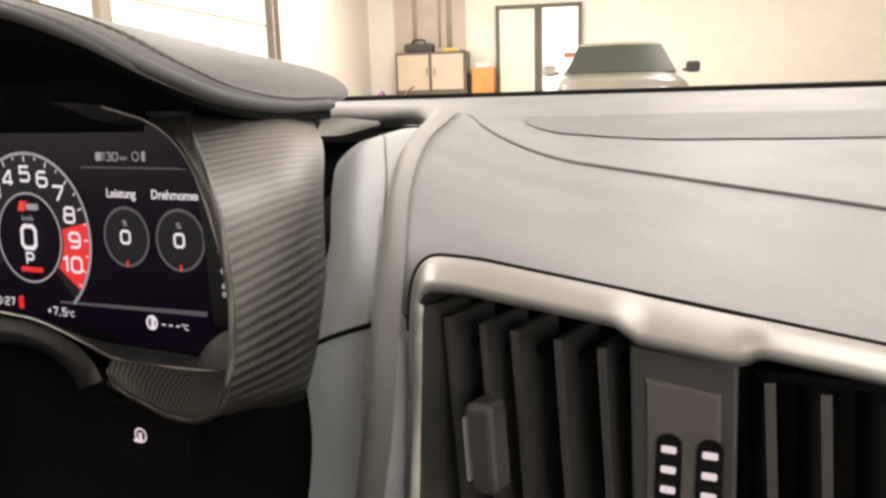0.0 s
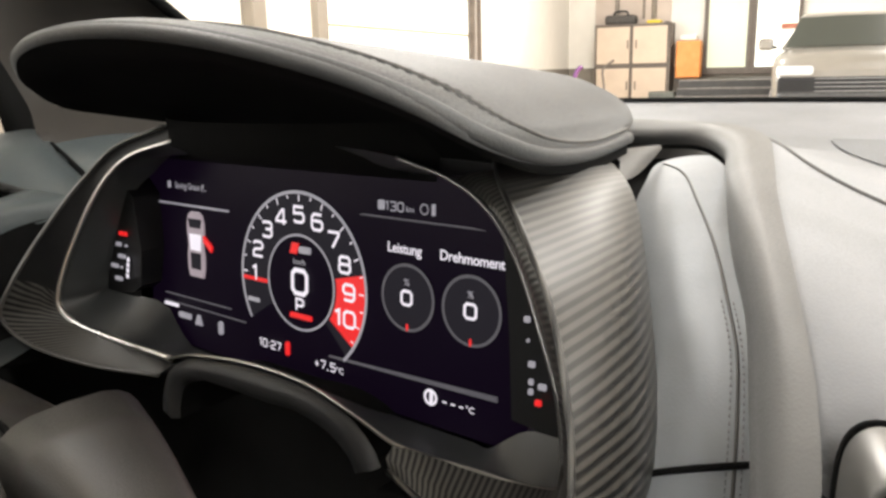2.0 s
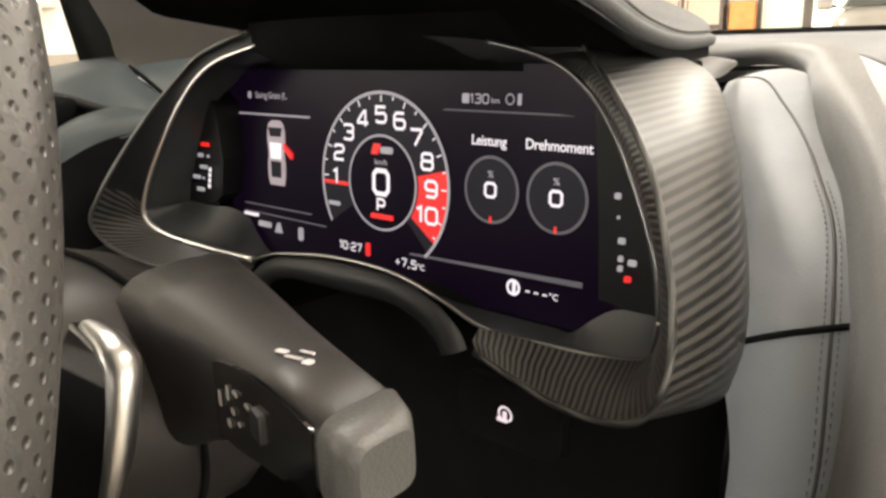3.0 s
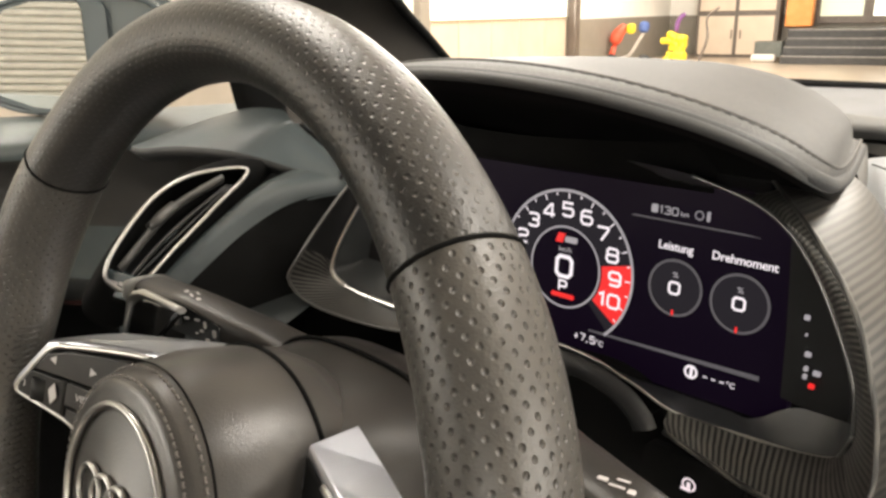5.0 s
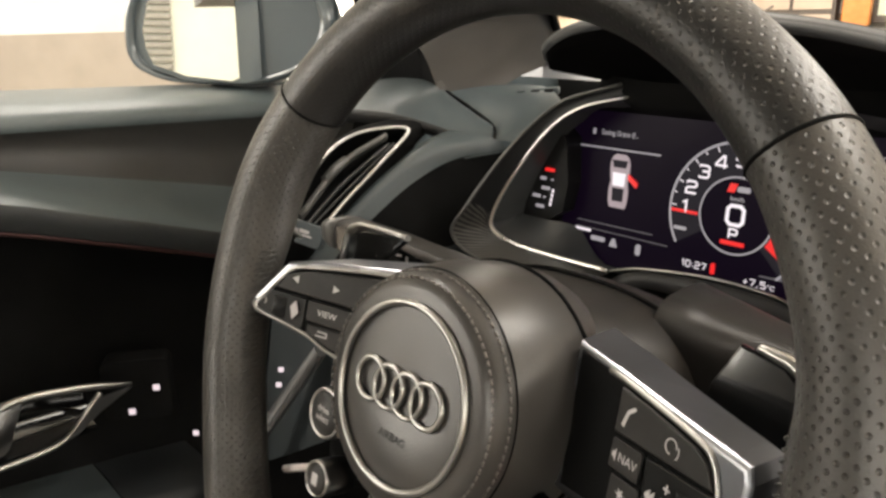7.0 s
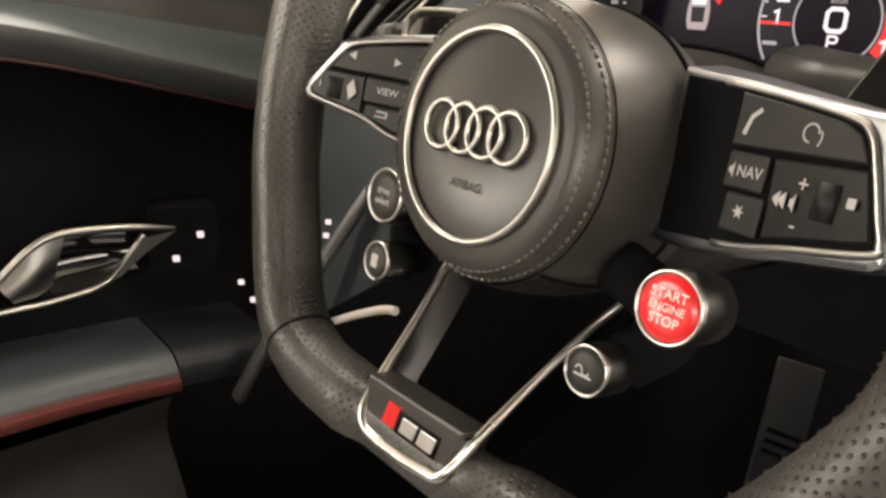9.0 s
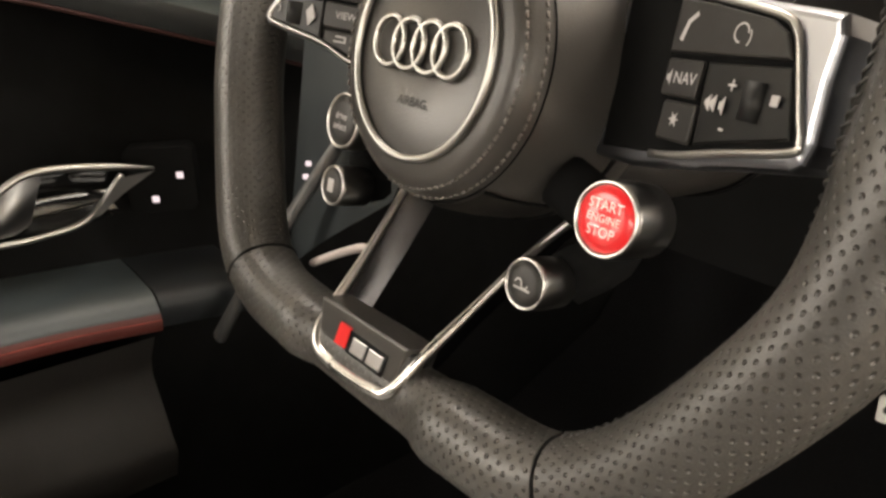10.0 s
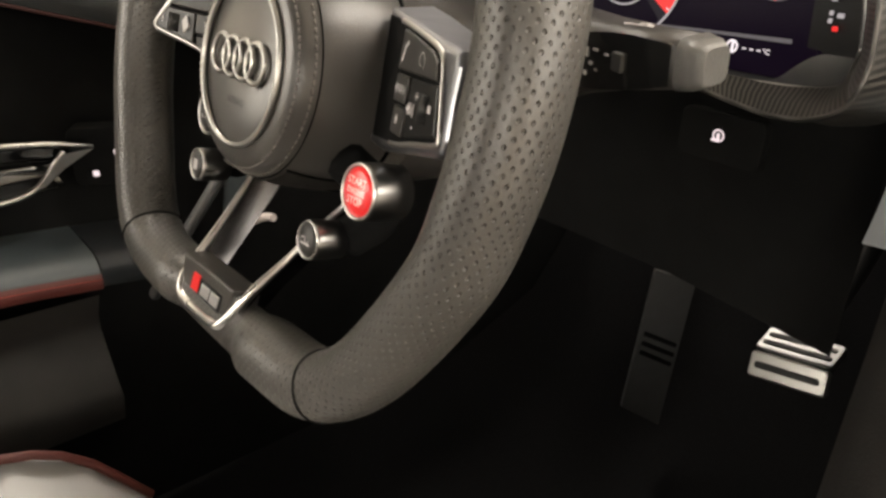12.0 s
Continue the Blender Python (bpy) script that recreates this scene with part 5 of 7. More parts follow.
# local space: x right, z up along the wheel, -y towards the driver
R = 0.1745
OUT = [(0.0075 + R * math.sin(radians(a)), 0.005 + R * math.cos(radians(a))) for a in range(-114, 115, 12)]
OUT += [(0.134, -0.116), (0.102, -0.1395), (0.06, -0.1445), (0.0, -0.1455), (-0.06, -0.1445), (-0.098, -0.1400), (-0.126, -0.121)]
rim = spline([(x, 0.0065 + 0.03 * z, z) for x, z in OUT], 240, True)


def rim_ring(k, n=28):
    p = rim[k % 240]
    t = (rim[(k + 1) % 240] - rim[(k - 1) % 240]).normalized()
    nrm = Vector((t.z, 0, -t.x))
    if nrm.dot(p) < 0:
        nrm.negate()
    ang = math.degrees(math.atan2(p.x, p.z))
    thumb = math.exp(-((abs(ang) - 62) / 16) ** 2)
    a_r, a_y = 0.0165 + 0.0015 * thumb, 0.0185 + 0.002 * thumb
    if abs(p.x - 0.0) < 0.052 and p.z < -0.1:
        k_ = min(1.0, (0.052 - abs(p.x)) / 0.018)
        k_ = k_ * k_ * (3 - 2 * k_)
        a_r, a_y = a_r - 0.002 * k_, a_y - 0.006 * k_
    flare = 0.016 * math.exp(-((ang - 92) / 11) ** 2) + 0.008 * math.exp(-((ang - 79) / 7) ** 2) + 0.007 * math.exp(-((ang + 80) / 9) ** 2)
    row = []
    for j in range(n):
        a = 2 * math.pi * j / n
        c, s = math.cos(a), math.sin(a)
        web = flare * (0.3 + 0.7 * min(1.0, max(0.0, s + 0.3)))
        row.append(p + nrm * ((a_r if c > 0 else a_r + web) * math.copysign(abs(c) ** 0.9, c)) + Vector((0, a_y * math.copysign(abs(s) ** 0.9, s), 0)))
    return row


def index_at(deg):
    return min(range(240), key=lambda k: abs((math.degrees(math.atan2(rim[k].x, rim[k].z)) - deg + 180) % 360 - 180))


cuts = [index_at(d) for d in (-49, 50, 142, -141)]
for name, k0, k1, material, lab in (("rim_top", cuts[0], cuts[1], PERFORATED_TOP, "perforated leather upper rim"), ("rim_grip", cuts[1], cuts[2], PERFORATED, "perforated leather grip"),
                                    ("rim_bottom", cuts[2], cuts[3], PERFORATED, "perforated leather lower rim"), ("rim_grip", cuts[3], cuts[0], PERFORATED, "perforated leather grip")):
    n = (k1 - k0) % 240
    bm = skin([rim_ring(k0 + i) for i in range(n + 1)], loop_u=True)
    bmesh.ops.recalc_face_normals(bm, faces=bm.faces)
    wp(name, bm, material, lab)
for k in cuts:
    ring_p = rim_ring(k)
    wp("rim_seam", sweep([rim[k] + (p - rim[k]) * 1.002 for p in ring_p], 0.0008, 6, closed=True, up=(0.3, 0.2, 1)), SOFT_BLACK, "dark leather seam")
# stitching on the inner side of the grips
for k0, k1 in ((cuts[1] + 22, cuts[2]), (cuts[3], cuts[0] - 22)):
    bms = []
    for k in range(k0, k0 + (k1 - k0) % 240):
        rr = rim_ring(k)
        a, c = rr[15] * 1.0, rim_ring(k + 1)[13]
        bms.append(sweep([a, a.lerp(c, 0.5) + (a - rim[k % 240]) * 0.05, c], 0.0005, 5))
    wp("inner_stitching", joined(*bms), LEATHER_DARK, "dark cross stitching")

# airbag hub
hub_z = -0.0095
wp("hub", lathe([(0.0, 0.080), (0.056, 0.080), (0.0610, 0.066), (0.0625, 0.048), (0.0615, 0.024), (0.0570, 0.006), (0.0545, -0.001), (0.0515, -0.0045), (0.048, -0.006), (0.0, -0.0065)], 64, (0, hub_z)), LEATHER_HUB, "round leather-covered airbag hub")
wp("hub_ring", sweep([(0.041 * math.cos(a), -0.0076, hub_z + 0.0415 * math.sin(a)) for a in [2 * math.pi * k / 72 for k in range(72)]], 0.0017, 10, closed=True, up=(0, 1, 0)), DULL, "satin metal ring")
wp("hub_groove", sweep([(0.0575 * math.cos(a), 0.0055, hub_z + 0.0575 * math.sin(a)) for a in [2 * math.pi * k / 72 for k in range(72)]], 0.00035, 6, closed=True, up=(0, 1, 0)), SOFT_BLACK)
wp("hub_back_groove", sweep([(0.0628 * math.cos(a), 0.052, hub_z + 0.0628 * math.sin(a)) for a in [2 * math.pi * k / 72 for k in range(72)]], 0.0010, 6, closed=True, up=(0, 1, 0)), SOFT_BLACK, "dark joint round the hub")
for r, y in ((0.0528, -0.0034), (0.0562, 0.0034)):
    bms = []
    for k in range(90):
        a0, a1 = 2 * math.pi * k / 90, 2 * math.pi * (k + 0.62) / 90
        if 0.62 < (a0 / (2 * math.pi)) < 0.72:
            continue
        pts = [(r * math.cos(a), y - 0.0006 - 0.0004 * (a != a0 and a != a1), hub_z + r * math.sin(a)) for a in (a0, (a0 + a1) / 2, a1)]
        bms.append(sweep(pts, 0.00055, 5, up=(0, 1, 0)))
    wp("hub_stitching", joined(*bms), HUB_THREAD, "fine brown stitching")
FLAP = [(0.0578, 0.0075), (0.0600, 0.016), (0.0618, 0.030), (0.0624, 0.044), (0.0617, 0.060), (0.057, 0.079)]
angles = [radians(-124 + 72 * k / 24) for k in range(25)]
wp("hub_flap", skin([[((r + 0.0006) * math.cos(a), y, hub_z + (r + 0.0006) * math.sin(a)) for a in angles] for r, y in FLAP]), leather("dark flap leather", (0.020, 0.018, 0.016), 0.5, 1400.0, 0.0003), "dark leather flap under the hub")
for a in (angles[0], angles[-1]):
    wp("hub_seam", sweep([((r + 0.0006) * math.cos(a), y, hub_z + (r + 0.0006) * math.sin(a)) for r, y in FLAP], 0.0007, 6), SOFT_BLACK)
for k in range(4):
    x = (k - 1.5) * 0.0126
    pts = [(x + 0.0096 * math.cos(a), -0.0082, -0.0075 + 0.0096 * math.sin(a)) for a in [2 * math.pi * j / 40 for j in range(40)]]
    wp("emblem_ring", sweep(pts, 0.0014, 8, closed=True, up=(0, 1, 0)), DULL, "chrome ring of the emblem")
wp("airbag_word", moved(lettering("AIRBAG", 0.0052, pose(0, -0.0069, -0.029)), Matrix()), LEATHER_BLACK, "embossed word")

# spokes with button pads; the pads lean back towards the hub
PADS = {
    -1: [(-0.050, 0.0305), (-0.075, 0.0295), (-0.112, 0.0235), (-0.1265, 0.0185), (-0.143, -0.002), (-0.1455, -0.0065), (-0.141, -0.0095), (-0.112, -0.0145), (-0.0915, -0.0215), (-0.050, -0.027)],
    1: [(0.058, 0.0285), (0.083, 0.0262), (0.105, 0.0235), (0.129, 0.0195), (0.1365, 0.0155), (0.141, 0.006), (0.1455, -0.006), (0.148, -0.0125), (0.1455, -0.0160), (0.120, -0.0210), (0.096, -0.0260), (0.062, -0.0290)],
}
SPOKES = {
    -1: [(-0.050, 0.0365), (-0.062, 0.0345), (-0.112, 0.0275), (-0.131, 0.0225), (-0.1495, -0.002), (-0.152, -0.0075), (-0.148, -0.0115), (-0.113, -0.0172), (-0.0915, -0.0248), (-0.050, -0.031)],
    1: [(0.054, 0.0318), (0.083, 0.0288), (0.1106, 0.0252), (0.133, 0.0225), (0.143, 0.0215), (0.150, 0.0205), (0.152, 0.015), (0.1515, 0.004), (0.1525, -0.0126), (0.151, -0.0186), (0.147, -0.0210), (0.120, -0.0255), (0.0794, -0.0330), (0.054, -0.0335)],
}


def lean(bm):
    for v in bm.verts:
        v.co.y += 0.022 * (1 - (abs(v.co.x) - 0.088) / 0.058)
    return bm


BTN = mottled("button black", (0.018, 0.017, 0.016), (0.024, 0.023, 0.022), 90.0, 0.45)
for side in (-1, 1):
    turn = 1 if side < 0 else -1
    bm = prism(SPOKES[side][::turn], 0.001, 0.0030, 0.024, 4)
    for v in bm.verts:
        if v.co.y > 0.02 and v.co.z > 0.0:
            v.co.z += 0.0045 - 0.0035 * min(1.0, max(0.0, (abs(v.co.x) - 0.06) / 0.09))
    spoke = wp("spoke", lean(moved(bm, Matrix.Translation((0, 0.006, 0)))), SPOKE_METAL, "satin metal spoke")
    pad = wp("button_pad", lean(moved(prism(PADS[side][::turn], 0.0022, 0.001, 0.004), Matrix.Translation((0, 0.006, 0)))), SOFT_BLACK, "black button pad")
    edge = [Vector((p[0], 0.0045, p[1])) for p in PADS[side]]
    wp("spoke_edge", lean(sweep(spline(edge, 70)[5:65], 0.0014, 8, up=(0, 1, 0))), PEWTER, "bright metal edge", spoke)
    s = side

    def button(outline, name="button", material=BTN, d=0.0042, label=""):
        return wp(name, lean(moved(prism(outline, d, 0.0008), Matrix.Translation((0, 0.006, 0)))), material, label)

    if s > 0:
        button([(0.0890, 0.0064), (0.1395, 0.0072), (0.1355, 0.0143), (0.1290, 0.0176), (0.105, 0.0216), (0.0885, 0.0236)])
        button(rounded(0.0895, 0.1065, -0.0072, 0.0046, 0.0012))
        button(rounded(0.0925, 0.1085, -0.0210, -0.0086, 0.0012))
        button([(0.1080, 0.0046), (0.1402, 0.0056), (0.1462, -0.0130), (0.1185, -0.0185), (0.1102, -0.0205)], "roller_well", WELL, 0.0036, "gloss black roller well")
        rx, rz = 0.1295, -0.0049
    else:
        button([(-0.070, 0.0075), (-0.1320, 0.0072), (-0.1255, 0.0165), (-0.112, 0.0212), (-0.070, 0.0270)])
        button(rounded(-0.1108, -0.083, -0.0066, 0.0056, 0.0012))
        button([(-0.083, -0.0078), (-0.1090, -0.0078), (-0.1090, -0.0135), (-0.092, -0.0188), (-0.083, -0.0195)])
        button([(-0.1125, 0.0056), (-0.1345, 0.0056), (-0.1420, -0.0030), (-0.1425, -0.0078), (-0.1125, -0.0128)], "roller_well", WELL, 0.0036, "gloss black roller well")
        rx, rz = -0.1285, -0.0030
    wp("roller", lean(sweep([(rx, 0.0035, rz - 0.0055), (rx, 0.0035, rz + 0.0055)], 0.0042, 16)), PLASTIC, "knurled roller")
    MARK = lambda nm, bm: wp(nm, lean(moved(bm, Matrix.Translation((0, 0.0016, 0)))), PRINT)
    if s < 0:
        MARK("arrow_mark", prism([(-0.1225, 0.0150), (-0.1185, 0.0172), (-0.1185, 0.0128)], 0.0001))
        MARK("arrow_mark", prism([(-0.0925, 0.0150), (-0.0965, 0.0172), (-0.0965, 0.0128)], 0.0001))
        MARK("button_word", lettering("VIEW", 0.0050, pose(-0.0975, -0.0002, -0.0003)))
        MARK("return_mark", prism([(-0.1025, -0.0132), (-0.0955, -0.0132), (-0.0955, -0.0100), (-0.1017, -0.0100), (-0.1017, -0.0108), (-0.0964, -0.0108), (-0.0964, -0.0124), (-0.1025, -0.0124)], 0.0001))
        MARK("mute_mark", prism([(-0.1205, -0.0010), (-0.1175, 0.0030), (-0.1150, -0.0035), (-0.1185, -0.0080)], 0.0006))
        MARK("voice_mark", arc_band(0.0017, 0.0024, 30, 150, 0.0000, 10, -0.139, -0.002))
    else:
        MARK("phone_mark", prism([(0.0925, 0.0105), (0.0942, 0.0099), (0.0958, 0.0155), (0.0990, 0.0180), (0.0982, 0.0192), (0.0946, 0.0166)], 0.0001))
        MARK("voice_mark", joined(arc_band(0.0024, 0.0030, -180, 90, -0.0002, 16, 0.1190, 0.0135), arc_band(0.0037, 0.0042, 60, 130, -0.0002, 8, 0.1190, 0.0125)))
        MARK("button_word", lettering("NAV", 0.0052, pose(0.1000, -0.0002, -0.0015)))
        MARK("speaker_mark", prism([(0.0912, -0.0025), (0.0922, -0.0025), (0.0932, -0.0040), (0.0932, 0.0012), (0.0922, -0.0005), (0.0912, -0.0005)], 0.0001))
        star = [(0.0997 + (0.0026 if k % 2 == 0 else 0.0010) * math.cos(k * math.pi / 6), -0.0142 + (0.0026 if k % 2 == 0 else 0.0010) * math.sin(k * math.pi / 6)) for k in range(12)]
        MARK("star_mark", prism(star, 0.0001))
        MARK("volume_mark", lettering("+", 0.007, pose(0.1213, -0.0002, -0.0016)))
        MARK("volume_mark", lettering("-", 0.007, pose(0.1213, -0.0002, -0.0135)))
        MARK("skip_mark", prism([(0.1120, -0.0066), (0.1142, -0.0046), (0.1142, -0.0066), (0.1164, -0.0046), (0.1164, -0.0096), (0.1142, -0.0076), (0.1142, -0.0096), (0.1120, -0.0076)], 0.0006))
        MARK("mute_mark", prism([(0.1182, -0.0085), (0.1190, -0.0085), (0.1200, -0.0100), (0.1200, -0.0045), (0.1190, -0.0062), (0.1182, -0.0062)], 0.0006))
        MARK("skip_mark", prism(rounded(0.1368, 0.1395, -0.0052, -0.0022, 0.0004), 0.0006))

# knobs below the hub
BARREL = metal("grey anodised knob", (0.24, 0.235, 0.23), 0.3)


def knob(x, z, r, y0, depth, cap, cap_label, name="knob"):
    k = wp(name, lathe([(0.0, y0 + depth), (r * 0.98, y0 + depth), (r * 1.02, y0 + depth * 0.5), (r * 1.02, y0 + 0.001), (r, y0), (r * 0.9, y0 - 0.0008), (r * 0.86, y0), (r * 0.86, y0 + 0.001), (0, y0 + 0.001)], 40, (x, z)), BARREL, "satin metal " + name.replace("_", " "))
    wp("knob_lip", sweep([(x + r * 0.94 * math.cos(a), y0 - 0.0004, z + r * 0.94 * math.sin(a)) for a in [2 * math.pi * j / 40 for j in range(40)]], r * 0.055, 8, closed=True, up=(0, 1, 0)), CHROME, "bright metal lip", k)
    wp("cap", lathe([(0, y0 + 0.001), (r * 0.88, y0 + 0.001), (r * 0.86, y0 - 0.0005), (r * 0.6, y0 - 0.0012), (0, y0 - 0.0014)], 40, (x, z)), cap, cap_label)
    return k


DARK_CAP = mottled("dark cap", (0.02, 0.019, 0.018), (0.026, 0.025, 0.024), 90.0, 0.45)
knob(0.0866, -0.0512, 0.0135, 0.016, 0.022, RED_BUTTON, "red start button", "start_button")
for txt, sz, dz in (("START", 0.0050, 0.0046), ("ENGINE", 0.0040, 0.0), ("STOP", 0.0050, -0.0046)):
    wp("button_word", lettering(txt, sz, pose(0.0866, 0.0142, -0.0512 + dz)), mat("button lettering", (0.9, 0.75, 0.72), 0.5))
knob(-0.0785, -0.049, 0.0138, 0.016, 0.016, DARK_CAP, "dark select button", "select_button")
for txt, dz in (("drive", 0.0022), ("select", -0.0028)):
    wp("button_word", lettering(txt, 0.0050, pose(-0.0785, 0.0142, -0.049 + dz)), PRINT)
knob(0.067, -0.081, 0.0096, 0.006, 0.017, DARK_CAP, "dark mode knob", "mode_knob")
wp("flag_mark", moved(joined(arc_band(0.0012, 0.0018, -90, 90, 0, 8, -0.002, 0), arc_band(0.0012, 0.0018, 90, 270, 0, 8, 0.001, 0), prism(rounded(-0.004, 0.004, -0.0022, -0.0014, 0.0003), 0.0001)), Matrix.Translation((0.067, 0.0043, -0.081))), PRINT)
knob(-0.063, -0.078, 0.0096, 0.006, 0.017, DARK_CAP, "dark mode knob", "mode_knob")
wp("flag_mark", moved(prism(rounded(-0.0024, 0.0024, -0.0032, 0.0032, 0.0004), 0.0001), Matrix.Translation((-0.063, 0.0043, -0.078))), PRINT)
for side in (-1, 1):
    wp("knob_arm", sweep(spline([(side * 0.052, 0.030, -0.045), (side * 0.072, 0.036, -0.055), (side * 0.078, 0.036, -0.066), (side * 0.066, 0.030, -0.080)], 14), [0.011] * 14, 10), SOFT_BLACK, "black knob carrier")

# lower V spoke: one bright frame that runs down, round the clasp and up again
V_LEFT = [(-0.0438, 0.0482, -0.041), (-0.0440, 0.0339, -0.074), (-0.0410, 0.0155, -0.106), (-0.0370, 0.0010, -0.126), (-0.0343, -0.0071, -0.1382), (-0.0294, -0.0090, -0.1452)]
V_RIGHT = [(0.0235, -0.0110, -0.1425), (0.0280, -0.0072, -0.1352), (0.0316, -0.0006, -0.1226), (0.0352, 0.0153, -0.1037), (0.0447, 0.0343, -0.0751), (0.0565, 0.0510, -0.0505)]
v_path = spline(V_LEFT + [(-0.0180, -0.0098, -0.1472), (0.0005, -0.0108, -0.1464), (0.0150, -0.0114, -0.1445)] + V_RIGHT, 120)
wp("clasp_frame", sweep(v_path, [0.0017 + 0.0011 * max(0.0, min(1.0, (-0.10 - p.z) / 0.04)) for p in v_path], 12, flat=1.25, up=(0, 1, 0)), CHROME, "bright metal frame of the lower spoke")
for side in (-1, 1):
    rows = []
    for k in range(13):
        q = v_path[4 + 3 * k if side < 0 else 115 - 3 * k].copy()
        rows.append([q + Vector((-side * 0.0010, 0.001, 0)), q + Vector((-side * 0.0028, 0.010, 0.001)), q + Vector((-side * 0.0036, 0.022, 0.004))])
    wp("spoke_cheek", slab(rows, 0.0016, (side, 0, 0)), metal("black chrome cheek", (0.07, 0.068, 0.07), 0.25), "black chrome inner cheek of the spoke")
PLATE = [(-0.0350, -0.124), (-0.0350, -0.137), (-0.030, -0.1450), (-0.020, -0.1472), (0.0, -0.1468), (0.018, -0.1440), (0.024, -0.1415), (0.0275, -0.135), (0.0305, -0.124)]
TURN_P = Matrix.Translation((0, 0.006, 0))
wp("lower_plate", moved(prism(list(reversed(PLATE)), 0.014, 0.002, 0.0), TURN_P), DARK_METAL, "dark metal lower clasp")
INLAY = [(-0.0340, -0.1225), (-0.0325, -0.136), (-0.0285, -0.1425), (-0.020, -0.1452), (0.0, -0.1445), (0.016, -0.1420), (0.0225, -0.1395), (0.0260, -0.133), (0.0295, -0.1215)]
wp("plate_inlay", moved(prism(list(reversed(INLAY)), 0.0152, 0.0010, 0.0), TURN_P), LEATHER_HUB, "dark inlay of the clasp")
wp("badge_plate", moved(prism([(-0.010, -0.1390), (0.017, -0.1390), (0.019, -0.1285), (-0.008, -0.1285)], 0.0158), TURN_P), GLOSS, "small black badge")
wp("badge_flash", moved(prism([(-0.0185, -0.1380), (-0.0105, -0.1380), (-0.0078, -0.1275), (-0.0158, -0.1275)], 0.0162), TURN_P), mat("badge red", (0.7, 0.02, 0.02), 0.35), "red slanted badge field")
for x0 in (-0.0066, 0.0052):
    wp("badge_block", moved(prism([(x0, -0.1374), (x0 + 0.0098, -0.1374), (x0 + 0.0116, -0.1304), (x0 + 0.0018, -0.1304)], 0.0163, 0.0003), TURN_P), SATIN, "plain silver badge block")

# gearshift paddles behind the spokes
for side in (-1, 1):
    out = [(0.100, -0.020), (0.102, 0.010), (0.106, 0.030), (0.114 if side > 0 else 0.088, 0.0475), (0.122, 0.0462), (0.133, 0.0440), (0.1395, 0.0385), (0.1415, 0.017), (0.137, -0.010), (0.122, -0.022)]
    out = [(side * x, z) for x, z in out]
    pd = wp("shift_paddle", moved(prism(out, 0.004, 0.0012), Matrix.Translation((0, 0.062, 0))), GLOSS, "black gearshift paddle")
    edge = spline([Vector((x, 0.060, z)) for x, z in [(side * a, c) for a, c in ((0.121 if side > 0 else 0.088, 0.0482), (0.126, 0.0474), (0.135, 0.0455), (0.1412, 0.0395), (0.143, 0.017), (0.138, -0.012))]], 30)
    wp("paddle_edge", sweep(edge, [0.0035 - 0.0018 * abs(k - 14) / 15 for k in range(30)], 10, flat=1.4, up=(0, 1, 0)), DULL, "satin chrome paddle edge", pd)

# ================================================================ steering column and stalks
SHROUD = leather("brown-grey plastic", (0.026, 0.024, 0.0225), 0.36, 1500.0, 0.0003)
column = tagged(place("steering_column", 0.006, -0.15, 0.76), "brown-grey steering column shroud with two control stalks", "steering column")
rows = []
for y, rx, rz, cz in ((-0.245, 0.056, 0.052, 0.750), (-0.235, 0.064, 0.0535, 0.748), (-0.20, 0.077, 0.053, 0.745), (-0.170, 0.083, 0.052, 0.742), (-0.155, 0.082, 0.049, 0.740), (-0.143, 0.073, 0.041, 0.736), (-0.137, 0.055, 0.028, 0.73)):
    rows.append([(0.006 + rx * math.copysign(abs(math.cos(a)) ** 0.8, math.cos(a)), y, cz + rz * math.copysign(abs(math.sin(a)) ** 0.8, math.sin(a))) for a in [2 * math.pi * k / 40 for k in range(40)]])
bm = skin(rows, loop_u=True, caps=True)
bmesh.ops.recalc_face_normals(bm, faces=bm.faces)
part("shroud", bm, SHROUD, column, "brown-grey column shroud")
part("shroud_joint", sweep([Vector(p) * 1.0 for p in [(0.006 + 0.0832 * math.copysign(abs(math.cos(a)) ** 0.8, math.cos(a)), -0.178, 0.7432 + 0.0530 * math.copysign(abs(math.sin(a)) ** 0.8, math.sin(a))) for a in [2 * math.pi * k / 60 for k in range(60)]]], 0.0012, 6, closed=True, up=(0, 1, 0)), SOFT_BLACK, column)


STALK = [(0.050, -0.160, 0.760, 0.0380, 0.030), (0.075, -0.164, 0.766, 0.0300, 0.0255), (0.100, -0.169, 0.772, 0.0225, 0.0205), (0.125, -0.176, 0.7765, 0.0175, 0.0170), (0.150, -0.184, 0.7805, 0.0142, 0.0148), (0.1875, -0.1968, 0.7862, 0.0106, 0.0124), (0.1955, -0.1998, 0.7868, 0.0094, 0.0112), (0.2015, -0.202, 0.7875, 0.0068, 0.0078)]


STALK_LEFT = [(0.050, -0.160, 0.757, 0.0150, 0.016), (0.075, -0.164, 0.762, 0.0130, 0.015), (0.100, -0.169, 0.768, 0.0120, 0.0142), (0.125, -0.176, 0.773, 0.0116, 0.0138), (0.150, -0.184, 0.779, 0.0113, 0.0132)] + STALK[5:]


def stalk_at(u, side):
    sections = STALK if side > 0 else STALK_LEFT
    for a, b in zip(sections, sections[1:]):
        if a[0] <= u <= b[0]:
            k = (u - a[0]) / (b[0] - a[0])
            return [p + (q - p) * k for p, q in zip(a, b)]


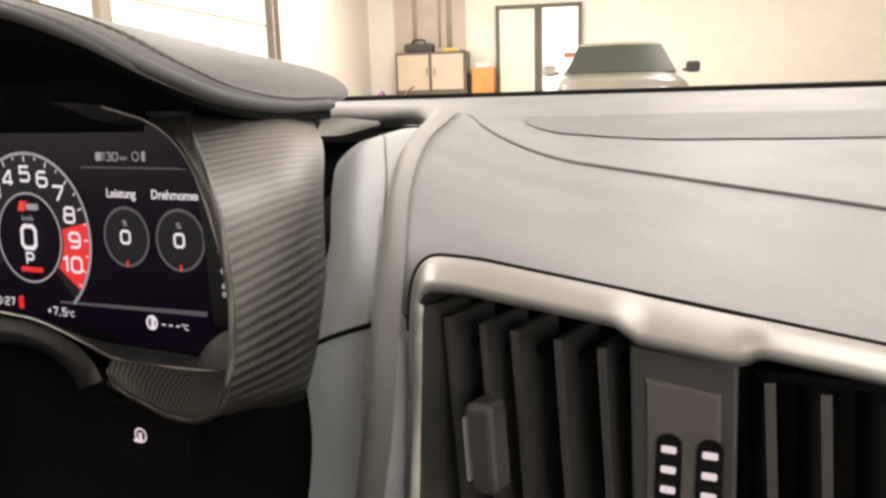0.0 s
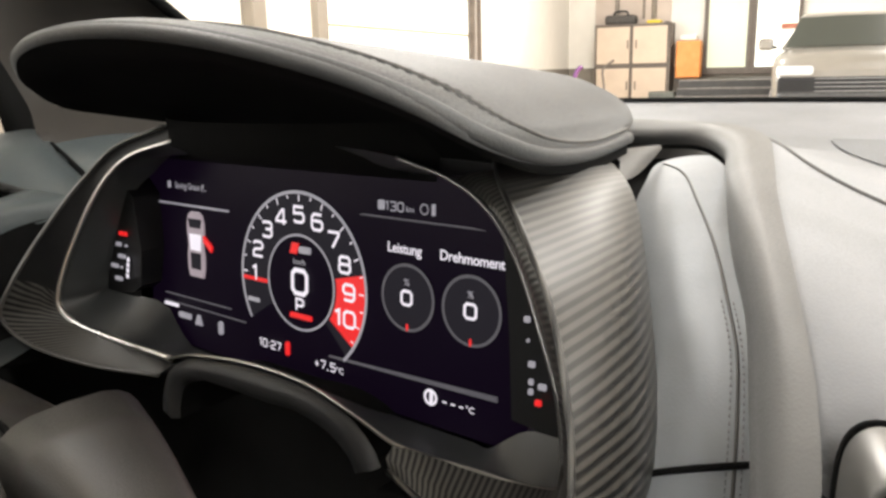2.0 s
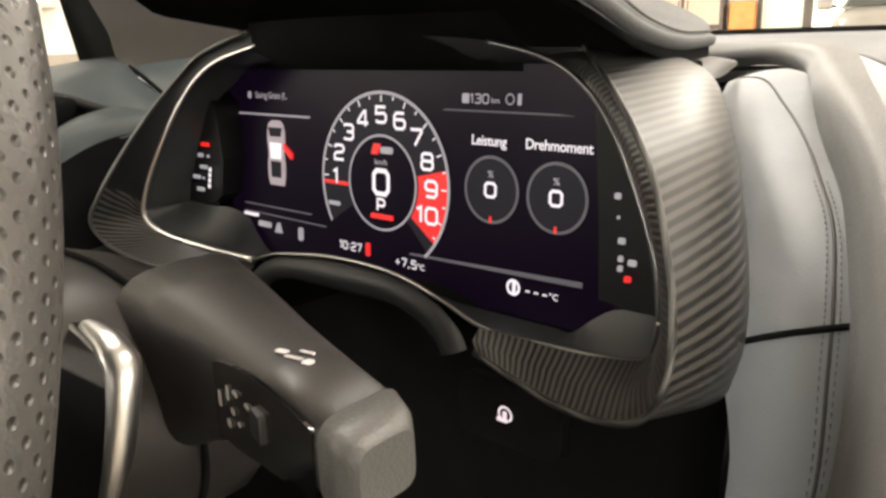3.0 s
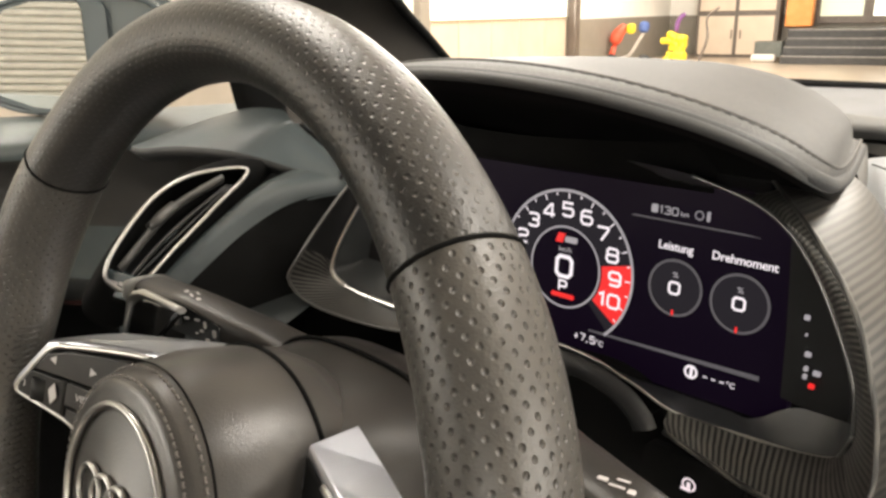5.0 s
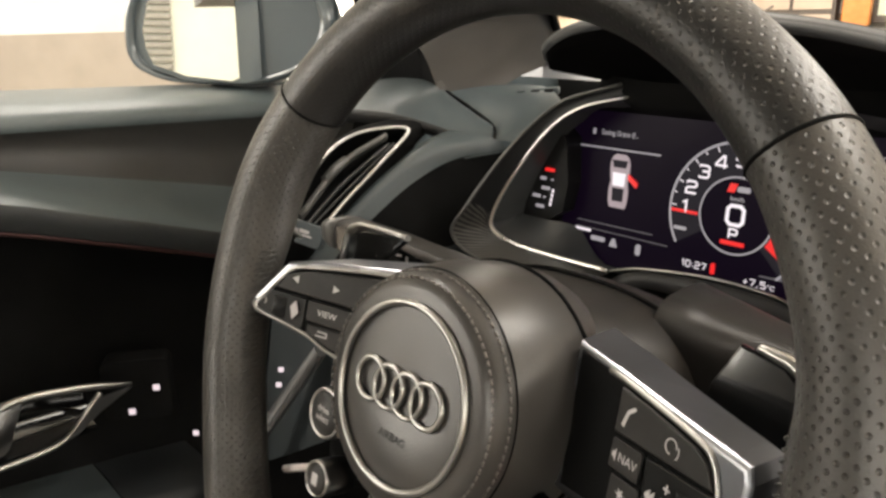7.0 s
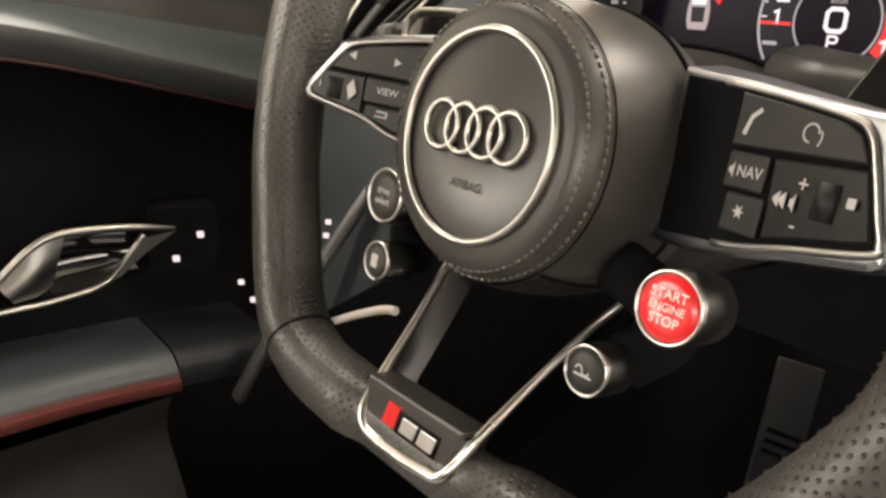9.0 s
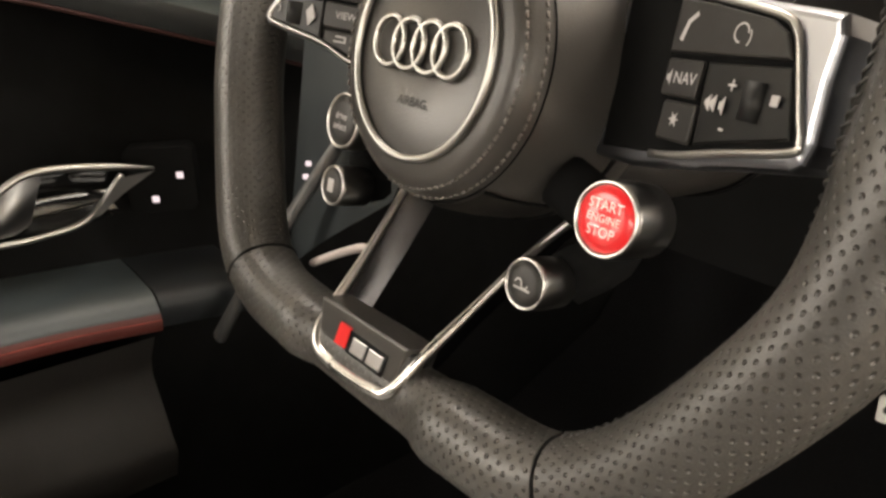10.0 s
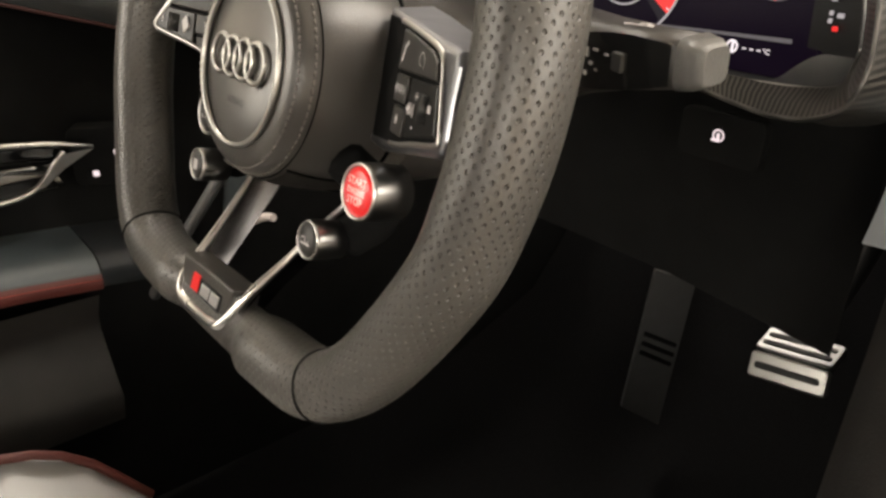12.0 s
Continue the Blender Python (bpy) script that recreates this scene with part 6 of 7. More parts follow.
def tube(sections, side, power, n=28):
    rows = [[(0.006 + side * u, y + tt * math.copysign(abs(math.cos(a)) ** power, math.cos(a)), z + hh * math.copysign(abs(math.sin(a)) ** power, math.sin(a))) for a in [2 * math.pi * k / n for k in range(n)]] for u, y, z, hh, tt in sections]
    bm = skin(rows, loop_u=True, caps=True)
    bmesh.ops.recalc_face_normals(bm, faces=bm.faces)
    return bm


def stalk(side):
    st = part("stalk", tube(STALK[:6] if side > 0 else STALK_LEFT[:6], side, 0.55), SHROUD, column, "brown-grey control stalk")
    part("stalk_end", tube([(u, y, z, hh + 0.0004, tt + 0.0004) for u, y, z, hh, tt in STALK[5:]], side, 0.45), leather("light grey plastic", (0.070, 0.068, 0.064), 0.42), st, "lighter grey stalk end")
    face = []
    for k in range(13):
        u = 0.120 + 0.065 * k / 12
        _, y, z, hh, tt = stalk_at(u, side)
        reach = 0.88 * math.sin(math.pi * min(1.0, 0.18 + 0.55 * k / 12)) ** 0.5
        face.append([(0.006 + side * u, y - tt - 0.0005, z + hh * reach * w) for w in (-1, -0.5, 0, 0.5, 1)])
    part("stalk_face", slab(face, 0.0010, (0, 1, 0)), GLOSS, st, "gloss black inset face")
    for du, dz, w, h in ((0.124, 0.0010, 0.0026, 0.0048), (0.1305, 0.0040, 0.0018, 0.0044), (0.1335, -0.0010, 0.0030, 0.0016), (0.1365, 0.0050, 0.0040, 0.0010), (0.1295, -0.0055, 0.0030, 0.0022), (0.1375, -0.0040, 0.0022, 0.0010), (0.1445, 0.0030, 0.0036, 0.0010)):
        _, y, z, hh, tt = stalk_at(du, side)
        part("printed_mark", moved(prism(rounded(-w / 2, w / 2, -h / 2, h / 2, min(w, h) * 0.3), 0.0004), pose(0.006 + side * du, y - tt - 0.0007, z + dz, 0, 0, -18 * side)), PRINT, st)
    for du, dy, w, h in ((0.146, -0.004, 0.004, 0.0024), (0.1525, -0.003, 0.006, 0.0012), (0.1525, 0.0015, 0.005, 0.0012), (0.1585, -0.001, 0.003, 0.0030)):
        _, y, z, hh, tt = stalk_at(du, side)
        part("printed_mark", moved(prism(rounded(-w / 2, w / 2, -h / 2, h / 2, h * 0.3), 0.0004), pose(0.006 + side * du, y + dy, z + hh + 0.0002, -90, 0, 0) @ Matrix.Rotation(radians(-12 * side), 4, "Y")), PRINT, st)
    _, y, z, hh, tt = stalk_at(0.153, side)
    part("stalk_roller", moved(prism(rounded(-0.004, 0.004, -0.0042, 0.0042, 0.0015), 0.0020, 0.0006), pose(0.006 + side * 0.153, y - tt - 0.0002, z, 0, 0, -18 * side)), PLASTIC_GREY, st, "grey thumb roller")
    return st


stalk(1)
stalk(-1)

# ================================================================ driver's door
door = tagged(place("driver_door", -0.55, -0.3, 0.4), "dark leather car door with grey bands, chrome handle and red stitching", "car door")
rows = []
for k in range(30):
    y = -0.95 + 1.12 * k / 29
    zt = 0.862 - 0.012 * (y + 0.3) / 0.35
    xi = -0.50 - 0.05 * max(0, (y + 0.05)) / 0.2
    rows.append([(-0.70, y, zt - 0.02), (-0.665, y, zt - 0.002), (-0.63, y, zt + 0.001), (xi - 0.04, y, zt - 0.003), (xi - 0.01, y, zt - 0.010), (xi, y, zt - 0.019), (xi - 0.004, y, zt - 0.027)])
part("belt_pad", skin(rows), LEATHER_DOOR, door, "slate-grey leather belt pad")
part("window_seal", sweep([(-0.70, -0.95 + 1.12 * k / 20, 0.850 - 0.012 * (-0.65 + 1.12 * k / 20) / 0.35) for k in range(21)], 0.006, 8), SOFT_BLACK, door)
rows = []
for k in range(30):
    y = -0.95 + 1.12 * k / 29
    zt = 0.834 - 0.012 * (y + 0.3) / 0.35
    rows.append([(-0.545, y, zt), (-0.545, y, zt - 0.02), (-0.545, y, zt - 0.06), (-0.52, y, 0.70), (-0.5, y, 0.66), (-0.47, y, 0.60), (-0.46, y, 0.50), (-0.46, y, 0.30), (-0.47, y, 0.12)])
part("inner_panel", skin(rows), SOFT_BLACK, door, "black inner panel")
# grey band that sweeps down to the dashboard
BAND = [(-0.470, -0.75, 0.806), (-0.465, -0.60, 0.808), (-0.458, -0.46, 0.8045), (-0.455, -0.36, 0.7885), (-0.455, -0.262, 0.758), (-0.455, -0.160, 0.7245), (-0.455, -0.06, 0.690), (-0.455, 0.05, 0.655)]
bd = spline(BAND, 40)
upper, lower, facing = [], [], []
for p in bd:
    belt = 0.835 - 0.012 * (p.y + 0.3) / 0.35
    up_z = max(belt, p.z + 0.03)
    lift = up_z - p.z
    upper.append([(-0.506, p.y, up_z), (-0.522, p.y, p.z + 0.80 * lift), (-0.519, p.y, p.z + 0.6 * lift), (-0.506, p.y, p.z + 0.38 * lift + 0.002)])
    lower.append([(-0.506, p.y, p.z + 0.38 * lift + 0.002), (-0.494, p.y, p.z + 0.22 * lift + 0.004), (-0.476, p.y, p.z + 0.010), (-0.462, p.y, p.z + 0.004), (p.x, p.y, p.z)])
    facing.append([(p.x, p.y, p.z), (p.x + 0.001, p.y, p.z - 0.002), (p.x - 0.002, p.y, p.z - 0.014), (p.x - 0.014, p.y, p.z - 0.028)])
part("upper_panel", skin(upper), leather("dark brown-grey leather", (0.030, 0.029, 0.027), 0.5), door, "dark leather upper panel")
part("sweep_band", skin(lower), LEATHER_DOOR, door, "slate-grey leather band")
# shade under the band's crest is put into a darker leather colour
part("band_face", skin(facing), leather("grey leather with painted shade", (0.034, 0.037, 0.038), 0.5), door, "lower face of the band, shade in its colour")
part("red_seam", sweep([p + Vector((-0.010, 0, -0.0275)) for p in bd], 0.0018, 8), leather("deep red edging", (0.035, 0.008, 0.007), 0.6), door, "dark red edging")
# handle
HP = spline([(-0.40, -0.46, 0.594), (-0.40, -0.43, 0.607), (-0.40, -0.40, 0.629), (-0.40, -0.375, 0.637), (-0.40, -0.33, 0.632), (-0.40, -0.285, 0.6215)], 30)
part("handle_top", sweep(HP, [0.0030] * 26 + [0.0027, 0.0023, 0.0018, 0.001], 10, flat=1.0), DULL, door, "chrome handle bow")
part("handle_bottom", sweep(spline([(-0.40, -0.48, 0.588), (-0.40, -0.42, 0.585), (-0.40, -0.385, 0.584), (-0.40, -0.345, 0.590), (-0.40, -0.312, 0.622)], 24), 0.0026, 10), DULL, door, "metal handle lower edge")
part("handle_cup", skin([[(-0.405, p.y, p.z - 0.003), (-0.43, p.y, p.z - 0.015), (-0.43, p.y, 0.590), (-0.405, p.y, 0.586)] for p in HP[6:26]]), GLOSS, door, "dark handle cup")
part("handle_grip", skin([[(-0.396, -0.312 - 0.002, 0.620), (-0.396, -0.285, 0.6205)], [(-0.396, -0.33, 0.604), (-0.396, -0.315, 0.606)], [(-0.396, -0.345, 0.590), (-0.396, -0.336, 0.592)]]), DARK_METAL, door, "dark metal grip")
LEV = [[(-0.402, -0.425, 0.606), (-0.398, -0.420, 0.597), (-0.402, -0.416, 0.589)], [(-0.402, -0.407, 0.624), (-0.396, -0.404, 0.606), (-0.402, -0.400, 0.590)], [(-0.402, -0.386, 0.637), (-0.396, -0.390, 0.616), (-0.402, -0.390, 0.594)], [(-0.404, -0.370, 0.636), (-0.400, -0.380, 0.614), (-0.404, -0.386, 0.596)]]
part("handle_lever", slab([spline(r_, 7) for r_ in LEV], 0.004, (-1, 0, 0)), DARK_METAL, door, "dark satin metal pull lever")
part("lock_panel", moved(prism(rounded(-0.03, 0.03, -0.03, 0.03, 0.008), 0.003, 0.001, 0.02), pose(-0.425, -0.272, 0.602, 0, 0, 60)), SOFT_BLACK, door, "black switch field")
for x, y, z in ((-0.398, -0.2645, 0.6112), (-0.405, -0.286, 0.592)):
    part("lock_symbol", moved(prism(rounded(-0.003, 0.003, -0.003, 0.0028, 0.001), 0.0006), pose(x, y, z, 0, 0, 55)), GLOW_ICON, door, "lit lock symbol")
# armrest
ARM = [(-0.38, -0.80, 0.535), (-0.38, -0.55, 0.533), (-0.38, -0.44, 0.528), (-0.38, -0.377, 0.523), (-0.375, -0.311, 0.5165)]
ar = spline(ARM, 30)
rows = [[p + Vector((-0.09, 0, 0.006)), p + Vector((-0.05, 0, 0.006)), p + Vector((-0.01, 0, 0.004)), p, p + Vector((0.008, 0, -0.010)), p + Vector((0.008, 0, -0.014))] for p in ar]
part("armrest", skin(rows), leather("dark slate leather", (0.036, 0.044, 0.047), 0.42), door, "grey leather armrest")
rows = [[p + Vector((0.009, 0, -0.013)), p + Vector((0.011, 0, -0.02)), p + Vector((0.008, 0, -0.03)), p + Vector((-0.02, 0, -0.04))] for p in ar]
part("armrest_edging", skin(rows), LEATHER_RED, door, "dark red leather edging")
tail = spline([(-0.375, -0.309, 0.5155), (-0.372, -0.28, 0.513), (-0.37, -0.25, 0.5095), (-0.372, -0.22, 0.505)], 12)
part("armrest_end", skin([[p + Vector((-0.09, 0, 0.006)), p + Vector((-0.05, 0, 0.006)), p + Vector((-0.01, 0, 0.004)), p, p + Vector((0.006, 0, -0.010)), p + Vector((-0.01, 0, -0.035))] for p in tail]), mottled("blue-black trim", (0.012, 0.0135, 0.015), (0.016, 0.018, 0.020), 20.0, 0.5), door, "blue-black trim ahead of the armrest")
bms = [sweep([a + Vector((0.0116, 0, -0.018)), a.lerp(b2, 0.3) + Vector((0.0122, 0, -0.0182)), a.lerp(b2, 0.6) + Vector((0.0116, 0, -0.018))], 0.0006, 5) for a, b2 in zip(spline(ARM, 120), spline(ARM, 120)[1:])]
part("armrest_stitching", joined(*bms), RED_THREAD, door, "red stitching")
rows = []
for k in range(16):
    y = -0.80 + 0.49 * k / 15
    rows.append([(-0.40, y, 0.485 - 0.02 * k / 15), (-0.425, y, 0.45 - 0.02 * k / 15), (-0.43, y, 0.41), (-0.40, y, 0.395 - 0.045 * k / 15), (-0.392, y, 0.38 - 0.04 * k / 15), (-0.41, y, 0.30)])
part("lower_pocket", skin(rows), mottled("brown-grey moulded plastic", (0.015, 0.0135, 0.0125), (0.020, 0.018, 0.0165), 30.0, 0.55, 0.0005), door, "moulded map pocket")

# ================================================================ door mirror
dm = tagged(place("door_mirror", -0.6, -0.06, 0.86), "grey painted exterior door mirror reflecting the hall", "door mirror")
nx = Vector((0.6, -0.8, 0)).normalized()
ux = Vector((0.8, 0.6, 0))
MC = Vector((-0.575, -0.082, 0.916))
OUTM = [(-0.115, -0.010), (-0.108, 0.028), (-0.085, 0.052), (-0.05, 0.064), (0.0, 0.068), (0.06, 0.068), (0.110, 0.056), (0.132, 0.012), (0.112, -0.032), (0.055, -0.055), (0.0, -0.058), (-0.06, -0.056), (-0.098, -0.044), (-0.112, -0.03)]
om = spline([(x, 0, z) for x, z in OUTM], 60, True)
back = Vector((-0.55, 0.83, 0))
rows = []
for k, (sc, dep) in enumerate(((1.0, 0.0), (1.02, 0.012), (0.98, 0.04), (0.86, 0.07), (0.6, 0.092), (0.2, 0.10))):
    rows.append([MC + ux * (p.x * sc) + Vector((0, 0, p.z * sc)) + back * dep for p in om])
part("housing", skin(rows, loop_u=True, caps=True), BODY_GREY, dm, "slate grey painted housing")
rows = [[MC + ux * p.x * s + Vector((0, 0, p.z * s)) + nx * d for p in om] for s, d in ((1.0, 0.0), (0.97, 0.006), (0.90, 0.004), (0.885, -0.006))]
part("housing_frame", skin(rows, loop_u=True), BODY_GREY, dm, "slate grey mirror surround")
gl = [(-0.088, 0.002), (-0.08, 0.030), (-0.062, 0.050), (-0.03, 0.058), (0.02, 0.058), (0.024, 0.05), (0.024, -0.05), (0.015, -0.0535), (-0.04, -0.048), (-0.078, -0.036), (-0.086, -0.018)]
bm = bmesh.new()
bm.faces.new([bm.verts.new(MC + ux * x + Vector((0, 0, z)) + nx * (0.0075 - 0.05 * z)) for x, z in gl])
part("glass", bm, MIRROR, dm, "mirror glass")
bm = bmesh.new()
bm.faces.new([bm.verts.new(MC + ux * x + Vector((0, 0, z)) + nx * (0.0062 - 0.05 * z)) for x, z in [(-0.094, 0.002), (-0.085, 0.033), (-0.064, 0.055), (-0.03, 0.063), (0.04, 0.063), (0.05, 0.05), (0.05, -0.05), (0.03, -0.056), (-0.04, -0.053), (-0.083, -0.04), (-0.092, -0.02)]])
part("glass_backing", bm, BODY_GREY, dm, "slate grey backing")
part("foot", sweep([(-0.60, -0.06, 0.862), (-0.62, 0.0, 0.85), (-0.66, 0.04, 0.83)], [0.03, 0.026, 0.022], 12), BODY_GREY, dm)

# ================================================================ left end of the dashboard
LEATHER_END = leather("dark slate dashboard leather", (0.042, 0.052, 0.055), 0.42)
ldash = tagged(place("dashboard_end", -0.3, -0.05, 0.7), "grey leather dashboard end with an air vent beside the door", "dashboard end")
SH_F = [(-0.460, -0.075, 0.838), (-0.440, -0.086, 0.840), (-0.405, -0.092, 0.8425), (-0.354, -0.078, 0.848), (-0.302, -0.054, 0.845), (-0.262, -0.027, 0.832), (-0.224, -0.012, 0.822)]
SH_B = [(-0.60, 0.25, 0.85), (-0.55, 0.22, 0.858), (-0.50, 0.16, 0.862), (-0.45, 0.12, 0.864), (-0.40, 0.08, 0.864), (-0.318, 0.022, 0.858), (-0.243, 0.012, 0.831)]
a, b2 = spline(SH_F, 48), spline(SH_B, 48)
rows = [[p.lerp(q, k / 8) + Vector((0, 0, 0.008 * math.sin(math.pi * k / 8))) for k in range(9)] for p, q in zip(a, b2)]
part("upper_skin", skin(rows), LEATHER_END, ldash, "slate-grey leather top")
part("upper_edge", skin([[p, p + Vector((0.001, -0.003, -0.004)), p + Vector((-0.002, 0.008, -0.013))] for p in a[:40]]), LEATHER_BLACK, ldash)
# rib that sweeps down from the top between the vent and the binnacle
RIB_R = [(-0.214, -0.012, 0.826), (-0.239, -0.051, 0.819), (-0.255, -0.0856, 0.801), (-0.263, -0.119, 0.778), (-0.271, -0.150, 0.752), (-0.278, -0.175, 0.725)]
RIB_L = [(-0.262, -0.027, 0.832), (-0.262, -0.058, 0.8245), (-0.267, -0.090, 0.806), (-0.273, -0.122, 0.783), (-0.280, -0.152, 0.757), (-0.286, -0.177, 0.730)]
rl, rr = spline(RIB_L, 36), spline(RIB_R, 36)
outward = Vector((0.5, -0.55, 0.66)).normalized()
rows = [[p + Vector((-0.004, 0.004, -0.010)), p, p.lerp(q, 0.3) + outward * 0.003, p.lerp(q, 0.7) + outward * 0.003, q, q + Vector((0.004, 0.008, -0.010))] for p, q in zip(rl, rr)]
part("sweep_rib", skin(rows), LEATHER_END, ldash, "curved grey rib beside the vent")
rows = [[q + Vector((0.003, 0.006, -0.008)), q + Vector((0.022, 0.04, -0.016)), Vector((-0.205 + 0.01 * k / 35, 0.01, 0.815 - 0.09 * k / 35))] for k, q in enumerate(rr)]
part("dark_cheek", skin(rows), SOFT_BLACK, ldash, "black panel beside the binnacle")
VO = [(-0.275, -0.064, 0.834), (-0.287, -0.100, 0.8355), (-0.284, -0.135, 0.827), (-0.277, -0.165, 0.8075), (-0.2715, -0.188, 0.784), (-0.269, -0.190, 0.770), (-0.268, -0.172, 0.761), (-0.267, -0.137, 0.786), (-0.268, -0.101, 0.810)]
vo = spline(VO, 90, True)
vc = sum(vo, Vector()) / 90
vn = Vector((0.74, -0.39, 0.54)).normalized()
part("vent_trim", sweep([p + vn * 0.002 for p in vo], 0.0017, 8, closed=True, up=vn), PEWTER, ldash, "thin pewter vent trim")
part("vent_duct", skin([vo, [p - vn * 0.022 for p in vo], [p - vn * 0.024 + (vc - p) * 0.9 for p in vo]], loop_u=True), SOFT_BLACK, ldash, "black vent duct")
part("vent_surround", skin([[p + (p - vc) * 0.02 for p in vo], [p + (p - vc) * 0.16 - vn * 0.004 for p in vo], [p + (p - vc) * 0.45 - vn * 0.022 for p in vo]], loop_u=True), SOFT_BLACK, ldash, "black vent surround")
# light on the front slat is put into its greyer colour; the others stay black
for fr, off, rad in ((0.30, 0.003, 0.0030), (0.62, 0.012, 0.0018), (0.86, 0.003, 0.0009)):
    top = Vector((-0.283, -0.088, 0.8345)).lerp(Vector((-0.271, -0.080, 0.825)), fr)
    mid_p = Vector((-0.283, -0.132, 0.824)).lerp(Vector((-0.2675, -0.137, 0.788)), fr)
    bot = Vector((-0.272, -0.184, 0.785)).lerp(Vector((-0.2685, -0.174, 0.764)), fr)
    part("vent_slat", sweep([v - vn * off for v in spline([top, mid_p, bot], 14)], rad, 8, flat=2.0, up=vn), VENT_BLACK if rad < 0.0022 else SLAT_GREY, ldash)
part("vent_tab", sweep([Vector((-0.2795, -0.128, 0.8165)), Vector((-0.2780, -0.140, 0.810)), Vector((-0.2765, -0.152, 0.803))], [0.0036, 0.0044, 0.0036], 10), SLAT_GREY, ldash, "grey vent tab")
bt = Vector((-0.2697, -0.180, 0.766))
SW = Matrix.Translation(bt) @ Matrix.Rotation(radians(40), 4, "Z") @ Matrix.Rotation(radians(18), 4, "Y") @ Matrix.Rotation(radians(-20), 4, "X")
switch = part("light_switch", moved(prism(rounded(-0.018, 0.018, -0.010, 0.009, 0.004), 0.004, 0.0015, 0.012), SW), BODY_GREY, ldash, "blue-grey light switch")
part("switch_mark", moved(joined(prism(rounded(-0.011, -0.003, -0.0022, 0.0016, 0.0008), 0.0046), prism(rounded(-0.002, 0.006, -0.0006, 0.0022, 0.0006), 0.0046), prism(rounded(0.001, 0.009, -0.0030, -0.0014, 0.0006), 0.0046)), SW), PRINT, switch)
# side window demister grille
DEM = Matrix.Translation((-0.258, 0.058, 0.8600)) @ Matrix.Rotation(radians(31), 4, "Z") @ Matrix.Rotation(radians(-5), 4, "Y")
part("demister_frame", moved(block(-0.038, 0.040, -0.004, 0.005, -0.005, 0.0015, 0.0015), DEM), LEATHER_END, ldash, "slate demister bar")
for k in range(3):
    part("demister_slot", moved(block(0.002 + 0.013 * k, 0.010 + 0.013 * k, -0.015, -0.004, -0.006, 0.0008, 0.001), DEM), SOFT_BLACK, ldash)
JOINT_A = spline([(-0.318, 0.022, 0.858), (-0.280, 0.018, 0.8450), (-0.245, 0.012, 0.832), (-0.222, -0.010, 0.822)], 20)
JOINT_B = spline([(-0.262, 0.100, 0.862), (-0.215, 0.062, 0.861), (-0.180, 0.030, 0.852), (-0.176, 0.000, 0.838), (-0.190, -0.016, 0.824)], 20)
part("end_joint", sweep([p + Vector((0, 0, 0.0008)) for p in JOINT_A], 0.0016, 6), SOFT_BLACK, ldash)
part("side_shelf", skin([[p.lerp(q, k / 6) + Vector((0, 0, 0.004 * math.sin(math.pi * k / 6))) for k in range(7)] for p, q in zip(JOINT_A, JOINT_B)]), LEATHER_END, ldash, "slate leather shelf")

# windscreen pillar
pillar = tagged(place("windscreen_pillar", -0.55, 0.2, 0.85), "dark trimmed windscreen pillar", "pillar", "", "structure")
A = spline([(-0.57, 0.509, 0.855), (-0.456, 0.351, 0.898), (-0.38, 0.245, 0.928), (-0.31, 0.147, 0.954), (-0.257, 0.075, 0.975), (-0.20, -0.004, 0.995), (-0.165, -0.07, 1.03), (-0.15, -0.14, 1.09)], 32)
B_ = spline([(-0.36, 0.12, 0.845), (-0.323, 0.023, 0.857), (-0.345, 0.020, 0.888), (-0.369, 0.016, 0.92), (-0.393, 0.012, 0.95), (-0.432, 0.005, 1.0), (-0.472, 0.0, 1.05), (-0.511, -0.007, 1.10)], 32)
part("trim", slab([[p, p.lerp(q, 0.25) + Vector((0.004, -0.014, 0.004)), p.lerp(q, 0.6) + Vector((0.004, -0.016, 0.004)), q] for p, q in zip(A, B_)], 0.012, (-0.3, 1, 0.1)), mottled("brown-grey pillar trim", (0.034, 0.031, 0.028), (0.042, 0.038, 0.034), 12.0, 0.7, 0.0004), pillar, "brown-grey trim")
part("seal", sweep([p + Vector((0.004, 0.004, 0.0)) for p in A], 0.005, 8), SOFT_BLACK, pillar)
part("sail_panel", slab([[Vector((-0.328, 0.030, 0.85)), Vector((-0.50, 0.10, 0.85))], [Vector((-0.382, 0.026, 0.935)), Vector((-0.392, 0.028, 0.94))]], 0.008, (-0.3, 1, 0)), SOFT_BLACK, pillar, "black sail panel")
qa = spline([(-0.49, 0.06, 0.850), (-0.50, 0.055, 0.90), (-0.50, 0.045, 0.96), (-0.51, 0.03, 1.05)], 12)
qb = spline([(-0.36, 0.06, 0.850), (-0.37, 0.034, 0.89), (-0.41, 0.03, 0.95), (-0.48, 0.02, 1.05)], 12)
part("quarter_bar", slab([[p, p.lerp(q, 0.5) + Vector((0.003, -0.005, 0)), q] for p, q in zip(qa, qb)], 0.01, (-0.3, 1, 0)), SOFT_BLACK, pillar, "black quarter window bar")
shell = tagged(place("car_shell", 0.37, -0.6, 0.0), "grey painted body shell with roof and rear bulkhead", "car body", "", "structure")
part("roof", slab([[(-0.38 + 1.48 * j / 6, -0.36 - 1.08 * k / 6, 1.125 + 0.03 * math.sin(math.pi * j / 6) - 0.02 * (k / 6) ** 2) for j in range(7)] for k in range(7)], 0.03), LEATHER_BLACK, shell, "black roof lining")
part("rear_bulkhead", block(-0.22, 1.2, -1.48, -1.42, 0.0, 0.95), LEATHER_BLACK, shell, "black rear bulkhead")
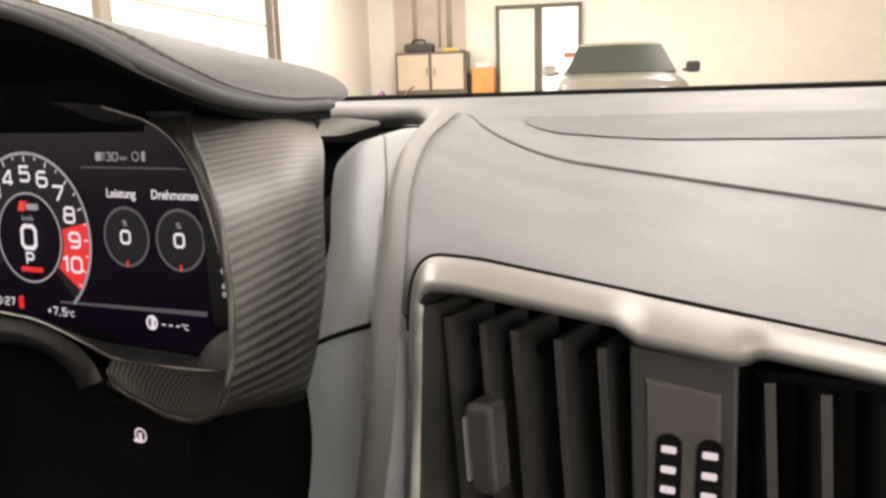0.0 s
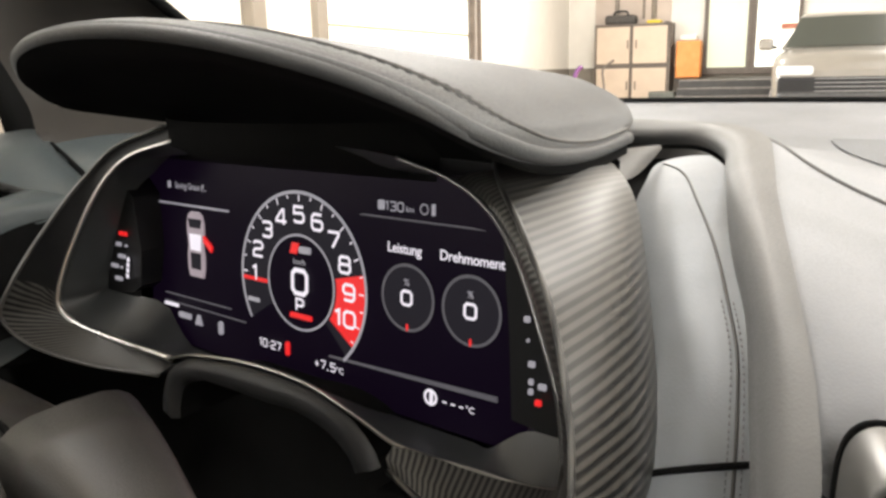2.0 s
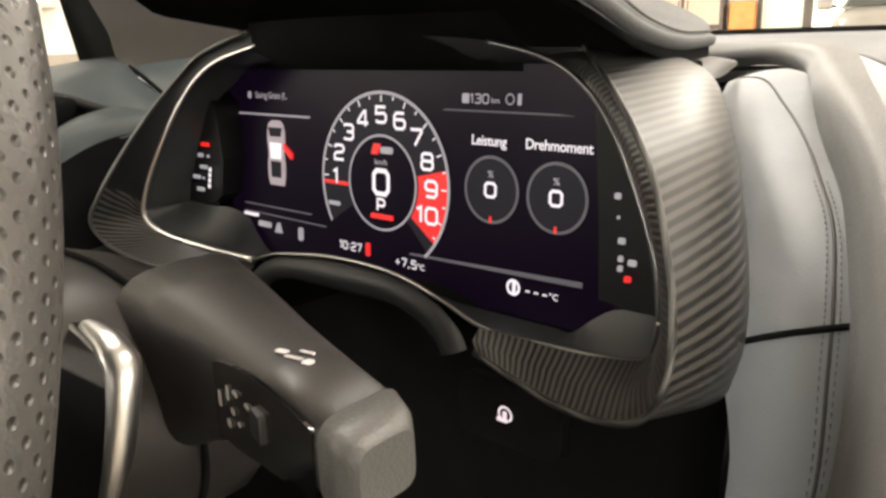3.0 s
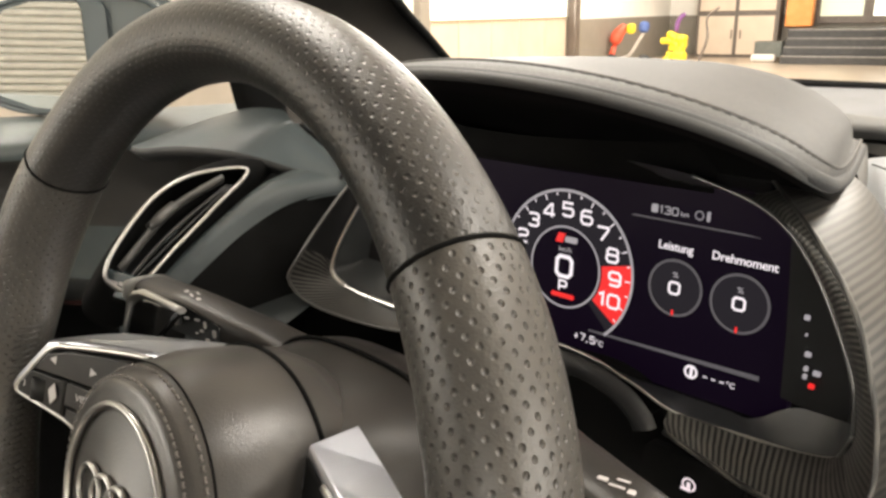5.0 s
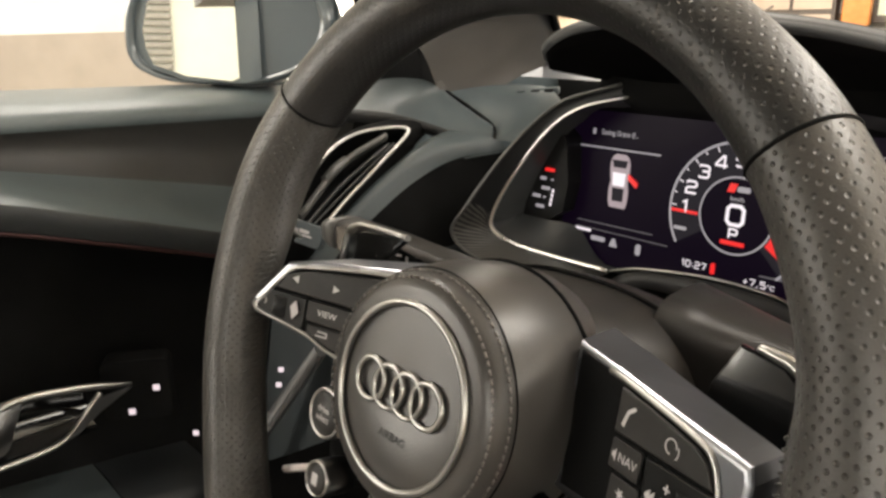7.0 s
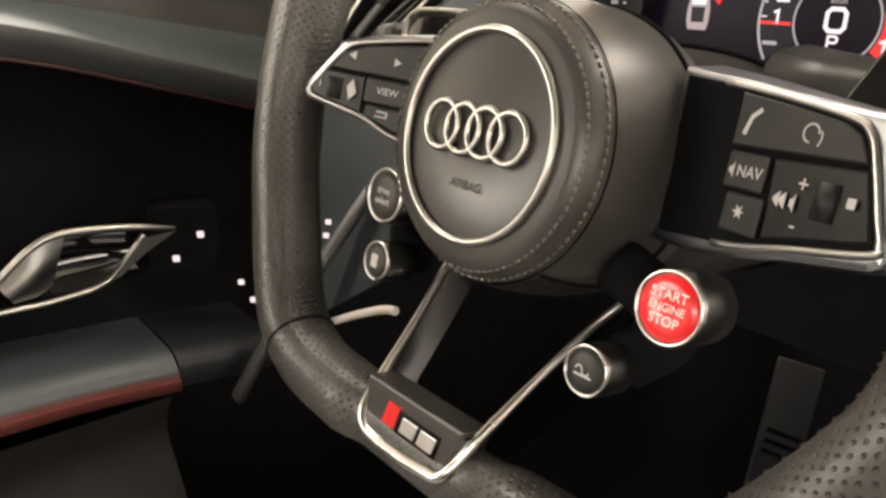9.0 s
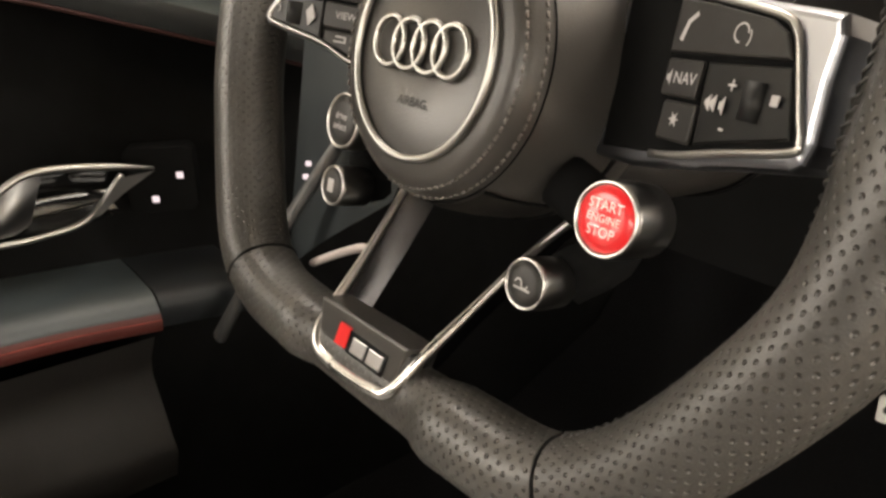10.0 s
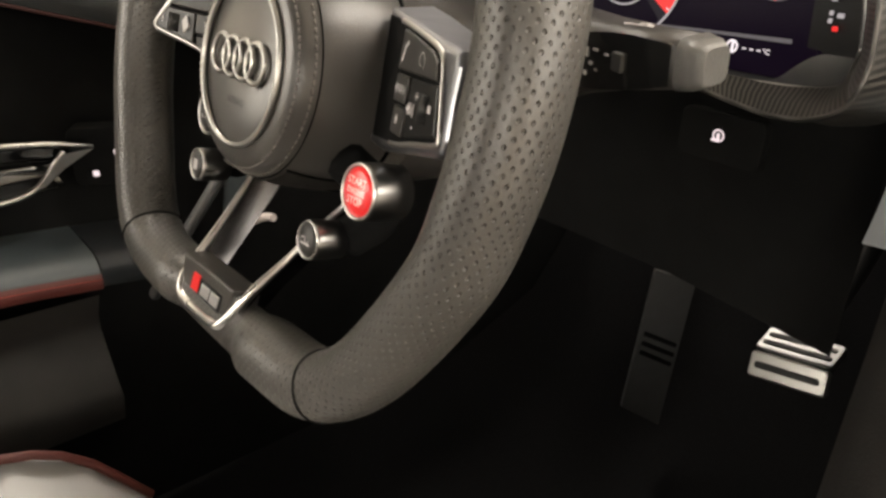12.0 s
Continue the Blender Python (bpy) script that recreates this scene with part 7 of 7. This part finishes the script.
part("far_sill", block(1.08, 1.2, -1.42, 0.6, 0.0, 0.32, 0.02), LEATHER_BLACK, shell, "black sill of the open far door")
part("underbody", block(-0.72, 1.2, -1.45, 0.68, 0.0, 0.09), SOFT_BLACK, shell)
part("front_bulkhead", block(-0.72, 1.2, 0.68, 0.72, 0.0, 0.85), SOFT_BLACK, shell)
part("outer_skin", block(-0.76, -0.72, -1.45, 0.7, 0.0, 0.83, 0.01), BODY_GREY, shell)

# ================================================================ footwell
well = tagged(place("footwell", 0, 0.3, 0.15), "black carpeted footwell", "footwell", "", "structure")
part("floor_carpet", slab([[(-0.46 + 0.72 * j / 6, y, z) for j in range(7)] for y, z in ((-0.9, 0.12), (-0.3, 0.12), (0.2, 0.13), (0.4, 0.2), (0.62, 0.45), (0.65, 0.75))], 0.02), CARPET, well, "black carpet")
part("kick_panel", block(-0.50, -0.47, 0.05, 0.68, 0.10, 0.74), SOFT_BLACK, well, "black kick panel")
part("knee_panel", skin([[(-0.40 + 0.20 * k / 8, -0.17 - 0.02 * math.sin(k / 3), 0.62 - 0.13 * (1 - k / 8)), (-0.38 + 0.2 * k / 8, -0.14, 0.72), (-0.40 + 0.2 * k / 8, -0.05, 0.74)] for k in range(9)]), mottled("blue-grey trim", (0.022, 0.026, 0.028), (0.028, 0.033, 0.035), 20.0, 0.5), well, "grey knee panel")
# pale colour stands in for light reflected along the metal edge
part("knee_edge", sweep(spline([(-0.31, -0.19, 0.535), (-0.26, -0.195, 0.562), (-0.215, -0.20, 0.584), (-0.200, -0.2, 0.588)], 14), 0.0035, 8), mat("pale paint for reflected light", (0.62, 0.56, 0.54), 0.35), well, "trim edge line with its reflection painted pale")
for x, y, z in ((-0.366, -0.246, 0.571), (-0.352, -0.243, 0.558), (-0.329, -0.153, 0.638), (-0.350, -0.164, 0.612), (-0.335, -0.176, 0.606)):
    part("lit_dot", moved(prism(rounded(-0.0026, 0.0026, -0.0024, 0.0024, 0.001), 0.001), pose(x, y, z, 0, 0, 45)), GLOW_ICON, well, "small lit switch symbol")
part("sill_strut", sweep([(-0.345, -0.27, 0.475), (-0.33, -0.24, 0.53), (-0.27, -0.17, 0.66)], 0.012, 10, flat=0.5), PLASTIC_GREY, well, "dark grey trim strut")
rest = tagged(place("foot_rest", -0.10, 0.25, 0.18), "dark ribbed metal foot rest", "foot rest")
Q = [Vector((-0.111, 0.245, 0.424)), Vector((-0.079, 0.285, 0.406)), Vector((-0.083, 0.252, 0.205)), Vector((-0.115, 0.213, 0.234))]
nrm = (Q[1] - Q[0]).cross(Q[3] - Q[0]).normalized()
part("plate", slab([[Q[0].lerp(Q[1], j / 4).lerp(Q[3].lerp(Q[2], j / 4), k / 6) for j in range(5)] for k in range(7)], 0.006, nrm), PLASTIC_GREY, rest, "dark plate")
for k in (2.6, 3.0, 3.4):
    part("rib", sweep([Q[0].lerp(Q[3], k / 6).lerp(Q[1].lerp(Q[2], k / 6), 0.1) - nrm * 0.001, Q[0].lerp(Q[3], k / 6).lerp(Q[1].lerp(Q[2], k / 6), 0.9) - nrm * 0.001], 0.003, 6), SOFT_BLACK, rest)
brake = tagged(place("brake_pedal", 0.07, 0.27, 0.3), "bright slotted aluminium brake pedal", "pedal")
PM = Matrix.Translation((0.052, 0.285, 0.352)) @ Matrix.Rotation(radians(-10), 4, "Y") @ Matrix.Rotation(radians(-24), 4, "X")
part("pad", moved(prism(rounded(-0.045, 0.045, -0.022, 0.008, 0.005), 0.006, 0.002, 0.004), PM), DULL, brake, "aluminium pad")
part("slot", moved(prism(rounded(-0.038, 0.038, -0.011, -0.003, 0.0035), 0.0072, 0.001), PM), RUBBER, brake, "black rubber slot")
PT = PM @ Matrix.Translation((0.0, 0.002, 0.010)) @ Matrix.Rotation(radians(-48), 4, "X")
part("upper_plate", moved(prism(rounded(-0.045, 0.045, 0.0, 0.036, 0.004), 0.004, 0.0015, 0.004), PT), DARK_METAL, brake, "dark ribbed metal upper plate")
for k in range(2):
    part("rib", moved(prism(rounded(-0.040, 0.040, 0.007 + 0.014 * k, 0.014 + 0.014 * k, 0.003), 0.0056, 0.001), PT), RUBBER, brake)
part("arm", sweep(spline([(0.07, 0.28, 0.40), (0.075, 0.38, 0.50), (0.075, 0.45, 0.68)], 10), 0.012, 8), PLASTIC, brake)
console = tagged(place("centre_console", 0.3, -0.2, 0.2), "dark grey centre console flank", "console")
rows = []
for k in range(14):
    u = k / 13
    rows.append([(0.285, -0.10 - 0.10 * u, 0.70 - 0.58 * u), (0.262 - 0.02 * u, -0.09 - 0.06 * u, 0.69 - 0.57 * u), (0.235 - 0.03 * u, -0.04, 0.66 - 0.55 * u), (0.21, 0.2, 0.60 - 0.48 * u), (0.20, 0.62, 0.58 - 0.46 * u)])
part("flank", skin(rows), leather("dark console leather", (0.022, 0.0205, 0.0195), 0.55), console, "dark leather flank")
part("body", joined(block(0.27, 0.50, -0.60, -0.04, 0.12, 0.52, 0.03), block(0.27, 0.80, -0.06, 0.6, 0.12, 0.62, 0.02)), LEATHER_BLACK, console, "black console body")

# driver's seat
seat = tagged(place("driver_seat", 0.0, -0.62, 0.15), "grey leather driver's seat with red piping", "car seat")
rows = []
for k in range(13):
    u = k / 12
    y = -0.93 + 0.585 * u
    z = 0.44 + 0.03 * u - 0.10 * max(0, u - 0.88) / 0.12
    z -= 0.070
    rows.append([(-0.26, y, 0.30), (-0.25, y, z + 0.03), (-0.21, y, z + 0.05), (-0.15, y, z + 0.01), (0.0, y, z), (0.15, y, z + 0.01), (0.21, y, z + 0.05), (0.25, y, z + 0.03), (0.26, y, 0.30)])
PALE = leather("pale grey leather", (0.30, 0.30, 0.295), 0.5)
part("cushion", slab(rows, 0.12), PALE, seat, "grey leather cushion")
for sx in (-1, 1):
    part("piping", sweep(spline([Vector(r[2 if sx < 0 else 6]) + Vector((0, 0, 0.003)) for r in rows], 30), 0.004, 8), LEATHER_RED, seat, "red piping")
part("backrest", slab([[(-0.26, -0.93 - 0.25 * u, 0.42 + 0.6 * u), (-0.18, -0.96 - 0.25 * u, 0.42 + 0.6 * u), (0.0, -0.98 - 0.25 * u, 0.42 + 0.6 * u), (0.18, -0.96 - 0.25 * u, 0.42 + 0.6 * u), (0.26, -0.93 - 0.25 * u, 0.42 + 0.6 * u)] for u in [k / 8 for k in range(9)]], 0.1, (0, -1, -0.3)), PALE, seat, "grey leather backrest")
part("base", block(-0.22, 0.22, -0.93, -0.5, 0.13, 0.36, 0.03), PLASTIC, seat)
